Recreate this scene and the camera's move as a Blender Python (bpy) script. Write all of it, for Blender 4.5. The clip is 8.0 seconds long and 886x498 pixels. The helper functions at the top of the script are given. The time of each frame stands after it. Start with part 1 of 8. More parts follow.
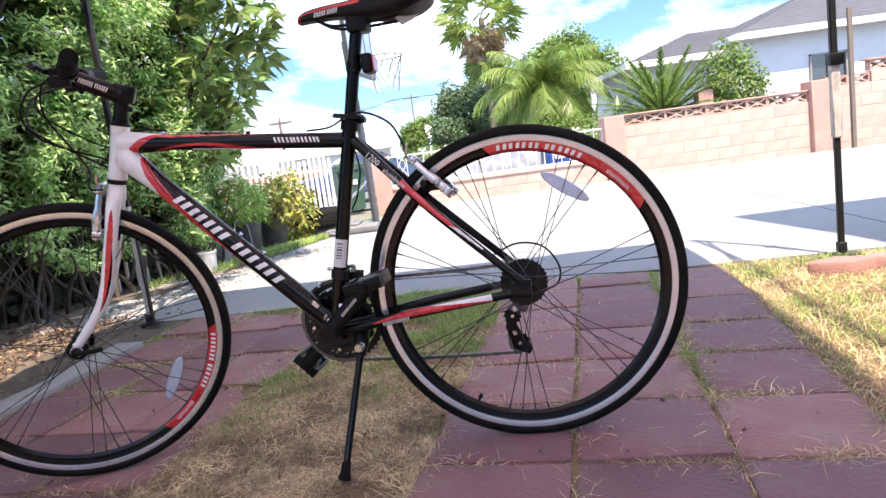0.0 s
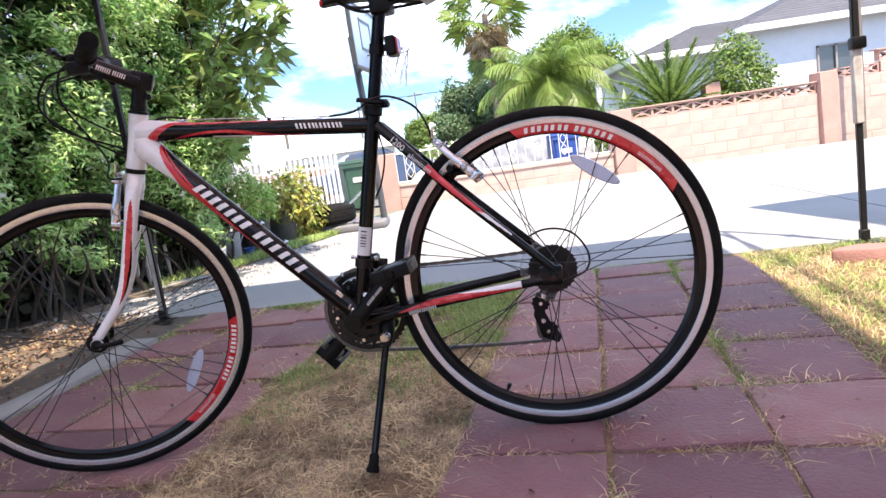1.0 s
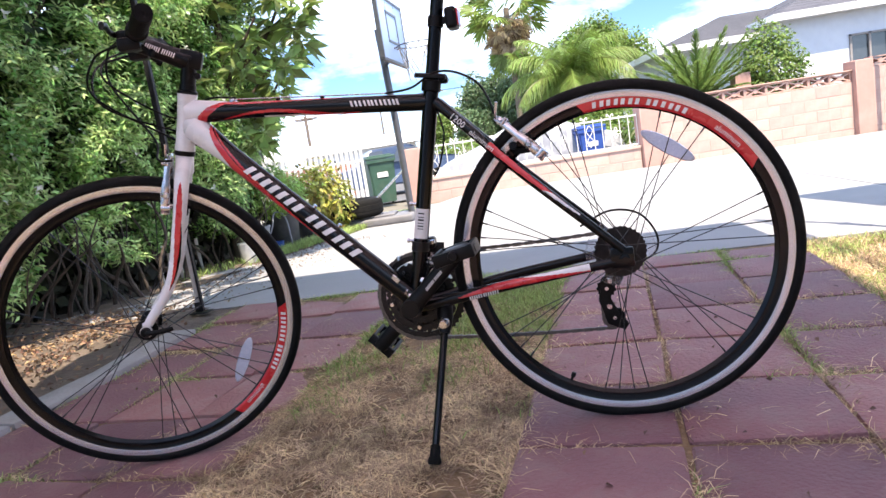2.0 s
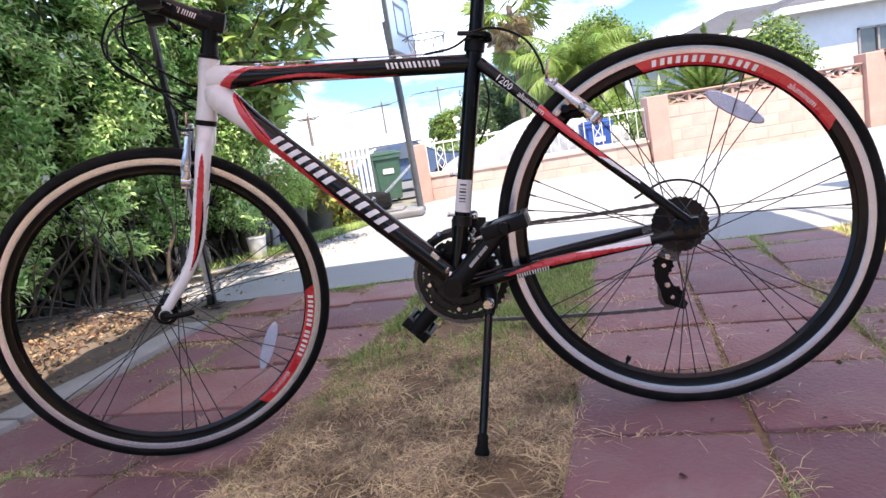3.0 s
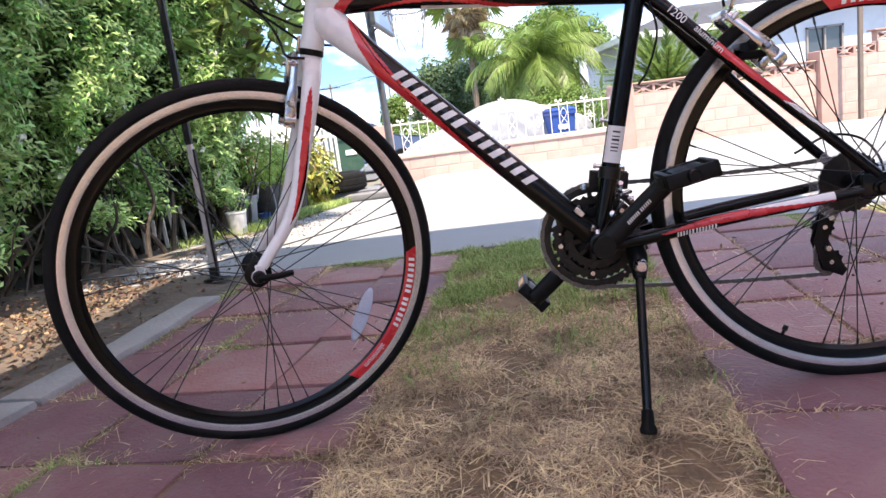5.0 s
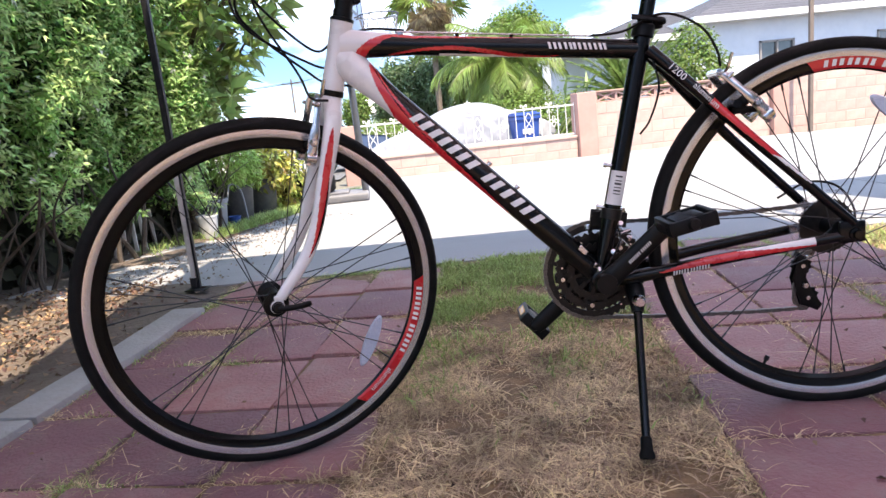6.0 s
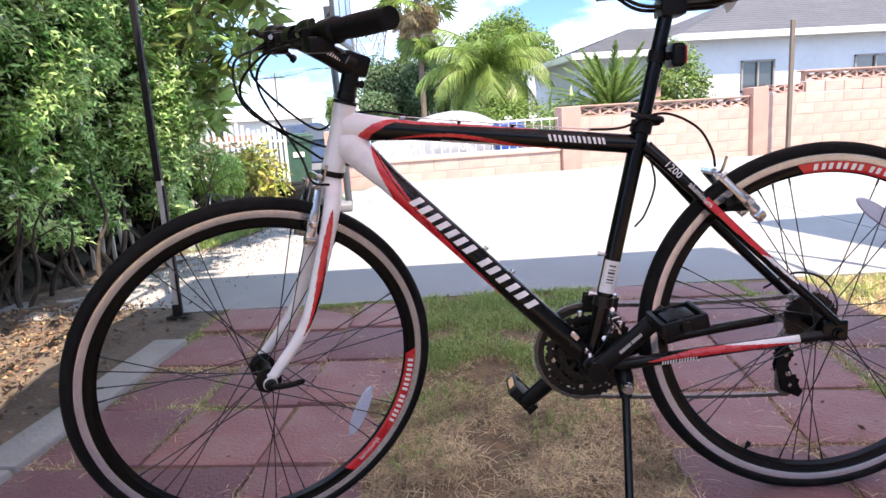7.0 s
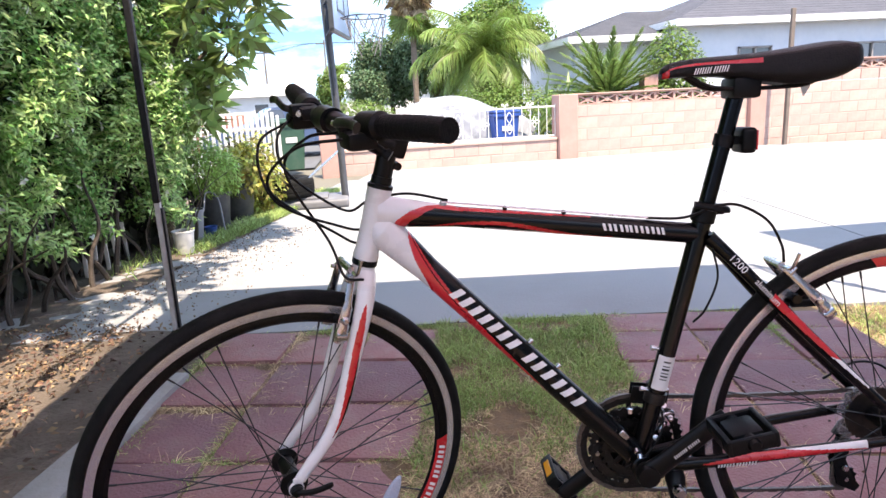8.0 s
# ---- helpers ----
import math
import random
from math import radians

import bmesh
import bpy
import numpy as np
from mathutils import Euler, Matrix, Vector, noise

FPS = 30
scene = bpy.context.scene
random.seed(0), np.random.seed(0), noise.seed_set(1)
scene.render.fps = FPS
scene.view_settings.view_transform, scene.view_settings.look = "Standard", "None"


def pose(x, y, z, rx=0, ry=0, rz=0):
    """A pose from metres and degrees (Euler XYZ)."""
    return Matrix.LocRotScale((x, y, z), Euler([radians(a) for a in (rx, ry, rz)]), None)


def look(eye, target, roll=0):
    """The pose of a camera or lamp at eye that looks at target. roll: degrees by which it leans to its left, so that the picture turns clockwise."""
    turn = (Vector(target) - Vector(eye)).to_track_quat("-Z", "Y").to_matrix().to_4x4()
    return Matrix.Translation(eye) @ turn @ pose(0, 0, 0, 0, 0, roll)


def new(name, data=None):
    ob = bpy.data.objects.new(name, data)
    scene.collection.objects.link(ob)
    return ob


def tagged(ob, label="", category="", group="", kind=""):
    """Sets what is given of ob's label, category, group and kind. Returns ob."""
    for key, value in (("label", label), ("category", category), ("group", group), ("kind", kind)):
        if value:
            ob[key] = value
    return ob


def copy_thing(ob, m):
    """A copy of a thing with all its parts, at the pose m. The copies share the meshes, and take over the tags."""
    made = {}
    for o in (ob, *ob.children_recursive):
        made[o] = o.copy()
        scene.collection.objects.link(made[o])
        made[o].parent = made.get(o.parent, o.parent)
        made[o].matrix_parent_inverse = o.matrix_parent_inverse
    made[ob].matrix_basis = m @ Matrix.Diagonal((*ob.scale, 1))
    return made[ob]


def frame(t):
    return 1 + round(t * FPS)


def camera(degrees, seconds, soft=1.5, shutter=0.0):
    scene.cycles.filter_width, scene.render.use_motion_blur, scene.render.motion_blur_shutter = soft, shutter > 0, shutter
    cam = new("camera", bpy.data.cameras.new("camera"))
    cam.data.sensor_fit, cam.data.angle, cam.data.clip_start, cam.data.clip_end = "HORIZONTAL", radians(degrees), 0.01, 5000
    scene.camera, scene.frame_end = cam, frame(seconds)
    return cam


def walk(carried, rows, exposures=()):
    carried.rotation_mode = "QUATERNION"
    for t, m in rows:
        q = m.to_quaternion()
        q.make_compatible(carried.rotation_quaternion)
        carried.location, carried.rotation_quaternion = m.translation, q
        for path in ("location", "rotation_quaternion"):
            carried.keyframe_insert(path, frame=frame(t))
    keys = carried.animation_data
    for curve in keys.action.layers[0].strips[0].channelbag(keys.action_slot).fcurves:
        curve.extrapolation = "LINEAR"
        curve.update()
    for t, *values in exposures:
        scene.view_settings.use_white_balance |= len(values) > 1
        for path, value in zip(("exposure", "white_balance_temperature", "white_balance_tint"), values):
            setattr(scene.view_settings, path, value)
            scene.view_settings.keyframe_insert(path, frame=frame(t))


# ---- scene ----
cam = camera(68.84, 8.0)
PATH = [
    (0.0, 0.0154, 0.0005, 0.6570, 81.52, 7.63, 0.13),
    (0.5, -0.0045, 0.0145, 0.6507, 81.34, 8.00, 0.36),
    (1.0, -0.0360, 0.0289, 0.6356, 81.35, 8.28, 0.47),
    (1.5, -0.0730, 0.0476, 0.6248, 81.40, 8.59, 1.70),
    (1.7, -0.0959, 0.0617, 0.6229, 81.26, 8.69, 2.23),
    (2.8, -0.1983, 0.1549, 0.5628, 81.37, 8.94, 2.22),
    (3.0, -0.2215, 0.1761, 0.5589, 81.27, 9.08, 2.43),
    (3.5, -0.3178, 0.2387, 0.5464, 80.97, 9.59, 2.97),
    (4.0, -0.4136, 0.2818, 0.5292, 80.33, 9.65, 3.06),
    (4.2, -0.4619, 0.2933, 0.5030, 81.29, 9.11, 2.17),
    (5.3, -0.6289, 0.3191, 0.5487, 79.06, 6.98, -3.68),
    (5.5, -0.6529, 0.2989, 0.5648, 79.03, 6.80, -4.53),
    (6.0, -0.6857, 0.2720, 0.6175, 78.94, 5.82, -5.72),
    (6.5, -0.6960, 0.2526, 0.6843, 79.08, 4.87, -6.90),
    (7.0, -0.7036, 0.2923, 0.7771, 78.80, 3.47, -7.20),
    (7.5, -0.7236, 0.3789, 0.8872, 78.06, 3.04, -7.66),
    (8.0, -0.7666, 0.4458, 0.9615, 76.78, 2.80, -8.01),
]
EXPOSURE = [(0.0, 2.16, 7850, 14), (8.0, 2.16, 7850, 14)]
walk(cam, [(t, pose(*row)) for t, *row in PATH], EXPOSURE)

# ---- sun and sky ----
SUN_TO = Vector((0.32, -0.88, 2.0)).normalized()
sun = new("sun", bpy.data.lights.new("sun", "SUN"))
sun.data.energy, sun.data.angle, sun.data.color = 2.8, radians(0.6), (1.0, 0.95, 0.88)
sun.matrix_world = look((0, 0, 30), Vector((0, 0, 30)) - SUN_TO)

world = bpy.data.worlds.new("sky")
scene.world = world
world.use_nodes = True
wn, wl = world.node_tree.nodes, world.node_tree.links
wn.clear()
w_out, w_bg = wn.new("ShaderNodeOutputWorld"), wn.new("ShaderNodeBackground")
w_sky = wn.new("ShaderNodeTexSky")
w_sky.sky_type, w_sky.sun_disc = "NISHITA", False
w_sky.sun_elevation = math.asin(SUN_TO.z)
w_sky.sun_rotation = math.atan2(SUN_TO.x, SUN_TO.y)
w_sky.dust_density, w_sky.air_density = 0.4, 1.0
w_co, w_map = wn.new("ShaderNodeTexCoord"), wn.new("ShaderNodeMapping")
w_map.inputs["Scale"].default_value = (1.0, 1.0, 2.6)
w_noise, w_ramp, w_mix = wn.new("ShaderNodeTexNoise"), wn.new("ShaderNodeValToRGB"), wn.new("ShaderNodeMixRGB")
w_noise.inputs["Scale"].default_value, w_noise.inputs["Detail"].default_value = 3.2, 7.0
w_noise.inputs["Roughness"].default_value = 0.58
w_ramp.color_ramp.elements[0].position, w_ramp.color_ramp.elements[1].position = 0.415, 0.61
w_mix.inputs[2].default_value = (5.4, 7.3, 10.6, 1)
wl.new(w_co.outputs["Generated"], w_map.inputs["Vector"])
wl.new(w_map.outputs["Vector"], w_noise.inputs["Vector"])
wl.new(w_noise.outputs["Fac"], w_ramp.inputs["Fac"])
wl.new(w_ramp.outputs["Color"], w_mix.inputs["Fac"])
w_deep = wn.new("ShaderNodeMixRGB")
w_deep.blend_type = "MULTIPLY"
w_deep.inputs[0].default_value = 1.0
w_deep.inputs[2].default_value = (0.26, 0.43, 0.70, 1)
wl.new(w_sky.outputs["Color"], w_deep.inputs[1])
wl.new(w_deep.outputs["Color"], w_mix.inputs[1])
wl.new(w_mix.outputs["Color"], w_bg.inputs["Color"])
wl.new(w_bg.outputs["Background"], w_out.inputs["Surface"])
w_bg.inputs["Strength"].default_value = 0.10


# ---- materials ----
def mat(name, color, color2=None, scale=8.0, rough=0.6, metal=0.0, bump=0.0, bump_scale=60.0, spread=0.5, rand=0.0, island=False, coat=0.0, stain=None, stain_scale=1.5, stain_amount=0.5, trans=0.0, detail=6.0, rough_var=0.1, spec=0.5):
    """A material with grain between two colours, a broader stain, gloss variation and fine relief."""
    m = bpy.data.materials.new(name)
    m.use_nodes = True
    n, l = m.node_tree.nodes, m.node_tree.links
    b = n["Principled BSDF"]
    co = n.new("ShaderNodeTexCoord")
    c2 = color2 or [min(1, c * 0.75) for c in color]
    noise_a = n.new("ShaderNodeTexNoise")
    noise_a.inputs["Scale"].default_value, noise_a.inputs["Detail"].default_value = scale, detail
    l.new(co.outputs["Object"], noise_a.inputs["Vector"])
    ramp = n.new("ShaderNodeValToRGB")
    ramp.color_ramp.elements[0].position, ramp.color_ramp.elements[1].position = 0.5 - spread / 2, 0.5 + spread / 2
    ramp.color_ramp.elements[0].color, ramp.color_ramp.elements[1].color = (*c2, 1), (*color, 1)
    l.new(noise_a.outputs["Fac"], ramp.inputs["Fac"])
    last = ramp.outputs["Color"]
    if stain:
        noise_b = n.new("ShaderNodeTexNoise")
        noise_b.inputs["Scale"].default_value, noise_b.inputs["Detail"].default_value = stain_scale, 8.0
        noise_b.inputs["Roughness"].default_value = 0.65
        l.new(co.outputs["Object"], noise_b.inputs["Vector"])
        r2 = n.new("ShaderNodeValToRGB")
        r2.color_ramp.elements[0].position, r2.color_ramp.elements[1].position = 0.48, 0.68
        r2.color_ramp.elements[1].color = (stain_amount,) * 3 + (1,)
        l.new(noise_b.outputs["Fac"], r2.inputs["Fac"])
        mx = n.new("ShaderNodeMixRGB")
        mx.inputs[2].default_value = (*stain, 1)
        l.new(r2.outputs["Color"], mx.inputs["Fac"])
        l.new(last, mx.inputs[1])
        last = mx.outputs["Color"]
    if rand:
        hs = n.new("ShaderNodeHueSaturation")
        if island:
            src = n.new("ShaderNodeNewGeometry").outputs["Random Per Island"]
        else:
            src = n.new("ShaderNodeObjectInfo").outputs["Random"]
        mr = n.new("ShaderNodeMapRange")
        mr.inputs["To Min"].default_value, mr.inputs["To Max"].default_value = 1 - rand, 1 + rand
        l.new(src, mr.inputs["Value"])
        l.new(mr.outputs["Result"], hs.inputs["Value"])
        mr2 = n.new("ShaderNodeMapRange")
        mr2.inputs["To Min"].default_value, mr2.inputs["To Max"].default_value = 0.5 - rand * 0.05, 0.5 + rand * 0.05
        l.new(src, mr2.inputs["Value"])
        l.new(mr2.outputs["Result"], hs.inputs["Hue"])
        l.new(last, hs.inputs["Color"])
        last = hs.outputs["Color"]
    l.new(last, b.inputs["Base Color"])
    rr = n.new("ShaderNodeMapRange")
    rr.inputs["To Min"].default_value, rr.inputs["To Max"].default_value = max(0.02, rough - rough_var), min(1, rough + rough_var)
    l.new(noise_a.outputs["Fac"], rr.inputs["Value"])
    l.new(rr.outputs["Result"], b.inputs["Roughness"])
    b.inputs["Metallic"].default_value = metal
    b.inputs["Specular IOR Level"].default_value = spec
    b.inputs["Coat Weight"].default_value = coat
    if coat:
        b.inputs["Coat Roughness"].default_value = 0.08
    if bump:
        nb = n.new("ShaderNodeTexNoise")
        nb.inputs["Scale"].default_value, nb.inputs["Detail"].default_value = bump_scale, 8.0
        l.new(co.outputs["Object"], nb.inputs["Vector"])
        bp = n.new("ShaderNodeBump")
        bp.inputs["Strength"].default_value, bp.inputs["Distance"].default_value = bump, 0.01
        l.new(nb.outputs["Fac"], bp.inputs["Height"])
        l.new(bp.outputs["Normal"], b.inputs["Normal"])
    if trans:
        out = n["Material Output"]
        tr, add = n.new("ShaderNodeBsdfTranslucent"), n.new("ShaderNodeMixShader")
        add.inputs[0].default_value = trans
        l.new(last, tr.inputs["Color"])
        l.new(b.outputs["BSDF"], add.inputs[1])
        l.new(tr.outputs["BSDF"], add.inputs[2])
        l.new(add.outputs["Shader"], out.inputs["Surface"])
    return m


M_white = mat("white_frame_paint", (0.80, 0.79, 0.78), (0.74, 0.73, 0.72), 20, 0.28, coat=0.6, bump=0.02, bump_scale=25)
M_black = mat("black_gloss_paint", (0.0035, 0.0035, 0.004), (0.005, 0.005, 0.005), 30, 0.20, coat=0.04, spec=0.25, bump=0.02, bump_scale=25)
M_red = mat("red_gloss_paint", (0.64, 0.022, 0.030), (0.52, 0.014, 0.022), 25, 0.28, coat=0.6)
M_decal = mat("silver_decal", (0.82, 0.81, 0.80), (0.74, 0.73, 0.72), 40, 0.35)
M_satin = mat("black_satin_metal", (0.005, 0.005, 0.0055), (0.003, 0.003, 0.003), 50, 0.40, metal=0.0, spec=0.22, bump=0.04, bump_scale=200)
M_plastic = mat("black_plastic", (0.0045, 0.0045, 0.005), (0.003, 0.003, 0.003), 60, 0.45, spec=0.2, bump=0.08, bump_scale=300)
M_rubber = mat("tyre_rubber", (0.0055, 0.0055, 0.0055), (0.009, 0.0088, 0.0085), 30, 0.75, spec=0.12, bump=0.15, bump_scale=250, stain=(0.03, 0.027, 0.024), stain_scale=9, stain_amount=0.3)
M_grip = mat("grip_rubber", (0.0045, 0.0045, 0.005), (0.003, 0.003, 0.003), 90, 0.65, spec=0.15, bump=0.3, bump_scale=500)
M_steel = mat("brushed_steel", (0.66, 0.67, 0.69), (0.5, 0.51, 0.53), 60, 0.25, metal=1.0, bump=0.03, bump_scale=400)
M_track = mat("machined_alloy", (0.70, 0.72, 0.76), (0.60, 0.62, 0.65), 8, 0.26, metal=0.75, rough_var=0.02)
M_spoke = mat("black_spoke", (0.05, 0.05, 0.055), (0.03, 0.03, 0.03), 40, 0.35, metal=0.7)
M_chain = mat("chain_steel", (0.10, 0.09, 0.085), (0.2, 0.19, 0.18), 300, 0.45, metal=0.9)
M_dkmetal = mat("dark_metal", (0.018, 0.017, 0.016), (0.035, 0.032, 0.03), 80, 0.4, metal=0.7, bump=0.05, bump_scale=300)
M_reflector = mat("clear_reflector", (0.62, 0.68, 0.80), (0.5, 0.58, 0.75), 200, 0.15, bump=0.5, bump_scale=400, coat=1.0)
M_sticker = mat("paper_sticker", (0.78, 0.77, 0.75), (0.7, 0.69, 0.67), 30, 0.6)
M_ink = mat("printed_ink", (0.04, 0.04, 0.04), (0.06, 0.06, 0.06), 50, 0.7)
M_saddle = mat("saddle_vinyl", (0.006, 0.006, 0.007), (0.010, 0.010, 0.010), 60, 0.55, spec=0.25, bump=0.2, bump_scale=350)
M_blue = mat("blue_plastic", (0.03, 0.09, 0.35), (0.02, 0.07, 0.28), 10, 0.45)
M_amber = mat("amber_reflector", (0.8, 0.35, 0.02), (0.7, 0.3, 0.02), 80, 0.2)

def clear_plastic(name, tint, clear=0.8):
    m = bpy.data.materials.new(name)
    m.use_nodes = True
    n, l = m.node_tree.nodes, m.node_tree.links
    mx, tr = n.new("ShaderNodeMixShader"), n.new("ShaderNodeBsdfTransparent")
    n["Principled BSDF"].inputs["Base Color"].default_value = (*tint, 1)
    n["Principled BSDF"].inputs["Roughness"].default_value = 0.15
    mx.inputs[0].default_value = clear
    l.new(n["Principled BSDF"].outputs["BSDF"], mx.inputs[1])
    l.new(tr.outputs["BSDF"], mx.inputs[2])
    l.new(mx.outputs["Shader"], n["Material Output"].inputs["Surface"])
    return m


M_clear = clear_plastic("clear_plastic", (0.62, 0.62, 0.64), 0.90)
M_paver = mat("red_paver", (0.262, 0.116, 0.120), (0.172, 0.085, 0.096), 3.5, 0.66, bump=0.6, bump_scale=110, rand=0.32, stain=(0.225, 0.155, 0.150), stain_scale=6.0, stain_amount=0.75, spec=0.45)
M_conc = mat("driveway_concrete", (0.275, 0.28, 0.29), (0.235, 0.24, 0.25), 1.2, 0.88, bump=0.25, bump_scale=70, stain=(0.20, 0.195, 0.195), stain_scale=0.9, stain_amount=0.5)
M_kerb = mat("kerb_concrete", (0.30, 0.30, 0.30), (0.20, 0.195, 0.19), 6, 0.9, bump=0.4, bump_scale=80, stain=(0.22, 0.19, 0.17), stain_scale=4)
M_dirt = mat("bare_soil", (0.14, 0.108, 0.086), (0.06, 0.046, 0.036), 9, 0.95, bump=1.0, bump_scale=45, stain=(0.13, 0.095, 0.07), stain_scale=3.0)
M_thatch = mat("dry_thatch", (0.27, 0.175, 0.09), (0.10, 0.068, 0.04), 22, 0.95, bump=1.0, bump_scale=90, stain=(0.07, 0.052, 0.034), stain_scale=6)
M_straw = mat("dry_grass", (0.78, 0.62, 0.41), (0.50, 0.36, 0.22), 5, 0.8, rand=0.55, island=True, trans=0.25, stain=(0.15, 0.10, 0.06), stain_scale=4.5, stain_amount=0.95)
M_grass = mat("green_grass", (0.40, 0.50, 0.18), (0.25, 0.35, 0.105), 2, 0.7, rand=0.5, island=True, trans=0.3)
M_earth = mat("ground_earth", (0.16, 0.145, 0.11), (0.12, 0.11, 0.085), 0.7, 0.95, bump=0.6, bump_scale=20)
M_asphalt = mat("street_asphalt", (0.11, 0.11, 0.112), (0.085, 0.085, 0.088), 3, 0.9, bump=0.4, bump_scale=80)
M_block = mat("pink_wall_block", (0.47, 0.325, 0.28), (0.435, 0.297, 0.255), 9, 0.92, bump=0.5, bump_scale=110, rand=0.06, stain=(0.54, 0.405, 0.355), stain_scale=3.5, stain_amount=0.4)
M_pillar = mat("rose_painted_block", (0.44, 0.26, 0.22), (0.39, 0.225, 0.19), 5, 0.9, bump=0.4, bump_scale=90, stain=(0.50, 0.33, 0.28), stain_scale=3, stain_amount=0.4)
M_mortar = mat("wall_mortar", (0.455, 0.305, 0.262), (0.41, 0.275, 0.238), 20, 0.95, bump=0.5, bump_scale=120)
M_breeze = mat("breeze_block", (0.46, 0.29, 0.245), (0.40, 0.25, 0.21), 12, 0.9, bump=0.4, bump_scale=120, rand=0.12)
M_edger = mat("pink_edger_brick", (0.36, 0.19, 0.165), (0.28, 0.15, 0.13), 12, 0.9, bump=0.5, bump_scale=110, rand=0.12)
M_iron = mat("white_iron_paint", (0.78, 0.78, 0.76), (0.66, 0.65, 0.62), 15, 0.45, stain=(0.45, 0.35, 0.28), stain_scale=8, stain_amount=0.3)
M_picket = mat("white_picket_paint", (0.72, 0.71, 0.68), (0.58, 0.57, 0.54), 10, 0.6, stain=(0.4, 0.36, 0.3), stain_scale=6, stain_amount=0.4)
M_pole = mat("black_powder_coat", (0.008, 0.008, 0.009), (0.014, 0.014, 0.015), 30, 0.5, spec=0.25, bump=0.05)
M_alu = mat("white_leg_paint", (0.55, 0.54, 0.52), (0.42, 0.41, 0.40), 25, 0.5, stain=(0.25, 0.22, 0.2), stain_scale=14, stain_amount=0.6, bump=0.1)
M_fabric = mat("canopy_fabric", (0.82, 0.74, 0.80), (0.78, 0.70, 0.76), 30, 0.8, bump=0.1, bump_scale=400, trans=0.6)
M_hooppole = mat("grey_steel_pole", (0.11, 0.115, 0.13), (0.08, 0.085, 0.095), 20, 0.4, metal=0.5)
M_hoopbase = mat("grey_weathered_plastic", (0.16, 0.16, 0.175), (0.12, 0.12, 0.13), 6, 0.6, bump=0.1, stain=(0.3, 0.29, 0.27), stain_scale=4)
M_board = mat("clear_blue_board", (0.33, 0.45, 0.66), (0.27, 0.39, 0.6), 4, 0.3)
M_rimpaint = mat("hoop_rim_paint", (0.09, 0.10, 0.13), (0.06, 0.07, 0.09), 30, 0.45, metal=0.3)
M_litter = mat("orange_fallen_leaf", (0.32, 0.175, 0.105), (0.075, 0.05, 0.038), 9, 0.7, rand=0.7, island=True, trans=0.15)
M_net = mat("net_cord", (0.22, 0.21, 0.22), (0.14, 0.14, 0.15), 60, 0.8)
M_pot = mat("black_nursery_pot", (0.035, 0.036, 0.04), (0.05, 0.05, 0.055), 20, 0.55, stain=(0.12, 0.11, 0.1), stain_scale=7)
M_potgrey = mat("grey_plastic_pot", (0.23, 0.24, 0.27), (0.18, 0.19, 0.21), 15, 0.6, stain=(0.3, 0.28, 0.25), stain_scale=6)
M_potwhite = mat("white_plastic_pot", (0.6, 0.6, 0.6), (0.5, 0.5, 0.5), 15, 0.6, stain=(0.35, 0.33, 0.3), stain_scale=6)
M_bin = mat("green_bin_plastic", (0.036, 0.095, 0.066), (0.027, 0.075, 0.053), 8, 0.5, stain=(0.08, 0.115, 0.09), stain_scale=5)
M_tarp = mat("silver_car_cover", (0.26, 0.27, 0.30), (0.16, 0.17, 0.195), 4, 0.40, bump=1.0, bump_scale=7, stain=(0.44, 0.455, 0.48), stain_scale=5, stain_amount=0.6)
M_stucco = mat("pale_stucco", (0.36, 0.41, 0.49), (0.32, 0.37, 0.45), 6, 0.9, bump=0.4, bump_scale=60, stain=(0.40, 0.45, 0.52), stain_scale=1.2)
M_housewall = mat("pale_house_stucco", (0.60, 0.64, 0.70), (0.54, 0.58, 0.64), 6, 0.9, bump=0.4, bump_scale=60, stain=(0.64, 0.67, 0.72), stain_scale=1.2)
# darker copy of the hedge leaf; the inner shade is in its colour
M_shadeleaf = mat("shade_tinted_leaf", (0.055, 0.115, 0.032), (0.03, 0.07, 0.02), 2, 0.6, rand=0.45, island=True, trans=0.2)
# near-black leaf tone in place of the shade in the hedge's hollow
M_hollowshade = mat("hollow_shade_leaf", (0.030, 0.034, 0.016), (0.016, 0.016, 0.010), 3, 0.8, rand=0.5, island=True, trans=0.1)
M_trim = mat("white_house_trim", (0.78, 0.78, 0.77), (0.7, 0.7, 0.69), 8, 0.5)
M_shingle = mat("grey_roof_shingle", (0.062, 0.064, 0.078), (0.040, 0.042, 0.052), 6, 0.92, bump=0.5, bump_scale=40, rand=0.18, stain=(0.08, 0.08, 0.095), stain_scale=0.8)
M_oldframe = mat("weathered_window_frame", (0.30, 0.28, 0.27), (0.22, 0.20, 0.19), 8, 0.6)
M_glass = mat("window_glass", (0.05, 0.06, 0.075), (0.03, 0.04, 0.05), 3, 0.06, coat=1.0, rough_var=0.02)
# board colour taken almost to black for the shade behind the hedge
M_shadeboard = mat("shade_dark_board", (0.035, 0.029, 0.024), (0.02, 0.017, 0.015), 9, 0.95, bump=0.6, bump_scale=40)
M_bark = mat("brown_bark", (0.12, 0.085, 0.06), (0.06, 0.043, 0.032), 12, 0.95, bump=1.0, bump_scale=35)
M_stem = mat("grey_hedge_stem", (0.088, 0.067, 0.053), (0.036, 0.028, 0.022), 20, 0.9, bump=0.6, bump_scale=60)
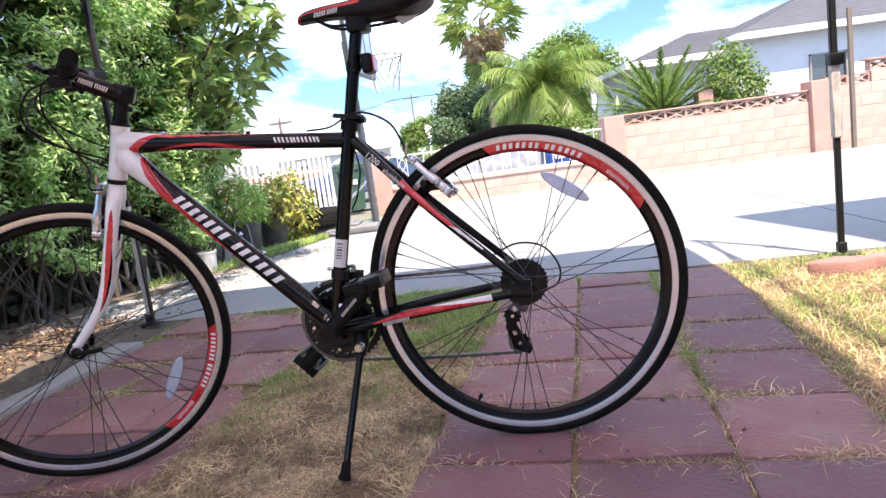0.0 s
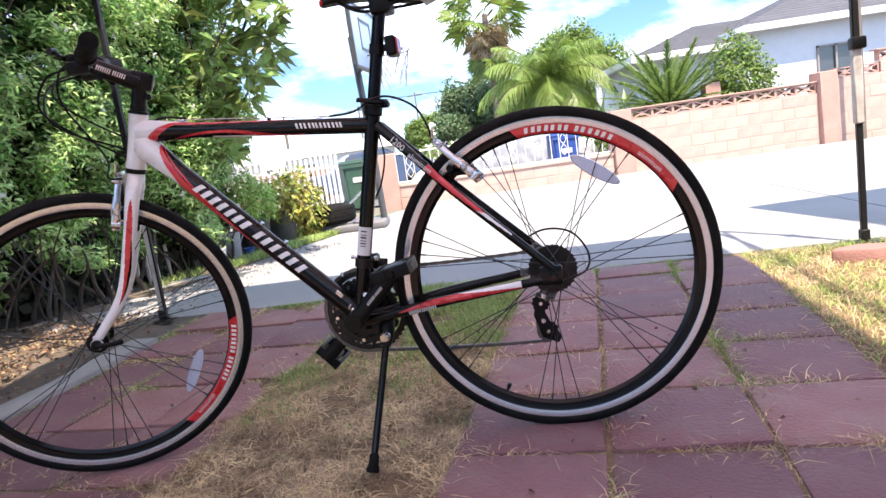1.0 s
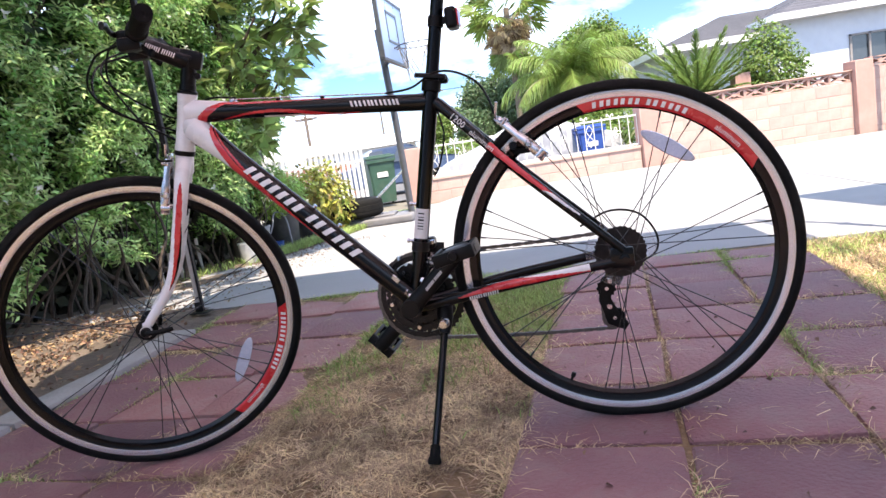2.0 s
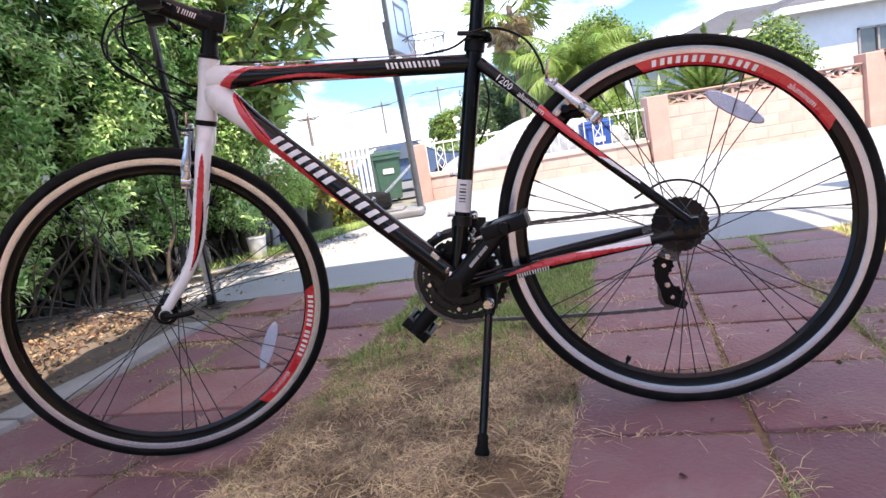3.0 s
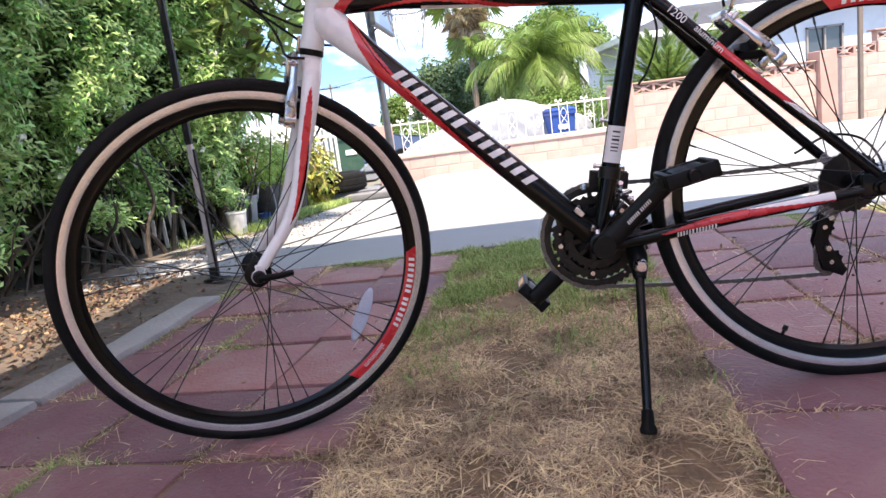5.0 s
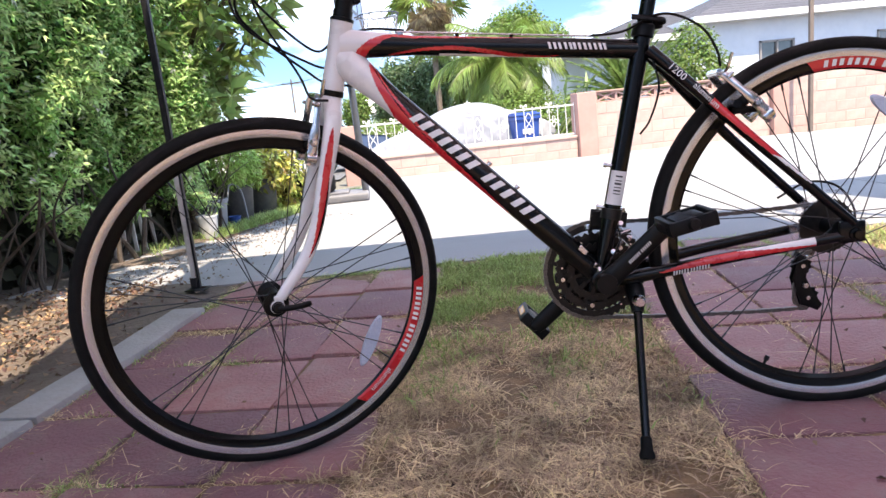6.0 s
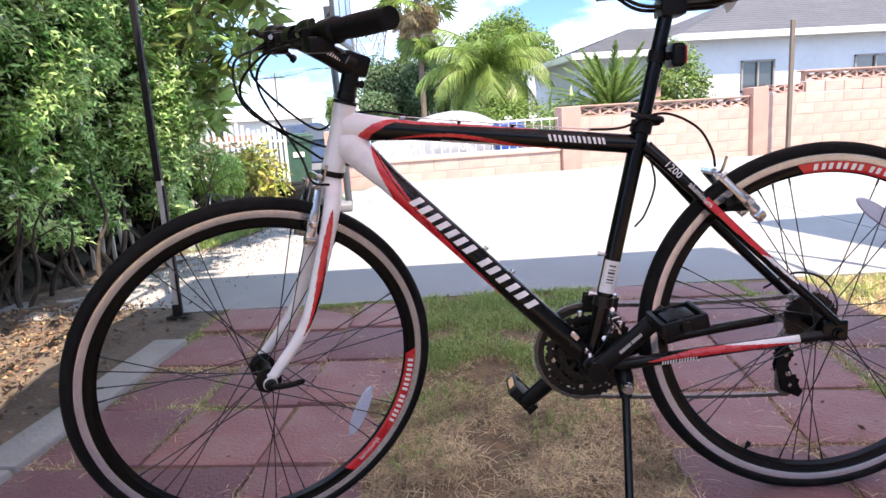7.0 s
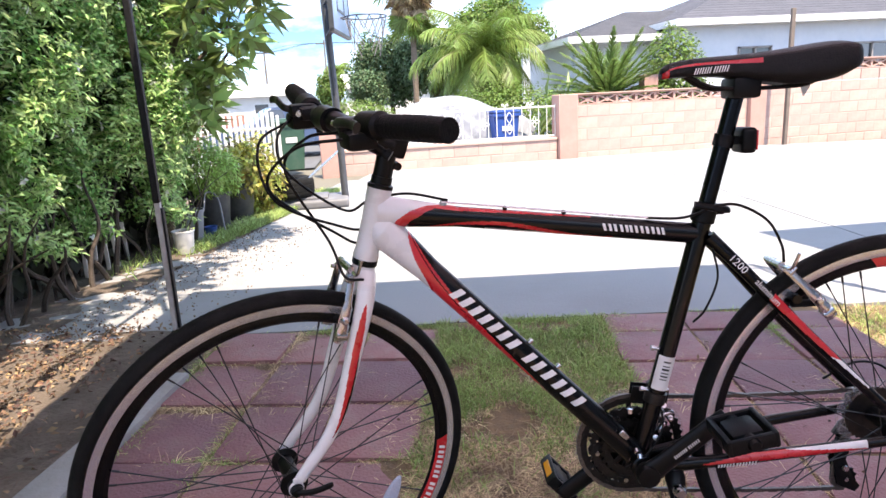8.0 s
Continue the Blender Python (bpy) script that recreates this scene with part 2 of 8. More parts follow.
M_palmbark = mat("palm_trunk_bark", (0.20, 0.155, 0.115), (0.11, 0.085, 0.065), 8, 0.95, bump=1.0, bump_scale=20)
LEAF = dict(rand=0.45, island=True, trans=0.35)
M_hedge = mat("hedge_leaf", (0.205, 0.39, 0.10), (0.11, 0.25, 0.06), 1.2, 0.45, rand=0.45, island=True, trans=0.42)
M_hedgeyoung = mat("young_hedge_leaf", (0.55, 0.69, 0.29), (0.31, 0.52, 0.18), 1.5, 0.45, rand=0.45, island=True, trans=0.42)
M_flower = mat("white_flower", (0.78, 0.77, 0.74), (0.65, 0.66, 0.6), 5, 0.6, rand=0.1, island=True, trans=0.3)
M_bigleaf = mat("broad_leaf", (0.33, 0.43, 0.16), (0.17, 0.26, 0.08), 2, 0.30, rand=0.6, island=True, trans=0.45)
M_yellow = mat("yellow_croton_leaf", (0.50, 0.36, 0.085), (0.15, 0.28, 0.06), 9, 0.5, rand=0.6, island=True, trans=0.35)
M_fern = mat("bright_fern_leaf", (0.40, 0.57, 0.15), (0.22, 0.39, 0.09), 3, 0.5, **LEAF)
M_palm = mat("palm_leaf", (0.23, 0.32, 0.075), (0.13, 0.21, 0.045), 0.8, 0.45, **LEAF)
M_deadpalm = mat("dead_palm_leaf", (0.50, 0.375, 0.235), (0.34, 0.245, 0.15), 0.8, 0.8, rand=0.45, island=True, trans=0.2)
M_sago = mat("sago_leaf", (0.20, 0.29, 0.085), (0.11, 0.18, 0.05), 2, 0.4, rand=0.45, island=True, trans=0.5)
M_tree = mat("tree_leaf", (0.17, 0.26, 0.05), (0.10, 0.17, 0.035), 0.5, 0.6, **LEAF)
M_treedark = mat("dark_tree_leaf", (0.12, 0.19, 0.085), (0.075, 0.13, 0.06), 0.3, 0.6, **LEAF)
M_dead = mat("fallen_leaf", (0.24, 0.145, 0.09), (0.08, 0.055, 0.038), 6, 0.8, rand=0.5, island=True, trans=0.15)
M_bluecar = mat("blue_car_paint", (0.045, 0.07, 0.13), (0.036, 0.058, 0.11), 4, 0.3, coat=0.4)
M_wood = mat("weathered_wood_post", (0.17, 0.135, 0.115), (0.12, 0.095, 0.08), 6, 0.9, bump=0.6, bump_scale=30)
M_housewhite = mat("far_white_paint", (0.72, 0.71, 0.69), (0.62, 0.61, 0.59), 2, 0.8)
M_mud = mat("rust_block", (0.35, 0.17, 0.12), (0.28, 0.13, 0.1), 6, 0.9)


# ---- mesh helpers ----
def smooth_all(me, angle=0.7):
    me.shade_smooth()
    me.set_sharp_from_angle(angle=angle)


def part(name, bm, material, parent=None, label="", m=None, flat=False):
    """Links a bmesh as ONE mesh object under a thing or a part."""
    me = bpy.data.meshes.new(name)
    bm.to_mesh(me)
    bm.free()
    for one in material if isinstance(material, (list, tuple)) else (material,):
        me.materials.append(one)
    if not flat:
        smooth_all(me)
    ob = new(name, me)
    ob.parent = parent
    if m is not None:
        ob.matrix_basis = m
    return tagged(ob, label)


def share(name, me, parent=None, m=None):
    """Another object on a mesh that stands already."""
    ob = new(name, me)
    ob.parent = parent
    if m is not None:
        ob.matrix_basis = m
    return ob


def thing(name, m, label, category, group="", kind=""):
    ob = new(name)
    ob.empty_display_size = 0.1
    ob.matrix_basis = m
    return tagged(ob, label, category, group, kind)


def arrays(name, verts, faces, material, parent=None, label="", category="", kind="", smooth=False):
    """One mesh out of numpy vertices and equal-sided faces."""
    me = bpy.data.meshes.new(name)
    verts, faces = np.asarray(verts, np.float32), np.asarray(faces, np.int32)
    me.vertices.add(len(verts))
    me.vertices.foreach_set("co", verts.ravel())
    k = faces.shape[1]
    me.loops.add(faces.size)
    me.loops.foreach_set("vertex_index", faces.ravel())
    me.polygons.add(len(faces))
    me.polygons.foreach_set("loop_start", np.arange(0, faces.size, k, dtype=np.int32))
    me.update(calc_edges=True)
    me.materials.append(material)
    if smooth:
        me.shade_smooth()
    ob = new(name, me)
    ob.parent = parent
    return tagged(ob, label, category, "", kind)


def box(bm, c, s, m=None, bevel=0.0, seg=1):
    r = bmesh.ops.create_cube(bm, size=1.0, matrix=Matrix.LocRotScale(c, None, s))
    if bevel:
        edges = {e for v in r["verts"] for e in v.link_edges}
        r2 = bmesh.ops.bevel(bm, geom=list(edges), offset=bevel, segments=seg, affect="EDGES", profile=0.6)
        vs = set(r2["verts"]) | {v for v in r["verts"] if v.is_valid}
    else:
        vs = set(r["verts"])
    if m is not None:
        bmesh.ops.transform(bm, matrix=m, verts=list(vs))
    return list(vs)


def spline(pts, n=8):
    """A smooth line through the points."""
    p = [Vector(q) for q in pts]
    p = [p[0] * 2 - p[1]] + p + [p[-1] * 2 - p[-2]]
    out = []
    for i in range(1, len(p) - 2):
        for k in range(n):
            t = k / n
            a, b, c, d = p[i - 1], p[i], p[i + 1], p[i + 2]
            out.append(0.5 * ((2 * b) + (c - a) * t + (2 * a - 5 * b + 4 * c - d) * t * t + (3 * b - a - 3 * c + d) * t ** 3))
    out.append(p[-2])
    return out


def tube(bm, pts, radii, seg=12, flat=1.0, up=None, face_mat=None):
    """A tube along the points; radii one number or one for each point; flat: width across 'side' against height."""
    p = [Vector(q) for q in pts]
    n = len(p)
    rr = radii if isinstance(radii, (list, tuple)) else [radii] * n
    rings, side = [], None
    for i in range(n):
        d = (p[min(i + 1, n - 1)] - p[max(i - 1, 0)]).normalized()
        if side is None:
            ref = Vector(up) if up else (Vector((0, 0, 1)) if abs(d.z) < 0.9 else Vector((1, 0, 0)))
            side = d.cross(ref).normalized()
        side = (side - d * side.dot(d)).normalized()
        high = side.cross(d)
        f = flat[i] if isinstance(flat, (list, tuple)) else flat
        rings.append([bm.verts.new(p[i] + side * (math.cos(a) * rr[i] * f) + high * (math.sin(a) * rr[i])) for a in [2 * math.pi * k / seg for k in range(seg)]])
    for i in range(n - 1):
        for k in range(seg):
            fc = bm.faces.new((rings[i][k], rings[i][(k + 1) % seg], rings[i + 1][(k + 1) % seg], rings[i + 1][k]))
            if face_mat:
                fc.material_index = face_mat((i + 0.5) / (n - 1), 2 * math.pi * (k + 0.5) / seg)
    bm.faces.new(rings[0][::-1])
    bm.faces.new(rings[-1])
    if face_mat:
        bm.faces.ensure_lookup_table()
        bm.faces[-2].material_index, bm.faces[-1].material_index = face_mat(0, 0), face_mat(1, 0)


def line(a, b, n):
    return [Vector(a).lerp(Vector(b), i / n) for i in range(n + 1)]


def lathe(bm, profile, seg=32, m=None, closed=False):
    """Turns (radius, height) pairs about the z axis."""
    rings = []
    for r, z in profile:
        rings.append([bm.verts.new((r * math.cos(a), r * math.sin(a), z)) for a in [2 * math.pi * k / seg for k in range(seg)]])
    n = len(rings)
    for i in range(n if closed else n - 1):
        a, b = rings[i], rings[(i + 1) % n]
        for k in range(seg):
            bm.faces.new((a[k], a[(k + 1) % seg], b[(k + 1) % seg], b[k]))
    if not closed:
        if profile[0][0] > 1e-5:
            bm.faces.new(rings[0][::-1])
        if profile[-1][0] > 1e-5:
            bm.faces.new(rings[-1])
    vs = [v for ring in rings for v in ring]
    bmesh.ops.remove_doubles(bm, verts=vs, dist=1e-6)
    if m is not None:
        bmesh.ops.transform(bm, matrix=m, verts=[v for v in vs if v.is_valid])


def rod(bm, a, b, r, seg=10):
    tube(bm, [a, b], r, seg)


TO_Y = Matrix.Rotation(radians(-90), 4, "X")   # a lathe's axis laid along y


def leaf_cloud(pts, normals, length, width, rng, droop=0.3, along=None, fold=0.25):
    """Folded pointed leaves, one at each point: two quads each."""
    n = len(pts)
    nrm = normals + rng.normal(0, 0.55, (n, 3))
    nrm /= np.linalg.norm(nrm, axis=1, keepdims=True) + 1e-9
    d = rng.normal(0, 1, (n, 3)) if along is None else along + rng.normal(0, 0.35, (n, 3))
    d[:, 2] -= droop
    d -= nrm * (d * nrm).sum(1, keepdims=True)
    d /= np.linalg.norm(d, axis=1, keepdims=True) + 1e-9
    s = np.cross(d, nrm)
    L = length * rng.uniform(0.6, 1.25, (n, 1))
    W = width * rng.uniform(0.7, 1.2, (n, 1))
    base, tip = pts, pts + d * L - nrm * L * 0.15
    mid = pts + d * L * 0.45
    left, right = mid + s * W + nrm * W * fold, mid - s * W + nrm * W * fold
    v = np.stack([base, left, tip, right, mid + nrm * 0.0], 1).reshape(-1, 3)
    i = np.arange(n)[:, None] * 5
    tri = np.concatenate([i + [0, 4, 1], i + [4, 2, 1], i + [0, 3, 4], i + [4, 3, 2]], 0)
    return v, tri


def blades(pts, height, width, rng, lean=0.5, bend=0.5):
    """Grass blades: bent strips of two tapering pieces."""
    n = len(pts)
    a = rng.uniform(0, 2 * math.pi, n)
    out = np.stack([np.cos(a), np.sin(a), np.zeros(n)], 1)
    b = rng.uniform(0, 2 * math.pi, n)
    side = np.stack([np.cos(b), np.sin(b), np.zeros(n)], 1)
    h = height * rng.uniform(0.4, 1.3, (n, 1))
    le = lean * rng.uniform(0.1, 1.6, (n, 1))
    up = np.array([[0, 0, 1.0]])
    w = width * rng.uniform(0.6, 1.3, (n, 1))
    mid = pts + up * h * 0.6 + out * h * le * 0.5
    tip = pts + up * h * (1 - bend * le * 0.5) + out * h * le * (1 + bend)
    v = np.stack([pts - side * w, pts + side * w, mid - side * w * 0.7, mid + side * w * 0.7, tip], 1).reshape(-1, 3)
    i = np.arange(n)[:, None] * 5
    return v, np.concatenate([i + [0, 1, 3], i + [0, 3, 2], i + [2, 3, 4]], 0)


def merge(*pairs):
    vs, fs, k = [], [], 0
    for v, f in pairs:
        vs.append(v)
        fs.append(f + k)
        k += len(v)
    return np.concatenate(vs), np.concatenate(fs)


EX, EY = Vector((0.978, -0.208, 0)), Vector((0.208, 0.978, 0))
YARD = Matrix(((EX.x, EY.x, 0, -0.155), (EX.y, EY.y, 0, 1.20), (0, 0, 1, 0), (0, 0, 0, 1)))


def yard(u, v, z=0.0):
    """A place by the yard's own lines: u across, v towards the drive."""
    return YARD @ Vector((u, v, z))


def ground_z(x, y):
    """The lie of the land: a slight cross fall in the yard, and the drive that falls towards the street."""
    near = -0.036 * max(0.0, min(1.0, (-0.22 - x) / 0.72))
    fall = -0.03 * max(0.0, min(y, 18.0) - 3.1)
    k = max(0.0, min(1.0, (y - 2.4) / 1.0))
    return near * (1 - k) + fall


EARTH_DROP = 0.05

# ---- the large structure ----
def patch(name, corners, nu, nv, dz, material, label, category, rough_z=0.0, parent=None, kind="structure", thick=0.0):
    """A sheet over four plan corners that follows the lie of the land."""
    bm = bmesh.new()
    a, b, c, d = [Vector((*q, 0)) for q in corners]
    grid = []
    for i in range(nu + 1):
        row = []
        for j in range(nv + 1):
            p = a.lerp(b, i / nu).lerp(d.lerp(c, i / nu), j / nv)
            z = ground_z(p.x, p.y) + dz + (noise.noise(p * 3.1) * rough_z + noise.noise(p * 11.0) * rough_z * 0.5 if rough_z else 0)
            row.append(bm.verts.new((p.x, p.y, z)))
        grid.append(row)
    for i in range(nu):
        for j in range(nv):
            bm.faces.new((grid[i][j], grid[i + 1][j], grid[i + 1][j + 1], grid[i][j + 1]))
    if thick:
        rim = [e for e in bm.edges if e.is_boundary]
        r = bmesh.ops.extrude_edge_only(bm, edges=rim)
        for v in [g for g in r["geom"] if isinstance(g, bmesh.types.BMVert)]:
            v.co.z -= thick
    bmesh.ops.recalc_face_normals(bm, faces=bm.faces)
    return tagged(part(name, bm, material, parent), label, category, "", kind)


def edge(u):
    """Where the yard meets the drive, by the yard's own lines."""
    return 1.865 + 0.07 * u


def pl(u, v):
    p = yard(u, v)
    return p.x, p.y


# one sheet of earth to the horizon
bm = bmesh.new()
ticks = [-900, -300, -100, -40, -20, -12, -8, -6, -4.5, -3.5, -2.5, -1.5, -0.9, -0.4, 0.1, 0.6, 1.2, 2, 3, 3.6, 4.5, 6, 8, 10, 12, 14, 16, 18, 20, 24, 32, 50, 100, 300, 900]
sheet = [[bm.verts.new((x, y, ground_z(x, y) - EARTH_DROP)) for y in ticks] for x in ticks]
for i in range(len(ticks) - 1):
    for j in range(len(ticks) - 1):
        bm.faces.new((sheet[i][j], sheet[i + 1][j], sheet[i + 1][j + 1], sheet[i][j + 1]))
tagged(part("ground", bm, M_earth), "bare tan earth under the yard and beyond", "ground", "", "structure")

driveway = tagged(new("driveway"), "pale sunlit concrete driveway falling towards the street", "driveway", "", "structure")
for u0, u1, v0, v1 in ((-2.90, 1.9, None, 5.2), (-2.70, 1.9, 5.212, 9.0), (-2.5, 1.9, 9.012, 12.6), (1.912, 6.0, None, 5.2), (1.912, 6.0, 5.212, 9.0), (1.912, 6.0, 9.012, 12.6),
                       (6.012, 12.0, None, 5.2), (6.012, 12.0, 5.212, 9.0), (6.012, 12.0, 9.012, 12.6)):
    patch("slab", (pl(u0, v0 or edge(u0)), pl(u1, v0 or edge(min(u1, 2.5))), pl(u1, v1), pl(u0, v1)), 8, 10, 0.0, M_conc, "", "", 0.003, driveway, "", 0.12)
patch("street", ((-30, 14.2), (-1.6, 14.2), (-1.6, 60), (-30, 60)), 8, 12, -0.005, M_asphalt, "grey asphalt street beyond the drive", "street")
patch("lawn", (pl(-0.70, -2.2), pl(0.03, -2.2), pl(0.03, edge(0.03) + 0.03), pl(-0.70, edge(-0.70) + 0.03)), 14, 60, -0.012, M_thatch, "worn strip of dry matted grass between pavers", "lawn", 0.012)
patch("side_lawn", (pl(0.93, -2.2), pl(3.2, -2.2), pl(3.2, edge(2.5) + 0.03), pl(0.93, edge(0.93) + 0.03)), 30, 50, -0.012, M_thatch, "sunny dry side lawn beside the pavers", "lawn", 0.015)
patch("planting_bed", (pl(-6.0, -2.2), pl(-1.62, -2.2), pl(-1.62, edge(-1.62) + 0.03), pl(-6.0, 1.9)), 50, 50, 0.0, M_dirt, "bare soil bed strewn with dead leaves below a hedge", "bed", 0.03)
patch("side_bed", (pl(-6.0, 1.80), pl(-2.50, 1.80), pl(-2.50, 8.0), pl(-6.0, 8.0)), 60, 90, 0.002, M_dirt, "soil bed along the drive under shrubs and pots", "bed", 0.03)
patch("paver_bedding", (pl(-1.64, -2.2), pl(0.97, -2.2), pl(0.97, edge(0.97) + 0.03), pl(-1.64, edge(-1.64) + 0.03)), 60, 90, -0.005, M_thatch, "packed soil that shows in the paver joints", "soil", 0.004)

kerb = tagged(new("kerb"), "grey concrete kerb between soil bed and pavers", "kerb", "", "structure")
for k in range(4):
    v0, v1 = -2.42 + 0.94 * k, -2.42 + 0.94 * k + 0.925
    bm = bmesh.new()
    q = yard(-1.67, (v0 + v1) / 2)
    box(bm, (0, 0, 0), (0.135, v1 - v0, 0.14), bevel=0.012, seg=2)
    for c in range(1, 8):
        bmesh.ops.bisect_plane(bm, geom=bm.verts[:] + bm.edges[:] + bm.faces[:], plane_co=(0, (v1 - v0) * (c / 8 - 0.5), 0), plane_no=(0, 1, 0))
    for vtx in bm.verts:
        w = yard(-1.67 + vtx.co.x, (v0 + v1) / 2 + vtx.co.y)
        vtx.co += Vector(noise.noise_vector(vtx.co * 9 + Vector((k, 0, 0)))) * 0.004 + Vector((0, 0, ground_z(w.x, w.y) - ground_z(q.x, q.y)))
    part("kerb_piece", bm, M_kerb, kerb, m=Matrix.Translation((q.x, q.y, ground_z(q.x, q.y) - 0.046)) @ Matrix.Rotation(-math.atan2(EY.x, EY.y), 4, "Z"))

# an unseen house added behind and to the side of the camera; it closes the place and shades the drive
bm = bmesh.new()
box(bm, (0, -5.2, 1.4), (16, 0.2, 2.9))
tagged(part("wall_back", bm, M_stucco), "plain pale stucco house wall closing the yard", "wall", "", "structure")
bm = bmesh.new()
box(bm, (4.2, -1.3, 1.4), (0.2, 7.6, 2.9))
tagged(part("wall_side", bm, M_stucco), "plain pale stucco side wall of the house", "wall", "", "structure")
# roof slab added out of view, sized to cast the drive's shadow
bm = bmesh.new()
box(bm, (6.0, -1.2, 2.95), (7.2, 8.6, 0.14), bevel=0.01)
tagged(part("shade_roof", bm, M_trim), "unseen flat white roof slab added to shade the drive", "roof", "", "structure")

# ---- the bicycle ----
# its own axes: x towards the rear wheel, y away from the kickstand's side, z up in the frame's plane
A_, N_ = Vector((0.99085, -0.13495, 0)), Vector((-0.13494, -0.99077, 0.01276))
U_ = Vector((0.00172, 0.01264, 0.99992))
BIKE = Matrix(((A_.x, -N_.x, U_.x, 0.0), (A_.y, -N_.y, U_.y, 1.4267), (A_.z, -N_.z, U_.z, 0.0), (0, 0, 0, 1))) @ Matrix.Translation((0.0024, 0, 0.0004)) @ Matrix.Scale(1.0038, 4)
bicycle = thing("bicycle", BIKE, "white, black and red flat-bar road bicycle leaning on its kickstand", "bicycle")
R_TYRE = 0.3490
BB = Vector((-0.2930, 0, 0.2908))
HEAD_LOW, HEAD_TOP = Vector((-0.7692, 0, 0.6946)), Vector((-0.7357, 0, 0.8147))
REAR_AXLE = Vector((0.1498, 0, 0.3447))
AXIS = (HEAD_TOP - HEAD_LOW).normalized()
FORWARD = Vector((-AXIS.z, 0, AXIS.x))
STEER = radians(26.6)
S = Matrix.Translation(HEAD_LOW) @ Matrix.Rotation(STEER, 4, AXIS) @ Matrix.Translation(-HEAD_LOW)
FRONT_AXLE = HEAD_LOW - AXIS * 0.4122 + FORWARD * 0.0610


def letters(bm, marks, place, depth=0.0006):
    """Plain slanted blocks in the place of letters: place(a, b) gives a point and a normal; marks are (a0, a1, b0, b1, slant)."""
    for a0, a1, b0, b1, sl in marks:
        n, h = 3, 5
        grid = []
        for j in range(h + 1):
            row = []
            for i in range(n + 1):
                p, nn = place(a0 + sl * j / h + (a1 - a0) * i / n, b0 + (b1 - b0) * j / h)
                row.append(bm.verts.new(p + nn * depth))
            grid.append(row)
        for j in range(h):
            for i in range(n):
                bm.faces.new((grid[j][i], grid[j][i + 1], grid[j + 1][i + 1], grid[j + 1][i]))


def word(bm, text, size, m, bend=None, extrude=0.0):
    """Adds lettering in the built-in font, laid by m (x along, y up) or bent by a function."""
    cu = bpy.data.curves.new("lettering", "FONT")
    cu.body, cu.size, cu.extrude, cu.resolution_u = text, size, extrude, 2
    cu.align_x, cu.align_y = "CENTER", "CENTER"
    ob = bpy.data.objects.new("lettering", cu)
    me = bpy.data.meshes.new_from_object(ob)
    start = len(bm.verts)
    bm.from_mesh(me)
    bm.verts.ensure_lookup_table()
    for v in bm.verts[start:]:
        v.co = bend(v.co) if bend else m @ v.co
    bpy.data.objects.remove(ob)
    bpy.data.curves.remove(cu)
    bpy.data.meshes.remove(me)


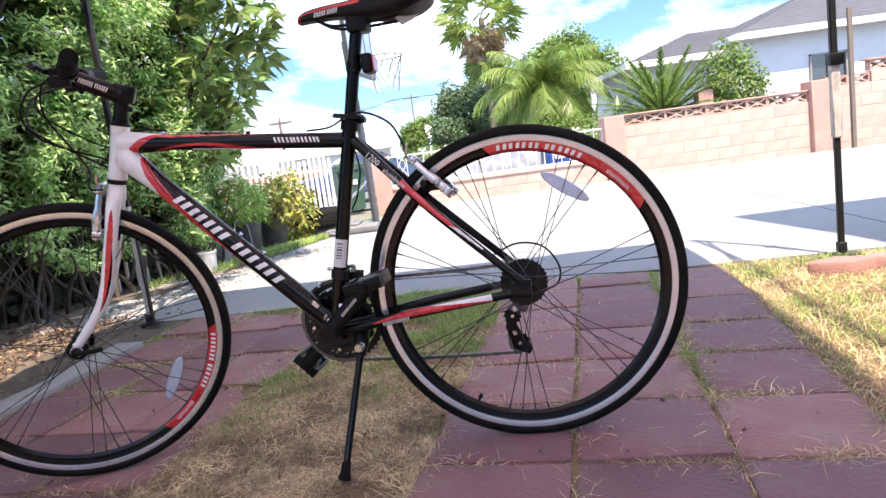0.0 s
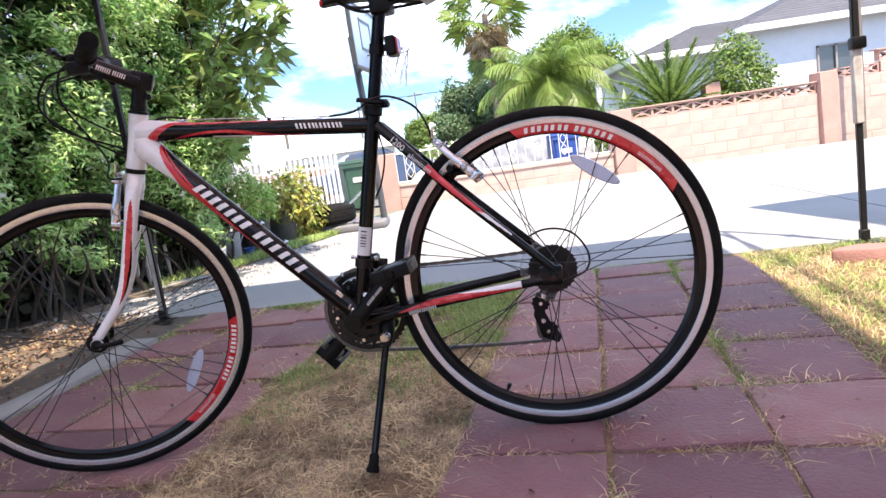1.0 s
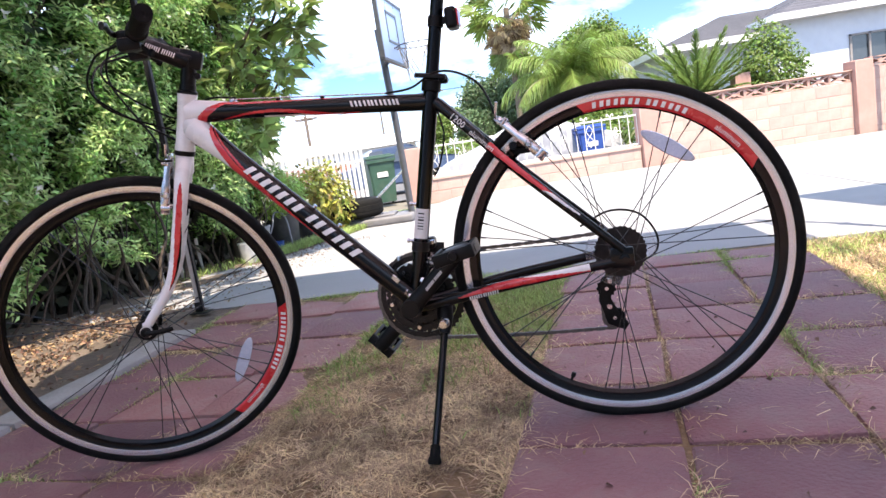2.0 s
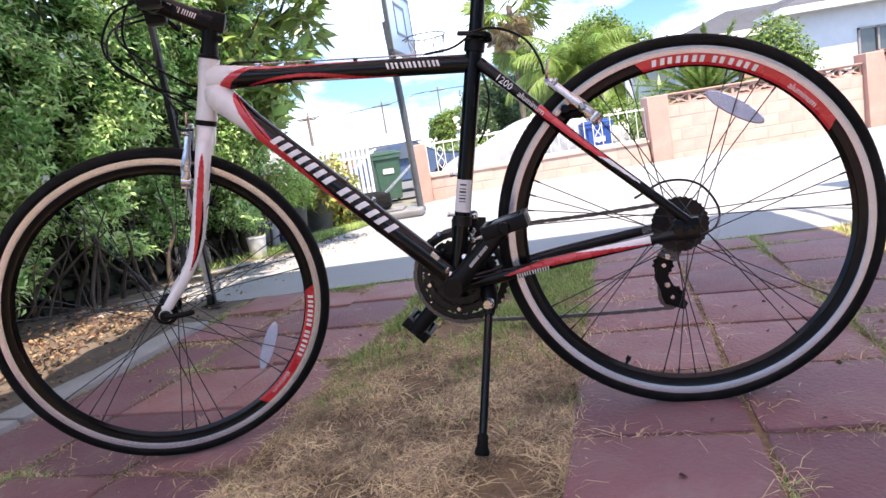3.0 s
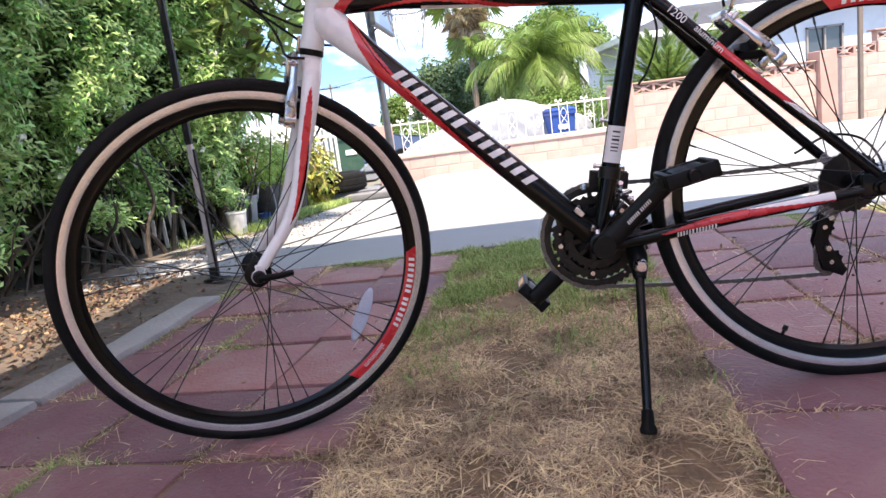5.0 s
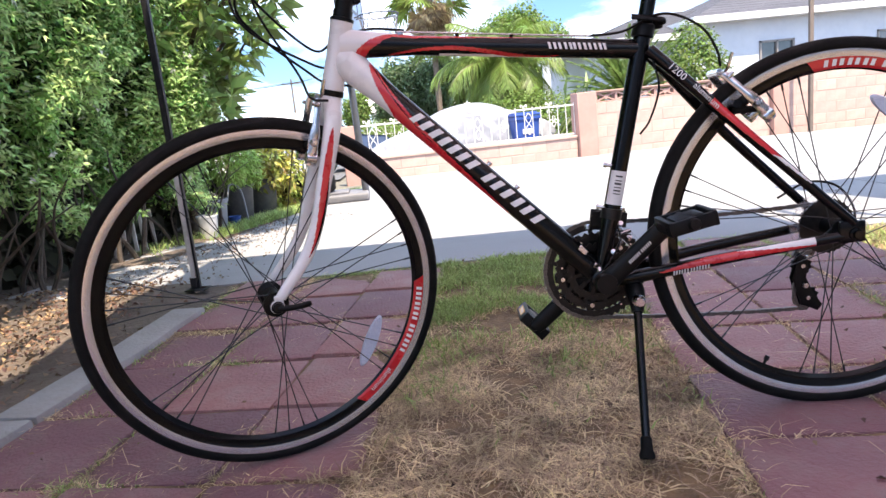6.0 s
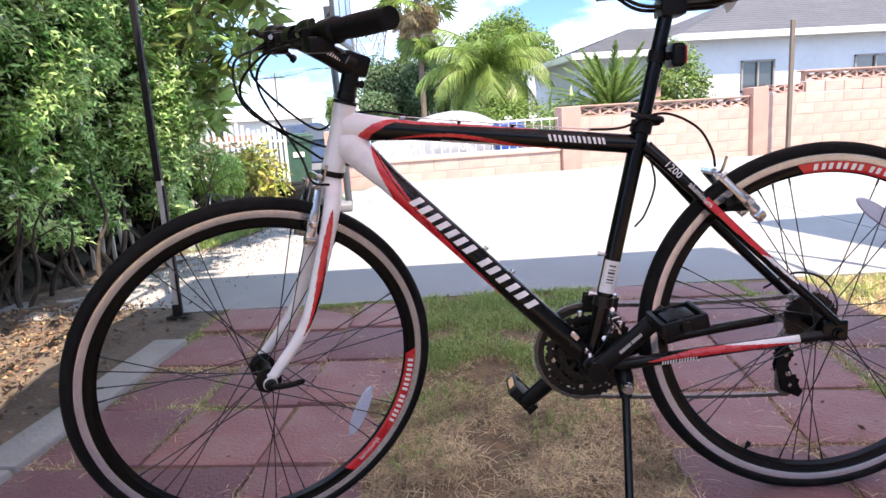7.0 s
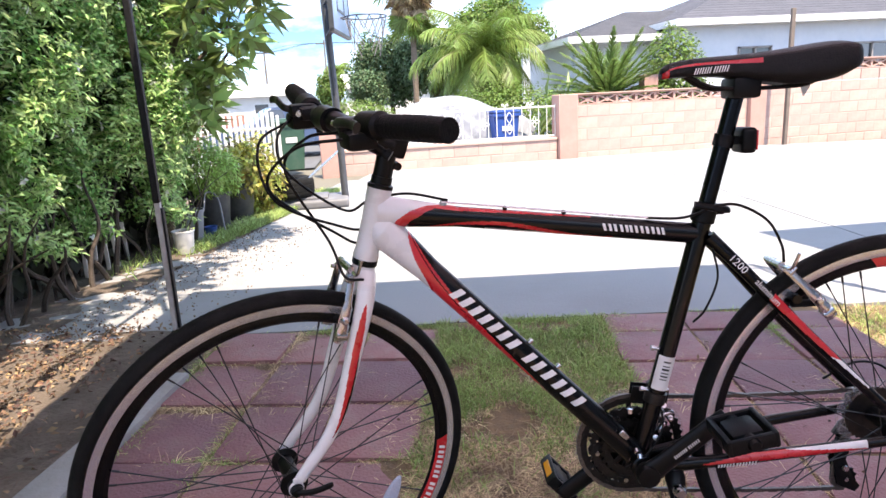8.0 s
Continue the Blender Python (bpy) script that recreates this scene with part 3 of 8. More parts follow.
def wheel(name, label, m, red_from, red_to, reflector_at, valve_at, phase, reflector_tilt=100):
    """A wheel about its own y axis: the rim carries tyre, hub, spokes, reflector and valve."""
    bm = bmesh.new()
    half = [(0.2914, 0.0), (0.2986, 0.0055), (0.2986, 0.0088), (0.3128, 0.0112), (0.3136, 0.0118), (0.3286, 0.0118), (0.3286, 0.0095)]
    prof = half + [(r, -z) for r, z in half[::-1][:-1]]
    lathe(bm, prof, 120, TO_Y, closed=True)
    for f in bm.faces:
        c = f.calc_center_median()
        f.material_index = 1 if math.hypot(c.x, c.z) > 0.3135 else 0
    rim_ob = part(name, bm, (M_black, M_track), bicycle, label, m)
    bm = bmesh.new()
    lathe(bm, [(R_TYRE - 0.0152 + (0.0152 if math.cos(a) > 0 else 0.0095) * math.cos(a), 0.0168 * math.sin(a)) for a in [2 * math.pi * k / 24 for k in range(24)]], 120, TO_Y, closed=True)
    part("tyre", bm, M_rubber, rim_ob, "black slick road tyre")
    bm = bmesh.new()
    for sgn in (-1, 1):
        for k in range(160):
            a = 2 * math.pi * k / 160
            mm = Matrix.Rotation(-a, 4, "Y") @ Matrix.Translation((R_TYRE - 0.0035, sgn * 0.0095, 0)) @ Matrix.Rotation(sgn * 0.6, 4, "Z")
            box(bm, (0, 0, 0), (0.0012, 0.005, 0.0022), mm)
    tagged(part("tread_texture", bm, M_rubber, rim_ob), "", "", "", "stuff")
    bm = bmesh.new()
    lathe(bm, [(0.006, -0.062), (0.012, -0.056), (0.013, -0.040), (0.0245, -0.038), (0.0245, -0.034), (0.0145, -0.030), (0.0145, 0.030), (0.0245, 0.034), (0.0245, 0.038), (0.013, 0.040), (0.012, 0.056), (0.006, 0.062)], 24, TO_Y)
    part("hub", bm, M_satin, rim_ob, "black hub")
    # twenty-eight spokes in seven groups of four, each its own piece
    for k in range(28):
        grp, j = divmod(k, 4)
        off = (-8.8, -3.0, 3.0, 8.8)[j]
        side = 1 if j % 2 else -1
        g0 = radians(phase + 360 * grp / 7)
        a = g0 + radians(off)
        b = g0 - math.copysign(radians(72 if abs(off) > 5 else 58), off)
        p = Vector((0.0228 * math.cos(b), side * 0.036, 0.0228 * math.sin(b)))
        q = Vector((0.2919 * math.cos(a), side * 0.002, 0.2919 * math.sin(a)))
        bm = bmesh.new()
        tube(bm, [p, p.lerp(q, 0.955), p.lerp(q, 0.956), q], [0.0011, 0.0011, 0.0019, 0.0019], 6)
        part("spoke", bm, M_spoke, rim_ob)
    # the red stretch of the rim with its blocks and its lettering, on the side that shows
    bm = bmesh.new()
    n = 48
    for i in range(n):
        for j, (r0, r1, y0, y1) in enumerate(((0.2940, 0.2986, -0.0066, -0.0092), (0.2986, 0.3130, -0.0092, -0.0116))):
            quad = []
            for ang, r, y in ((i, r0, y0), (i + 1, r0, y0), (i + 1, r1, y1), (i, r1, y1)):
                skew = 0.02 * (r - 0.3037) / 0.01
                t = red_from + (red_to - red_from) * ang / n + skew
                quad.append(bm.verts.new((r * math.cos(t), y - 0.0004, r * math.sin(t))))
            bm.faces.new(quad)
    part("rim_decal", bm, M_red, rim_ob, "red rim decal")

    def on_rim(a, b):
        r = 0.2970 + 0.0145 * b
        y = -0.0092 - (r - 0.2986) / (0.3130 - 0.2986) * 0.0024
        return Vector((r * math.cos(a), y - 0.0012, r * math.sin(a))), Vector((0, -1, 0))
    bm = bmesh.new()
    span = red_to - red_from
    start, step = red_from + span * 0.06, span * 0.52 / 7
    widths = (0.8, 0.8, 0.8, 1.05, 0.35, 0.8, 0.8)
    at = start
    for w in widths:
        bar = step * 0.27
        for q in ((at, at + step * w - bar) if w > 0.5 else (at,)):
            letters(bm, [(q, q + bar, 0.10, 0.90, span * 0.004)], on_rim, 0.0)
        at += step * (w + 0.22) * 0.98
    part("rim_mark", bm, M_decal, rim_ob, "silver block mark")
    bm = bmesh.new()
    mid = red_from + span * 0.80

    def bend(co):
        a = mid + (co.x if span > 0 else -co.x) / 0.3037
        p, _ = on_rim(a, 0.42 + co.y / 0.0145)
        return p
    word(bm, "aluminum", 0.0155, None, bend)
    part("rim_lettering", bm, M_decal, rim_ob, "silver lettering")
    bm = bmesh.new()
    a = reflector_at
    mm = Matrix.Translation((0.2323 * math.cos(a), 0, 0.2323 * math.sin(a))) @ Matrix.Rotation(-(a + radians(reflector_tilt)), 4, "Y")
    lathe(bm, [(0.0, -0.004), (0.010, -0.004), (0.011, 0), (0.010, 0.004), (0.0, 0.004)], 20, mm @ Matrix.Diagonal((5.4, 1, 1.35, 1)) @ TO_Y)
    part("spoke_reflector", bm, M_reflector, rim_ob, "clear plastic spoke reflector")
    bm = bmesh.new()
    a = valve_at
    d = Vector((math.cos(a), 0, math.sin(a)))
    tube(bm, [d * 0.2924, d * 0.2842, d * 0.2838, d * 0.2745], [0.003, 0.003, 0.0052, 0.0044], 10)
    part("valve", bm, M_plastic, rim_ob, "black valve cap")
    return rim_ob


rear_wheel = wheel("rear_wheel", "black rear rim with machined brake track", Matrix.Translation(REAR_AXLE), radians(99), radians(29), radians(61.5), radians(-117), 266, 82)
front_wheel = wheel("front_wheel", "black front rim with machined brake track", S @ Matrix.Translation(FRONT_AXLE), radians(-4), radians(-61), radians(-37), radians(60), 271)

# frame: each tube with its paint
def lerp_table(table, x):
    for (x0, y0), (x1, y1) in zip(table, table[1:]):
        if x <= x1:
            return y0 + (y1 - y0) * max(0.0, x - x0) / (x1 - x0)
    return table[-1][1]


def top_paint(t, a):
    s = math.sin(a)                       # 1 on top, -1 below
    white_end = lerp_table(((-1, 0.045), (-0.4, 0.06), (0.3, 0.10), (0.8, 0.15), (1, 0.20)), s)
    if t < white_end:
        return 0
    if t < white_end + 0.045 * (1.1 - abs(s) * 0.3):
        return 2
    if t < 0.66 and s > 0.60 + 0.55 * max(0.0, t - 0.12) and s < 0.97:
        return 2
    if 0.16 < t < 0.74:
        w = (t - 0.16) / 0.58
        mid = -0.62 + 0.34 * math.sin(w * 6.6 - 0.9)
        half = 0.20 * math.sin(w * math.pi) ** 0.7
        if mid - half < s < mid + half:
            return 2
        if s < mid - half and w > 0.30:
            return 0 if s < -0.80 and w < 0.85 else 1
    return 1


TT0, TT1 = Vector((-0.7255, 0, 0.7736)), Vector((-0.2020, 0, 0.7101))
bm = bmesh.new()
n = 320
tube(bm, line(TT0 - (TT1 - TT0).normalized() * 0.015, TT1, n), [0.0265 - 0.009 * min(1, max(0, i / n - 0.027) / 0.22) for i in range(n + 1)], 80, 0.86, face_mat=top_paint)
bike_frame = part("frame", bm, (M_white, M_black, M_red), bicycle, "aluminium frame, white head running to black with red flames")


def down_paint(t, a):
    s = math.sin(a)
    white_end = lerp_table(((-1, 0.215), (-0.6, 0.185), (0, 0.125), (0.6, 0.075), (1, 0.05)), s)
    if t < white_end:
        return 0
    red_end = lerp_table(((-1, 0.70), (-0.85, 0.64), (-0.6, 0.50), (-0.35, 0.37), (0, 0.265), (0.5, 0.17), (1, 0.07)), s)
    if t < red_end:
        split = white_end + (red_end - white_end) * 0.62
        if s > -0.5 and abs(t - split) < 0.004 + 0.004 * (1 - s):
            return 1
        return 2
    return 1


DT0, DT1 = Vector((-0.735, 0, 0.742)), BB + Vector((-0.008, 0, 0.012))
bm = bmesh.new()
n = 360
DTB = DT0 - (DT1 - DT0).normalized() * 0.022
RUN_IN = 0.022 / (DT1 - DTB).length
tube(bm, line(DTB, DT1, n), [0.019 + 0.012 * i / n / RUN_IN if i / n < RUN_IN else 0.031 - 0.0085 * min(1, (i / n - RUN_IN) / 0.16) for i in range(n + 1)], 80, 0.9, face_mat=lambda t, a: down_paint(max(0.0, (t - RUN_IN) / (1 - RUN_IN)), a))
part("down_tube", bm, (M_white, M_black, M_red), bike_frame)
bm = bmesh.new()
tube(bm, [HEAD_LOW, HEAD_LOW + AXIS * 0.004, HEAD_LOW.lerp(HEAD_TOP, 0.15), HEAD_LOW.lerp(HEAD_TOP, 0.5), HEAD_LOW.lerp(HEAD_TOP, 0.85), HEAD_TOP], [0.0215, 0.0225, 0.0205, 0.0195, 0.0205, 0.0215], 32)
part("head_tube", bm, M_white, bike_frame, "white head tube")
bm = bmesh.new()
tube(bm, [HEAD_LOW - AXIS * 0.011, HEAD_LOW - AXIS * 0.009, HEAD_LOW], [0.0205, 0.022, 0.022], 32)
part("headset_ring", bm, M_satin, bike_frame, "black lower headset ring")
bm = bmesh.new()
tube(bm, [HEAD_TOP, HEAD_TOP + AXIS * 0.006, HEAD_TOP + AXIS * 0.008], [0.022, 0.022, 0.018], 32)
part("headset_ring", bm, M_satin, bike_frame, "black upper headset ring")
SEAT_TOP = Vector((-0.1900, 0, 0.7407))
bm = bmesh.new()
tube(bm, line(BB, SEAT_TOP, 10), 0.0160, 28)
part("seat_tube", bm, M_black, bike_frame)
bm = bmesh.new()
lathe(bm, [(0.019, -0.036), (0.0215, -0.034), (0.0215, 0.034), (0.019, 0.036)], 28, Matrix.Translation(BB) @ TO_Y)
part("bottom_bracket", bm, M_black, bike_frame)


STAY_OUT = [1]


def stay_paint(t, a):
    """The outer side carries a red wedge with a white tip above it."""
    s = math.sin(a)
    if 0.42 < t < 0.93 and math.cos(a) * STAY_OUT[0] > 0.0:
        w = (t - 0.42) / 0.51
        low, high = -0.02 - 0.65 * w, -0.02 + 2.2 * w
        if low < s < min(high, 0.93):
            return 0 if w > 0.62 and s > 0.9 - 3.6 * (w - 0.62) else 2
    return 1


for sgn in (-1, 1):
    end = REAR_AXLE + Vector((-0.018, sgn * 0.064, -0.004))
    STAY_OUT[0] = -sgn
    bm = bmesh.new()
    pts = spline([BB + Vector((0.012, sgn * 0.020, -0.004)), BB + Vector((0.07, sgn * 0.030, 0.002)), BB + Vector((0.2, sgn * 0.052, 0.024)), end], 90)
    tube(bm, pts, [0.0148 - 0.0058 * (i / len(pts)) for i in range(len(pts))], 48, 0.82, face_mat=stay_paint)
    part("chain_stay", bm, (M_white, M_black, M_red), bike_frame)
    bm = bmesh.new()
    p0 = SEAT_TOP + Vector((0.006, sgn * 0.010, -0.035))
    pts = spline([p0, p0 + Vector((0.05, sgn * 0.014, -0.052)), p0 + Vector((0.16, sgn * 0.040, -0.17)), REAR_AXLE + Vector((0.0, sgn * 0.066, 0.018))], 80)

    def seat_paint(t, a):
        s = math.sin(a)
        if 0.50 < t < 0.86 and math.cos(a) * STAY_OUT[0] > -0.1:
            w = (t - 0.50) / 0.36
            low, high = -0.35 + 0.85 * w * w, 0.97 - 0.2 * w
            if low < s < high:
                return 2 if w < 0.66 + 0.10 * s else 0
        return 1
    tube(bm, pts, [0.0118 - 0.0035 * (i / len(pts)) for i in range(len(pts))], 48, face_mat=seat_paint)
    part("seat_stay", bm, (M_white, M_black, M_red), bike_frame)
    bm = bmesh.new()
    box(bm, REAR_AXLE + Vector((-0.004, sgn * 0.066, 0.004)), (0.046, 0.010, 0.040), bevel=0.0045, seg=2)
    lathe(bm, [(0.011, -0.004), (0.011, 0.004), (0.007, 0.005), (0.007, 0.012)], 16, Matrix.Translation(REAR_AXLE + Vector((0, sgn * 0.070, 0))) @ (TO_Y if sgn > 0 else TO_Y @ Matrix.Rotation(math.pi, 4, "X")))
    part("dropout", bm, M_black, bike_frame)
bm = bmesh.new()
rod(bm, (-0.038, -0.034, 0.594), (-0.038, 0.034, 0.594), 0.008, 14)
part("stay_bridge", bm, M_black, bike_frame)

# blocks and lettering on the tubes
def on_tube(p0, p1, r0, flat, lift, tilt=0.0):
    d = (p1 - p0).normalized()
    high = Vector((-d.z, 0, d.x)) if d.x > 0 else Vector((d.z, 0, -d.x))
    if high.z < 0:
        high = -high

    def place(a, b):
        ang = b * 1.0 + tilt
        nrm = Vector((0, -1, 0)) * math.cos(ang) + high * math.sin(ang)
        return p0 + d * a + Vector((0, -1, 0)) * (math.cos(ang) * r0 * flat) + high * (math.sin(ang) * r0) + nrm * lift, nrm
    return place


def block_word(bm, place, a0, a1, b0, b1, widths, slant, gap=0.26):
    """A row of plain slanted bars: a pair for each wide mark, one for a narrow."""
    unit = (a1 - a0) / (sum(widths) + gap * (len(widths) - 1))
    at = a0
    for w in widths:
        x0, x1 = at, at + unit * w
        bar = unit * 0.30
        for q in ((x0, x1 - bar) if w > 0.5 else (x0,)):
            letters(bm, [(q, q + bar, b0, b1, slant)], place, 0.0)
        at = x1 + unit * gap


bm = bmesh.new()
block_word(bm, on_tube(DT0, DT1, 0.0225, 0.9, 0.0007), 0.155, 0.462, -0.22, 0.80, (0.85, 0.85, 0.85, 1.25, 0.34, 0.95, 0.95), 0.010)
part("down_tube_mark", bm, M_decal, bike_frame, "silver block mark on the down tube")
bm = bmesh.new()
block_word(bm, on_tube(TT0, TT1, 0.0175, 0.86, 0.0006), 0.366, 0.470, -0.20, 0.46, (0.9, 0.95, 0.75, 0.9, 0.9, 0.8), -0.004)
part("top_tube_mark", bm, M_decal, bike_frame, "silver block mark on the top tube")
CS0, CS1 = BB + Vector((0.07, -0.030, 0.002)), BB + Vector((0.2, -0.052, 0.024))
bm = bmesh.new()
block_word(bm, on_tube(CS0, CS1, 0.0132, 0.86, 0.0012), 0.056, 0.120, -0.74, -0.10, (0.85, 0.85, 0.34, 1.0, 0.9, 0.9, 0.9), 0.001)
part("chain_stay_mark", bm, M_decal, bike_frame, "silver block mark on the chain stay")
SS0 = SEAT_TOP + Vector((0.006, -0.010, -0.035))
SS1 = SS0 + Vector((0.16, -0.030, -0.17))
sd = (SS1 - SS0).normalized()
sn = Vector((0, -1, 0))
sm = Matrix((sd.to_4d(), sn.cross(sd).to_4d(), sn.to_4d(), (0, 0, 0, 1))).transposed()
bm = bmesh.new()
word(bm, "1200", 0.019, Matrix.Translation(SS0 + sd * 0.062 + Vector((0, -0.0165, 0))) @ sm.to_3x3().to_4x4())
word(bm, "aluminum", 0.0155, Matrix.Translation(SS0 + sd * 0.128 + Vector((0, -0.0235, 0))) @ Matrix.Rotation(0.13, 4, sm.to_3x3() @ Vector((0, 1, 0))) @ sm.to_3x3().to_4x4())
part("seat_stay_lettering", bm, M_decal, bike_frame, "silver lettering")
st_dir = (SEAT_TOP - BB).normalized()
c = BB + st_dir * 0.175
bm = bmesh.new()
for i in range(-8, 8):
    for j in range(6):
        quad = []
        for k, jj in ((i, j), (i + 1, j), (i + 1, j + 1), (i, j + 1)):
            ang = radians(k * 8)
            side = Vector((0, -1, 0)) * math.cos(ang) + st_dir.cross(Vector((0, -1, 0))) * math.sin(ang)
            quad.append(bm.verts.new(c + side * 0.0165 + st_dir * (jj / 6 - 0.5) * 0.064))
        bm.faces.new(quad)
part("sticker", bm, M_sticker, bike_frame, "white paper barcode sticker")
bm = bmesh.new()
for i, (h, w) in enumerate(((0.022, 0.003), (0.014, 0.002), (0.008, 0.004), (0.001, 0.002), (-0.005, 0.003), (-0.011, 0.002))):
    for k in range(-2, 3):
        quad = []
        for kk, dh in ((k, -w / 2), (k + 1, -w / 2), (k + 1, w / 2), (k, w / 2)):
            ang = radians(kk * 9 - 6)
            side = Vector((0, -1, 0)) * math.cos(ang) + st_dir.cross(Vector((0, -1, 0))) * math.sin(ang)
            quad.append(bm.verts.new(c + side * 0.0169 + st_dir * (h + dh)))
        bm.faces.new(quad)
part("sticker_bars", bm, M_ink, bike_frame, "printed bars")
for p, d in ((DT0.lerp(DT1, 0.527), Vector((0.693, 0, 0.721))), (DT0.lerp(DT1, 0.639), Vector((0.693, 0, 0.721))), (BB + st_dir * 0.135, Vector((-0.98, 0, 0.2))), (BB + st_dir * 0.215, Vector((-0.98, 0, 0.2)))):
    bm = bmesh.new()
    tube(bm, [p + d * 0.014, p + d * 0.0245, p + d * 0.025, p + d * 0.030], [0.0036, 0.0036, 0.0052, 0.0046], 10)
    part("bottle_boss", bm, M_steel, bike_frame, "small steel bottle screw")

# fork, turned with the front wheel
bm = bmesh.new()
tube(bm, [HEAD_LOW - AXIS * 0.055, HEAD_LOW - AXIS * 0.045, HEAD_LOW - AXIS * 0.011], [0.017, 0.0215, 0.0195], 28)
fork = part("fork", bm, M_white, bicycle, "white fork with red flashes", S)
for sgn in (-1, 1):
    bm = bmesh.new()
    top = HEAD_LOW - AXIS * 0.022 + Vector((0, sgn * 0.012, 0))
    pts = spline([top, HEAD_LOW - AXIS * 0.062 + FORWARD * 0.001 + Vector((0, sgn * 0.037, 0)), HEAD_LOW - AXIS * 0.16 + FORWARD * 0.003 + Vector((0, sgn * 0.043, 0)),
                  HEAD_LOW - AXIS * 0.29 + FORWARD * 0.013 + Vector((0, sgn * 0.048, 0)), FRONT_AXLE + AXIS * 0.018 + FORWARD * -0.004 + Vector((0, sgn * 0.051, 0))], 64)

    def fork_paint(t, a):
        # 0 towards the front, measured round the outer side to the back
        out = math.degrees(math.atan2(-sgn * math.cos(a), -math.sin(a))) % 360
        if 0.27 < t < 0.80:
            w = (t - 0.27) / 0.53
            wide = math.sin(w ** 0.8 * math.pi) ** 0.8
            mid = 92 + 22 * w
            if mid - 34 * wide < out < mid + 20 * wide:
                return 1
            if w > 0.42 and mid + 20 * wide <= out < mid + 20 * wide + 26 * math.sin((w - 0.42) / 0.58 * math.pi):
                return 2
        return 0
    nn = len(pts)
    tube(bm, pts, [0.0185 - 0.0085 * (i / nn) for i in range(nn)], 72, [0.78] * nn, up=(1, 0, 0), face_mat=fork_paint)
    part("fork_blade", bm, (M_white, M_red, M_black), fork)
    bm = bmesh.new()
    p = FRONT_AXLE + Vector((0, sgn * 0.052, 0))
    lathe(bm, [(0.004, -0.003), (0.013, -0.003), (0.0138, 0), (0.013, 0.003), (0.004, 0.003)], 20, Matrix.Translation(p) @ TO_Y)
    box(bm, p + AXIS * 0.012 - FORWARD * 0.001, (0.017, 0.006, 0.022), bevel=0.002)
    part("fork_end", bm, M_white, fork)
bm = bmesh.new()
p = FRONT_AXLE + Vector((0, -0.062, 0))
tube(bm, [p + Vector((0, 0.012, 0)), p, p + Vector((0, -0.004, 0))], [0.010, 0.011, 0.008], 18)
tube(bm, spline([p + Vector((0, -0.002, 0)), p + Vector((0.015, -0.010, 0.001)), p + Vector((0.035, -0.011, 0.0)), p + Vector((0.060, -0.008, 0.0))], 5), [0.006] * 15 + [0.0045], 12, 0.7)
part("quick_release", bm, M_plastic, fork, "black quick-release lever")
bm = bmesh.new()
tube(bm, [FRONT_AXLE + Vector((0, 0.05, 0)), FRONT_AXLE + Vector((0, 0.066, 0)), FRONT_AXLE + Vector((0, 0.07, 0))], [0.008, 0.009, 0.006], 14)
part("axle_nut", bm, M_plastic, fork, "black axle nut")

# brakes and cables
def cable(name, pts, r=0.0024, label="black cable housing"):
    bm = bmesh.new()
    tube(bm, spline(pts, 10), r, 8)
    part(name, bm, M_plastic, bicycle, label)


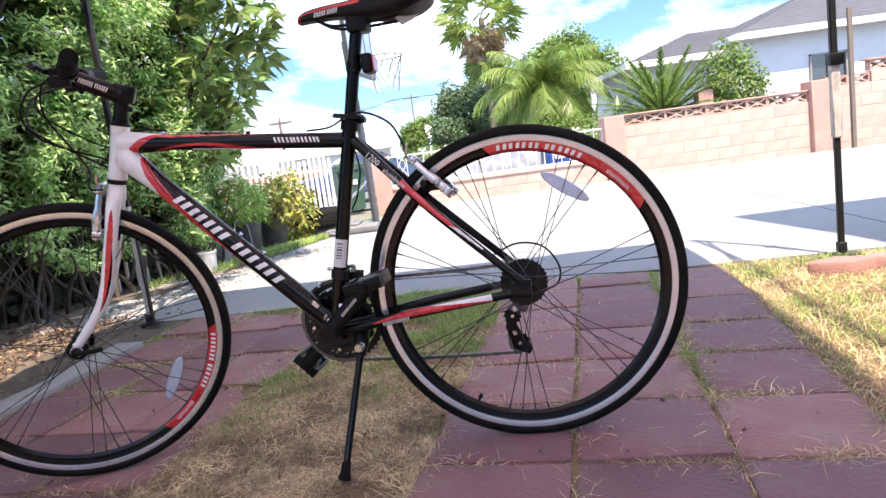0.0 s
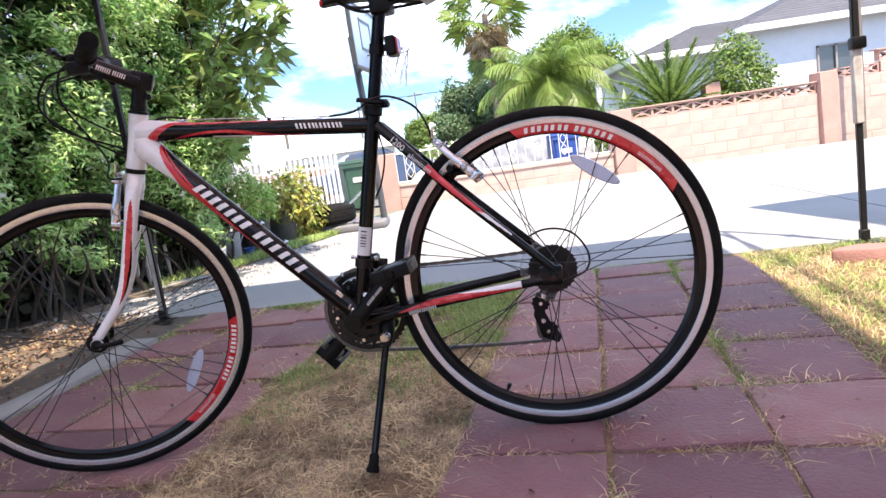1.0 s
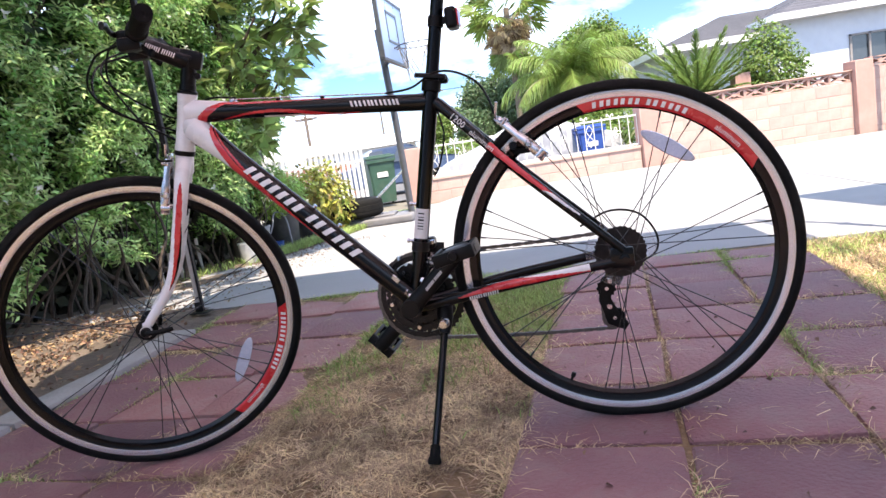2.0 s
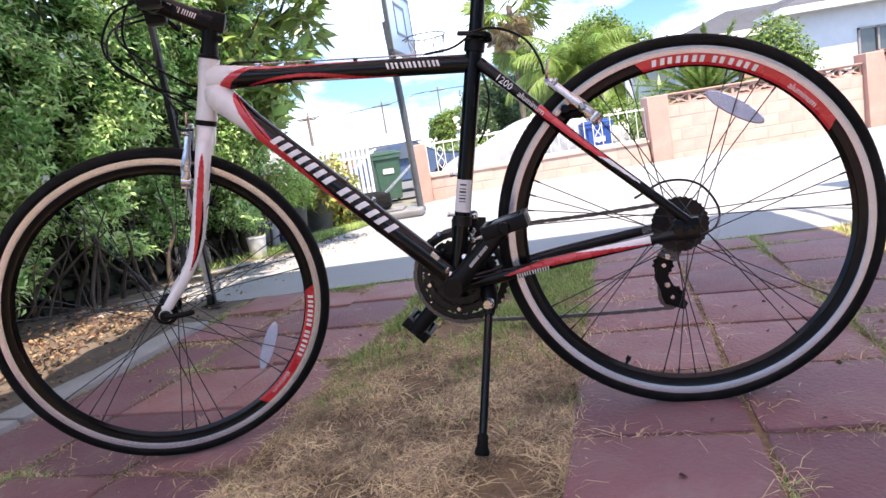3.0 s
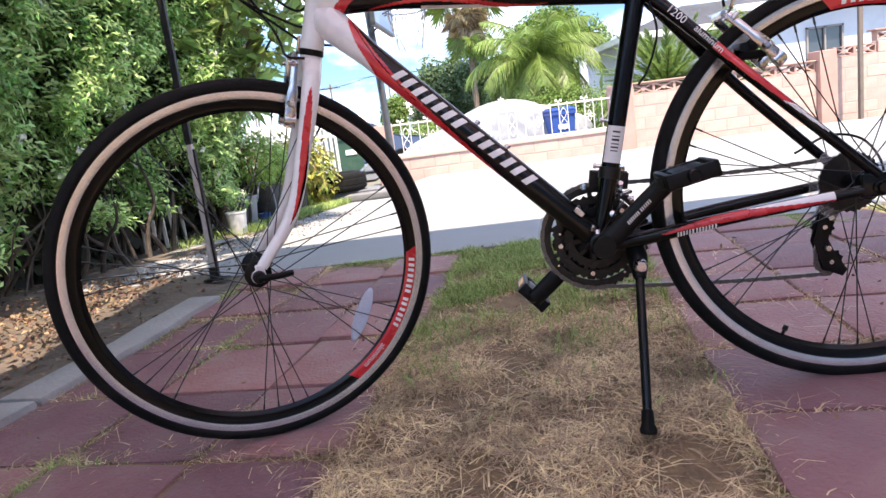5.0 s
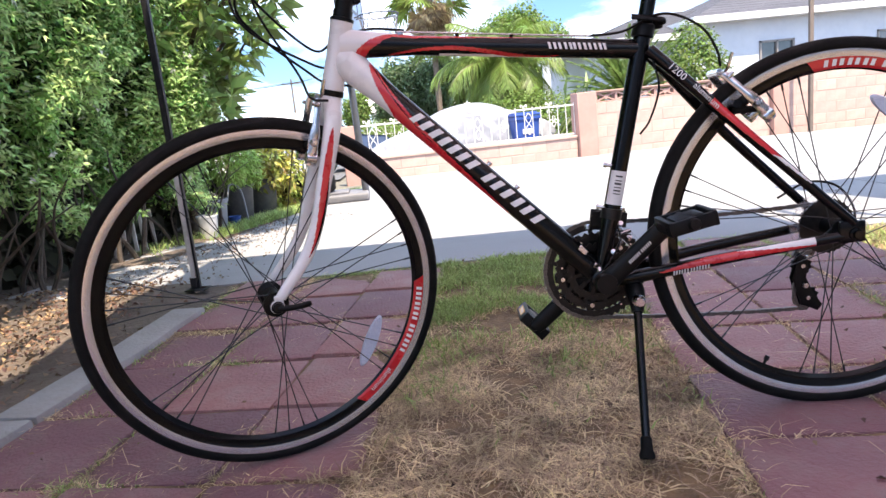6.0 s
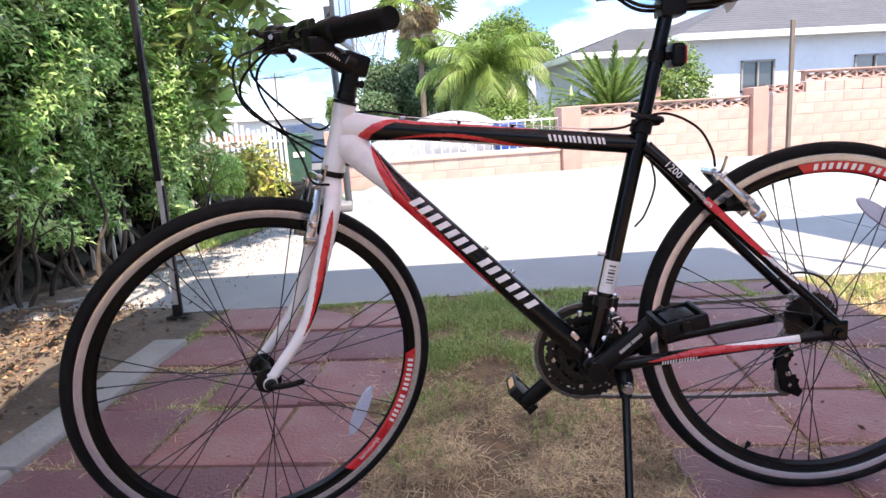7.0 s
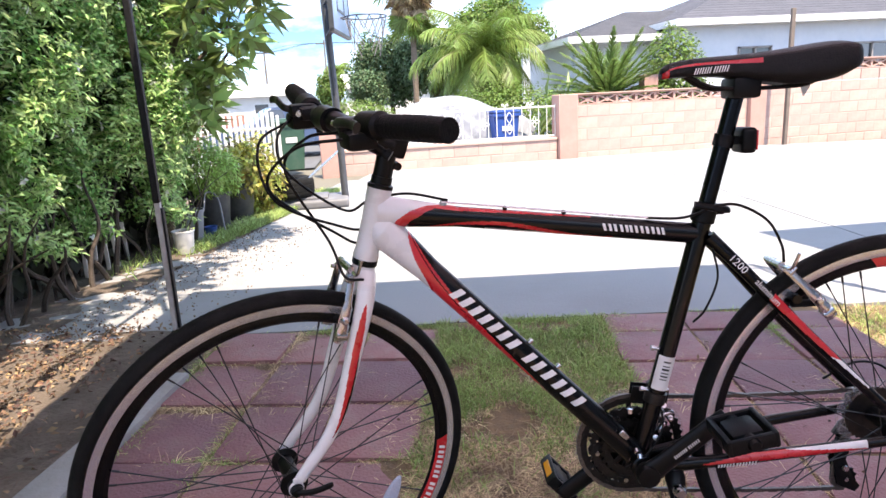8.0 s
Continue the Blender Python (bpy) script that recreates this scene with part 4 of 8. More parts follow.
def v_brake(parent, base, up, back, side_off, m=None):
    """Two silver arms with pads, link and noodle; up runs along the stay, back away from the wheel's centre line."""
    for sgn in (-1, 1):
        bm = bmesh.new()
        p = base + Vector((0, sgn * side_off, 0)) + back * 0.016
        tube(bm, spline([p - up * 0.012, p + up * 0.02 + Vector((0, sgn * 0.005, 0)), p + up * 0.06 + Vector((0, sgn * 0.004, 0)), p + up * 0.108 - Vector((0, sgn * 0.006, 0))], 5),
             [0.0105] * 5 + [0.0088] * 5 + [0.0070] * 6, 10, 0.7)
        lathe(bm, [(0.0, -0.010), (0.011, -0.009), (0.0118, 0.0), (0.011, 0.009), (0.0, 0.010)], 14, Matrix.Translation(p) @ back.to_track_quat("Z", "Y").to_matrix().to_4x4())
        arm = part("brake_arm", bm, M_steel, parent, "silver linear-pull brake arm", m)
        bm = bmesh.new()
        q = p + up * 0.028 - back * 0.014 - Vector((0, sgn * 0.016, 0))
        box(bm, q, (0.052, 0.009, 0.012), Matrix.Translation(q) @ Matrix.Rotation(0.0, 4, "Y") @ Matrix.Translation(-q), bevel=0.003)
        part("brake_pad", bm, M_rubber, arm)
        bm = bmesh.new()
        lathe(bm, [(0.0, -0.007), (0.0045, -0.007), (0.0075, -0.003), (0.0085, 0.0), (0.0075, 0.003), (0.0045, 0.007), (0.0, 0.007)], 16, Matrix.Translation(p + up * 0.030 + Vector((0, sgn * 0.008, 0))) @ TO_Y)
        part("pad_washer", bm, M_steel, arm)
        bm = bmesh.new()
        tube(bm, spline([p + back * 0.006, p + up * 0.03 + back * 0.010 + Vector((0, sgn * 0.006, 0)), p + up * 0.065 + back * 0.006 + Vector((0, sgn * 0.006, 0))], 6), 0.0011, 6)
        part("return_spring", bm, M_steel, arm)
        bm = bmesh.new()
        lathe(bm, [(0.0, -0.006), (0.005, -0.006), (0.0055, 0.002), (0.0035, 0.003), (0.0035, 0.008), (0.0, 0.008)], 12, Matrix.Translation(p + up * 0.098 + back * 0.004) @ back.to_track_quat("Z", "Y").to_matrix().to_4x4())
        part("pinch_bolt", bm, M_steel, arm)
    bm = bmesh.new()
    t = base + back * 0.016 + up * 0.112
    tube(bm, [t + Vector((0, -side_off - 0.004, 0)), t + Vector((0, side_off + 0.004, 0))], 0.0016, 6)
    tube(bm, spline([t + Vector((0, -side_off, 0)), t + Vector((0, -side_off - 0.022, 0.004)), t + Vector((0.006, -side_off - 0.03, 0.03))], 6), 0.0028, 8)
    tube(bm, [t + Vector((0, side_off - 0.006, 0)), t + Vector((0, -side_off + 0.012, 0))], 0.0065, 8)
    part("brake_noodle", bm, M_steel, parent, "steel brake noodle and cable", m)


v_brake(bicycle, HEAD_LOW - AXIS * 0.128 + FORWARD * 0.016, AXIS, FORWARD, 0.038, S)
ss = (Vector((-0.126, 0, 0.653)) - Vector((0.149, 0, 0.361))).normalized()
v_brake(bicycle, Vector((0.002, 0, 0.560)), ss, Vector((-ss.z, 0, ss.x)) * -1 if Vector((-ss.z, 0, ss.x)).z < 0 else Vector((-ss.z, 0, ss.x)), 0.034)

# drive train, on the far side
Y_RING = 0.054
for r, yy, w in ((0.099, Y_RING, 0.003), (0.079, Y_RING - 0.008, 0.003), (0.058, Y_RING - 0.015, 0.003)):
    bm = bmesh.new()
    n = int(r * 480)
    prof_out = []
    for k in range(n * 2):
        a = math.pi * k / n
        prof_out.append((a, r + (0.0032 if k % 2 else -0.0018)))
    ring_o = [[bm.verts.new((rr * math.cos(a), yy + dy, rr * math.sin(a))) for a, rr in prof_out] for dy in (-w / 2, w / 2)]
    ring_i = [[bm.verts.new(((r - 0.0150) * math.cos(a), yy + dy, (r - 0.0150) * math.sin(a))) for a, _ in prof_out] for dy in (-w / 2, w / 2)]
    m2 = len(prof_out)
    for k in range(m2):
        j = (k + 1) % m2
        bm.faces.new((ring_o[0][k], ring_o[0][j], ring_o[1][j], ring_o[1][k]))
        bm.faces.new((ring_i[0][k], ring_i[1][k], ring_i[1][j], ring_i[0][j]))
        bm.faces.new((ring_o[0][k], ring_i[0][k], ring_i[0][j], ring_o[0][j]))
        bm.faces.new((ring_o[1][k], ring_o[1][j], ring_i[1][j], ring_i[1][k]))
    for k in range(10):
        # slots between the bands are bridged by short tabs
        mm = Matrix.Rotation(2 * math.pi * k / 10 + r * 9, 4, "Y")
        box(bm, (r - 0.020, yy, 0), (0.018, w, 0.009), mm, bevel=0.0008)
        box(bm, (r - 0.008, yy - w * 0.55, 0.006), (0.004, 0.0012, 0.012), mm)
    part("chainring", bm, M_dkmetal, bicycle, "dark steel chainring", Matrix.Translation(BB))
# thin black disc added behind the rings so their slots look dark
bm = bmesh.new()
lathe(bm, [(0.0, -0.001), (0.074, -0.001), (0.075, 0.0), (0.074, 0.001), (0.0, 0.001)], 40, Matrix.Translation(BB + Vector((0, Y_RING + 0.0045, 0))) @ TO_Y)
part("slot_backing", bm, M_plastic, bicycle, "black disc added to darken the chainring slots")
bm = bmesh.new()
for k in range(5):
    mm = Matrix.Translation(BB) @ Matrix.Rotation(2 * math.pi * k / 5 + 0.5, 4, "Y")
    box(bm, (0.045, Y_RING - 0.006, 0), (0.075, 0.006, 0.016), mm, bevel=0.002)
part("chainring_spider", bm, M_satin, bicycle, "black spider")
for k in range(5):
    bm = bmesh.new()
    a = 2 * math.pi * k / 5 + 0.5
    lathe(bm, [(0.0, -0.003), (0.0045, -0.003), (0.0045, 0.003), (0.0, 0.003)], 10, Matrix.Translation(BB + Vector((0.068 * math.cos(a), Y_RING - 0.018, -0.068 * math.sin(a)))) @ TO_Y)
    part("chainring_bolt", bm, M_steel, bicycle)
for k in range(8):
    bm = bmesh.new()
    a = 2 * math.pi * k / 8 + 0.2
    rr = 0.088 if k % 2 else 0.068
    lathe(bm, [(0.0, -0.002), (0.0022, -0.002), (0.0022, 0.002), (0.0, 0.002)], 8, Matrix.Translation(BB + Vector((rr * math.cos(a), Y_RING - (0.003 if k % 2 else 0.0105), -rr * math.sin(a)))) @ TO_Y)
    part("chainring_rivet", bm, M_steel, bicycle)
bm = bmesh.new()
lathe(bm, [(0.1015, -0.001), (0.1075, -0.0015), (0.1075, 0.0015), (0.1015, 0.001)], 64, Matrix.Translation(BB + Vector((0, Y_RING + 0.008, 0))) @ TO_Y, closed=True)
part("chain_guard", bm, M_clear, bicycle, "clear plastic chain guard ring")
crank_up = Vector((0.735, 0, 0.678)).normalized()
for sgn, d in ((-1, crank_up), (1, -crank_up)):
    y0, y1 = sgn * 0.056, sgn * 0.074
    bm = bmesh.new()
    a, b = BB + Vector((0, y0, 0)), BB + d * 0.172 + Vector((0, y1, 0))
    pts = line(a, b, 14)
    tube(bm, pts, [0.0205, 0.0200, 0.0190, 0.0182] + [0.0178 - 0.0001 * i for i in range(9)] + [0.0165, 0.0150], 18, 0.45)
    crank = part("crank_arm", bm, M_satin, bicycle, "black crank arm")
    bm = bmesh.new()
    lathe(bm, [(0.0, -0.012), (0.019, -0.012), (0.0205, -0.006), (0.0205, 0.006), (0.019, 0.012), (0.0, 0.012)], 20, Matrix.Translation(a) @ TO_Y)
    part("crank_boss", bm, M_satin, crank)
    if sgn < 0:
        bm = bmesh.new()
        block_word(bm, on_tube(a.lerp(b, 0.27), b, 0.0150, 0.55, 0.0012), 0.010, 0.062, -0.18, 0.22, (0.85, 0.85, 0.85, 1.2, 0.34, 0.9, 0.9), 0.001)
        part("crank_mark", bm, M_decal, crank, "silver block mark")
    # pedal: cage, body, two reflectors
    pm = Matrix.Translation(b + Vector((0, sgn * 0.055, 0))) @ Matrix.Rotation(radians(-12 if sgn < 0 else 48), 4, "Y") @ Matrix.Diagonal((1.0 if sgn < 0 else 0.82, 1, 1, 1))
    bm = bmesh.new()
    tube(bm, [(0, -0.05, 0), (0, -0.046, 0), (0, 0.046, 0), (0, 0.05, 0)], [0.008, 0.011, 0.011, 0.008], 14)
    box(bm, (0, 0, 0), (0.052, 0.056, 0.024), bevel=0.008, seg=2)
    pedal = part("pedal", bm, M_plastic, bicycle, "black plastic platform pedal", pm)
    bm = bmesh.new()
    for sx in (-1, 1):
        box(bm, (sx * 0.036, 0, 0), (0.010, 0.090, 0.027), bevel=0.0045, seg=2)
        for k in range(7):
            box(bm, (sx * 0.036, -0.036 + k * 0.012, 0.011), (0.005, 0.005, 0.005), bevel=0.001)
            box(bm, (sx * 0.036, -0.036 + k * 0.012, -0.011), (0.005, 0.005, 0.005), bevel=0.001)
    for sy in (-1, 1):
        box(bm, (0, sy * 0.040, 0), (0.076, 0.010, 0.025), bevel=0.0045, seg=2)
    part("pedal_cage", bm, M_plastic, pedal)
    for sx in (-1, 1):
        bm = bmesh.new()
        box(bm, (sx * 0.0405, 0, 0), (0.003, 0.052, 0.014), bevel=0.001)
        part("pedal_reflector", bm, M_amber if sx < 0 and sgn > 0 else M_reflector if sgn > 0 else M_plastic, pedal, "small pedal reflector")
# sprockets and spoke guard
for k in range(7):
    r = 0.0525 - 0.0044 * k
    yy = 0.026 + 0.0042 * k
    bm = bmesh.new()
    teeth = max(14, int(r * 620))
    vo = [[bm.verts.new(((r + (0.0022 if i % 2 else -0.0008)) * math.cos(math.pi * i / teeth), yy + dy, (r + (0.0022 if i % 2 else -0.0008)) * math.sin(math.pi * i / teeth))) for i in range(2 * teeth)] for dy in (-0.001, 0.001)]
    for i in range(2 * teeth):
        j = (i + 1) % (2 * teeth)
        bm.faces.new((vo[0][i], vo[0][j], vo[1][j], vo[1][i]))
    bm.faces.new(vo[0][::-1])
    bm.faces.new(vo[1])
    part("sprocket", bm, M_dkmetal, bicycle, m=Matrix.Translation(REAR_AXLE), flat=True)
bm = bmesh.new()
lathe(bm, [(0.054, -0.001), (0.0705, 0.002), (0.0715, 0.0035), (0.070, 0.004), (0.054, 0.001)], 64, Matrix.Translation(REAR_AXLE + Vector((0, 0.019, 0))) @ TO_Y, closed=True)
part("spoke_guard", bm, M_clear, bicycle, "clear plastic spoke guard")
bm = bmesh.new()
lathe(bm, [(0.0695, -0.0012), (0.0720, -0.0012), (0.0720, 0.0012), (0.0695, 0.0012)], 64, Matrix.Translation(REAR_AXLE + Vector((0, 0.0165, 0))) @ TO_Y, closed=True)
part("guard_rim", bm, M_clear, bicycle, "clear moulded rim of the spoke guard")
# rear derailleur and cage
RD_AT = REAR_AXLE + Vector((-0.022, 0, 0))
bm = bmesh.new()
hang = RD_AT + Vector((0.012, 0.066, -0.028))
tube(bm, spline([hang + Vector((-0.008, 0, 0.02)), hang, hang + Vector((0.0, 0.012, -0.022)), hang + Vector((-0.012, 0.014, -0.046))], 5), [0.017] * 10 + [0.021] * 6, 12, 0.7)
derail = part("rear_derailleur", bm, M_dkmetal, bicycle, "dark rear derailleur")
bm = bmesh.new()
for yy in (0.044, 0.058):
    tube(bm, [RD_AT + Vector((-0.010, yy, -0.058)), RD_AT + Vector((-0.020, yy, -0.105)), RD_AT + Vector((-0.004, yy, -0.150)), RD_AT + Vector((0.020, yy, -0.168))], [0.011, 0.0135, 0.0165, 0.008], 10, 0.16, up=(1, 0, 0))
part("derailleur_cage", bm, M_satin, derail)
for dx, dz, r in ((-0.014, -0.080, 0.019), (-0.004, -0.146, 0.022)):
    bm = bmesh.new()
    vo = [[bm.verts.new(((r + (0.003 if i % 2 else -0.001)) * math.cos(math.pi * i / 11), dy, (r + (0.003 if i % 2 else -0.001)) * math.sin(math.pi * i / 11))) for i in range(22)] for dy in (-0.002, 0.002)]
    for i in range(22):
        j = (i + 1) % 22
        bm.faces.new((vo[0][i], vo[0][j], vo[1][j], vo[1][i]))
    bm.faces.new(vo[0][::-1])
    bm.faces.new(vo[1])
    pin = bmesh.new()
    lathe(pin, [(0.0, -0.010), (0.0042, -0.010), (0.0045, 0.010), (0.0, 0.010)], 10, Matrix.Translation(RD_AT + Vector((dx, 0.050, dz))) @ TO_Y)
    part("pulley_bolt", pin, M_steel, derail)
    part("jockey_wheel", bm, M_plastic, derail, m=Matrix.Translation(RD_AT + Vector((dx, 0.051, dz))), flat=True)
for dx, dz in ((0.004, -0.040), (-0.006, -0.062), (-0.012, -0.118)):
    bm = bmesh.new()
    lathe(bm, [(0.0, -0.004), (0.0052, -0.004), (0.0056, 0.002), (0.0, 0.003)], 10, Matrix.Translation(RD_AT + Vector((dx, 0.036, dz))) @ TO_Y)
    part("derailleur_bolt", bm, M_steel, derail)
# chain: every link a little plate
def chain_run(a, b, sag):
    pts = []
    n = max(4, int((b - a).length / 0.0127))
    for i in range(n + 1):
        t = i / n
        pts.append(a.lerp(b, t) - Vector((0, 0, sag * 4 * t * (1 - t))))
    return pts


pts = chain_run(BB + Vector((0.004, Y_RING, 0.099)), REAR_AXLE + Vector((0.0, 0.040, 0.044)), 0.006)
pts += [REAR_AXLE + Vector((0.044 * math.sin(a), 0.042, 0.044 * math.cos(a))) for a in [radians(17 * k) for k in range(1, 11)]]
pts += chain_run(RD_AT + Vector((-0.006, 0.050, -0.056)), RD_AT + Vector((-0.027, 0.051, -0.126)), 0)
pts += [RD_AT + Vector((-0.004 - 0.023 * math.cos(a), 0.051, -0.146 - 0.023 * math.sin(a))) for a in [radians(30 * k) for k in range(0, 4)]]
pts += chain_run(RD_AT + Vector((-0.004, 0.051, -0.169)), BB + Vector((0.012, Y_RING, -0.099)), 0.004)
pts += [BB + Vector((-0.1 * math.sin(a), Y_RING, -0.1 * math.cos(a))) for a in [radians(7.3 * k) for k in range(-1, 26)]]
bm = bmesh.new()
for i in range(len(pts) - 1):
    p, q = pts[i], pts[i + 1]
    d = q - p
    if d.length < 1e-4:
        continue
    wdt = 0.0065 if i % 2 else 0.0048
    mm = Matrix.Translation((p + q) / 2) @ d.to_track_quat("X", "Z").to_matrix().to_4x4()
    box(bm, (0, 0, 0), (d.length + 0.004, wdt, 0.0078 if i % 2 else 0.0062), mm)
part("chain", bm, M_chain, bicycle, "oily steel chain", flat=True)
# front derailleur at the seat tube
bm = bmesh.new()
p = BB + st_dir * 0.125
tube(bm, [p - st_dir * 0.010, p + st_dir * 0.010], 0.0195, 20)
box(bm, p + Vector((0.012, 0.034, 0.0)), (0.030, 0.030, 0.026), bevel=0.005)
box(bm, BB + Vector((0.016, 0.042, 0.108)), (0.070, 0.003, 0.030), Matrix.Translation(BB) @ Matrix.Rotation(0.15, 4, "Y") @ Matrix.Translation(-BB), bevel=0.001)
box(bm, BB + Vector((0.016, 0.056, 0.108)), (0.070, 0.003, 0.034), Matrix.Translation(BB) @ Matrix.Rotation(0.15, 4, "Y") @ Matrix.Translation(-BB), bevel=0.001)
part("front_derailleur", bm, M_dkmetal, bicycle, "steel front derailleur clamp and cage")
for k, (dx, dy, dz) in enumerate(((0.031, -0.006, 0.1155), (0.040, 0.010, 0.079), (-0.021, -0.014, 0.103), (0.063, 0.016, 0.068), (0.025, -0.018, 0.050), (-0.011, -0.028, 0.029), (-0.006, -0.030, 0.020), (0.052, 0.012, 0.125), (0.046, 0.008, 0.098))):
    bm = bmesh.new()
    lathe(bm, [(0.0, -0.005), (0.005, -0.005), (0.0055, 0.003), (0.0, 0.005)], 10, Matrix.Translation(BB + Vector((dx, dy, dz))) @ Matrix.Rotation(0.7 * k, 4, "X") @ TO_Y)
    part("clamp_bolt", bm, M_steel, bicycle)
bm = bmesh.new()
box(bm, (0, 0, 0), (0.020, 0.004, 0.011), Matrix.Translation(BB + Vector((-0.033, -0.023, 0.060))) @ Matrix.Rotation(0.8, 4, "Y"), bevel=0.0015)
part("maker_plate", bm, M_steel, bicycle, "small pale metal plate on the down tube")
bm = bmesh.new()
for k, (dx, dy, dz, l) in enumerate(((0.034, 0.006, 0.095, 0.030), (0.050, 0.012, 0.080, 0.034), (0.040, 0.0, 0.060, 0.024))):
    box(bm, (0, 0, 0), (l, 0.010, 0.007), Matrix.Translation(BB + Vector((dx, dy, dz))) @ Matrix.Rotation(0.5 - 0.7 * k, 4, "Y"), bevel=0.002)
part("derailleur_linkage", bm, M_steel, bicycle, "worn steel derailleur linkage")
cable("gear_cable", [BB + Vector((-0.03, -0.024, -0.004)), BB + Vector((0.01, -0.03, 0.03)), BB + Vector((0.04, -0.012, 0.075)), BB + Vector((0.028, 0.018, 0.13))], 0.0016)
# kickstand
foot_w = BIKE.inverted() @ Vector((-0.284, 1.283, 0.010))
k0 = BB + Vector((0.0615, -0.030, -0.047))
bm = bmesh.new()
tube(bm, spline([k0, k0.lerp(foot_w, 0.3), k0.lerp(foot_w, 0.92), foot_w], 6), [0.0078] * 12 + [0.0068] * 7, 16)
stand = part("kickstand", bm, M_black, bicycle, "black kickstand with a rubber foot")
bm = bmesh.new()
fd = (foot_w - k0).normalized()
tube(bm, [foot_w - fd * 0.032, foot_w - fd * 0.029, foot_w - fd * 0.010, foot_w, foot_w + fd * 0.006], [0.0080, 0.0098, 0.0105, 0.0140, 0.0125], 16)
part("rubber_foot", bm, M_rubber, stand, "black rubber foot")
bm = bmesh.new()
tube(bm, [k0 + Vector((0, 0.03, 0.035)), k0 + Vector((0, 0.01, 0.015)), k0, k0 + fd * 0.022], [0.016, 0.018, 0.0155, 0.011], 18)
lathe(bm, [(0.0, -0.004), (0.007, -0.004), (0.008, 0.0), (0.0, 0.004)], 12, Matrix.Translation(k0 + Vector((0, -0.0155, 0))) @ TO_Y)
part("stand_bracket", bm, M_satin, stand, "black stand bracket")
bm = bmesh.new()
lathe(bm, [(0.0, -0.010), (0.008, -0.010), (0.0105, -0.006), (0.012, 0.0), (0.012, 0.012), (0.0, 0.012)], 18, Matrix.Translation(k0 + Vector((0, -0.017, 0.004))) @ TO_Y)
part("pivot_bolt", bm, M_steel, stand, "worn steel pivot bolt")

# seat post, saddle, rear reflector
POST_TOP = SEAT_TOP + st_dir * 0.209
bm = bmesh.new()
tube(bm, line(SEAT_TOP - st_dir * 0.02, POST_TOP, 6), 0.0136, 24)
part("seat_post", bm, M_black, bicycle, "black seat post")
bm = bmesh.new()
tube(bm, [SEAT_TOP - st_dir * 0.012, SEAT_TOP - st_dir * 0.010, SEAT_TOP + st_dir * 0.010, SEAT_TOP + st_dir * 0.012], [0.0175, 0.020, 0.020, 0.0175], 24)
p = SEAT_TOP + st_dir * 0.010
box(bm, p + Vector((0.024, 0, 0)), (0.018, 0.014, 0.018), bevel=0.003)
tube(bm, spline([p + Vector((0.024, -0.012, 0.0)), p + Vector((0.030, -0.022, 0.002)), p + Vector((0.012, -0.028, 0.006)), p + Vector((-0.028, -0.026, 0.014))], 5), [0.006] * 16, 10, 0.6)
tube(bm, [p + Vector((0.024, 0.008, 0)), p + Vector((0.024, 0.024, 0))], 0.008, 12)
part("seat_clamp", bm, M_plastic, bicycle, "black quick-release seat clamp")
bm = bmesh.new()
# saddle outline: station, half width, top height, drop of the side
SAD = [(-0.2706, 0.011, 0.9770, 0.011), (-0.2624, 0.019, 0.9872, 0.019), (-0.2389, 0.022, 0.9926, 0.024), (-0.2031, 0.024, 0.9953, 0.027), (-0.1622, 0.029, 0.9961, 0.031), (-0.1214, 0.040, 0.9979, 0.042), (-0.0805, 0.056, 1.0017, 0.054),
       (-0.0396, 0.070, 1.0075, 0.061), (-0.0089, 0.076, 1.0111, 0.058), (0.0115, 0.072, 1.0095, 0.048), (0.0238, 0.060, 1.0048, 0.034), (0.0299, 0.040, 0.9989, 0.018)]
rows = []
for s, w, zt, dr in SAD:
    row = []
    for k in range(25):
        a = math.pi * k / 24
        x = -math.cos(a) * w
        zz = zt + 0.004 * (1 - math.cos(a) ** 2) - 0.006 * (abs(math.cos(a)) ** 3)
        if k in (0, 24):
            zz = zt - dr
        elif k in (1, 23):
            zz = zt - dr * 0.62
        elif k in (2, 22):
            zz = zt - dr * 0.28
        row.append(bm.verts.new((s, x, zz)))
    rows.append(row)
for i in range(len(rows) - 1):
    for k in range(24):
        f = bm.faces.new((rows[i][k], rows[i][k + 1], rows[i + 1][k + 1], rows[i + 1][k]))
        f.material_index = 1 if k in (2, 21) and i < 5 or (i == 0 and k in (0, 1, 2, 21, 22, 23)) else 0
bm.faces.new(rows[0])
bm.faces.new(rows[-1][::-1])
for i in range(len(rows) - 1):
    bm.faces.new((rows[i][24], rows[i][0], rows[i + 1][0], rows[i + 1][24]))
bmesh.ops.recalc_face_normals(bm, faces=bm.faces)
saddle = part("saddle", bm, (M_saddle, M_red), bicycle, "black padded saddle with a red edge")
saddle.modifiers.new("round", "SUBSURF").levels = 1
saddle.modifiers["round"].render_levels = 1
bm = bmesh.new()
for sgn in (-1, 1):
    tube(bm, spline([(-0.2287, sgn * 0.010, 0.9720), (-0.1980, sgn * 0.016, 0.9540), (-0.1622, sgn * 0.021, 0.9480), (-0.0805, sgn * 0.022, 0.9470), (-0.0396, sgn * 0.030, 0.9520), (-0.0038, sgn * 0.045, 0.9760)], 5), 0.0034, 8)
part("saddle_rail", bm, M_satin, saddle, "black steel rails")
bm = bmesh.new()
box(bm, (POST_TOP.x + 0.006, 0, POST_TOP.z + 0.004), (0.046, 0.056, 0.034), bevel=0.008, seg=2)
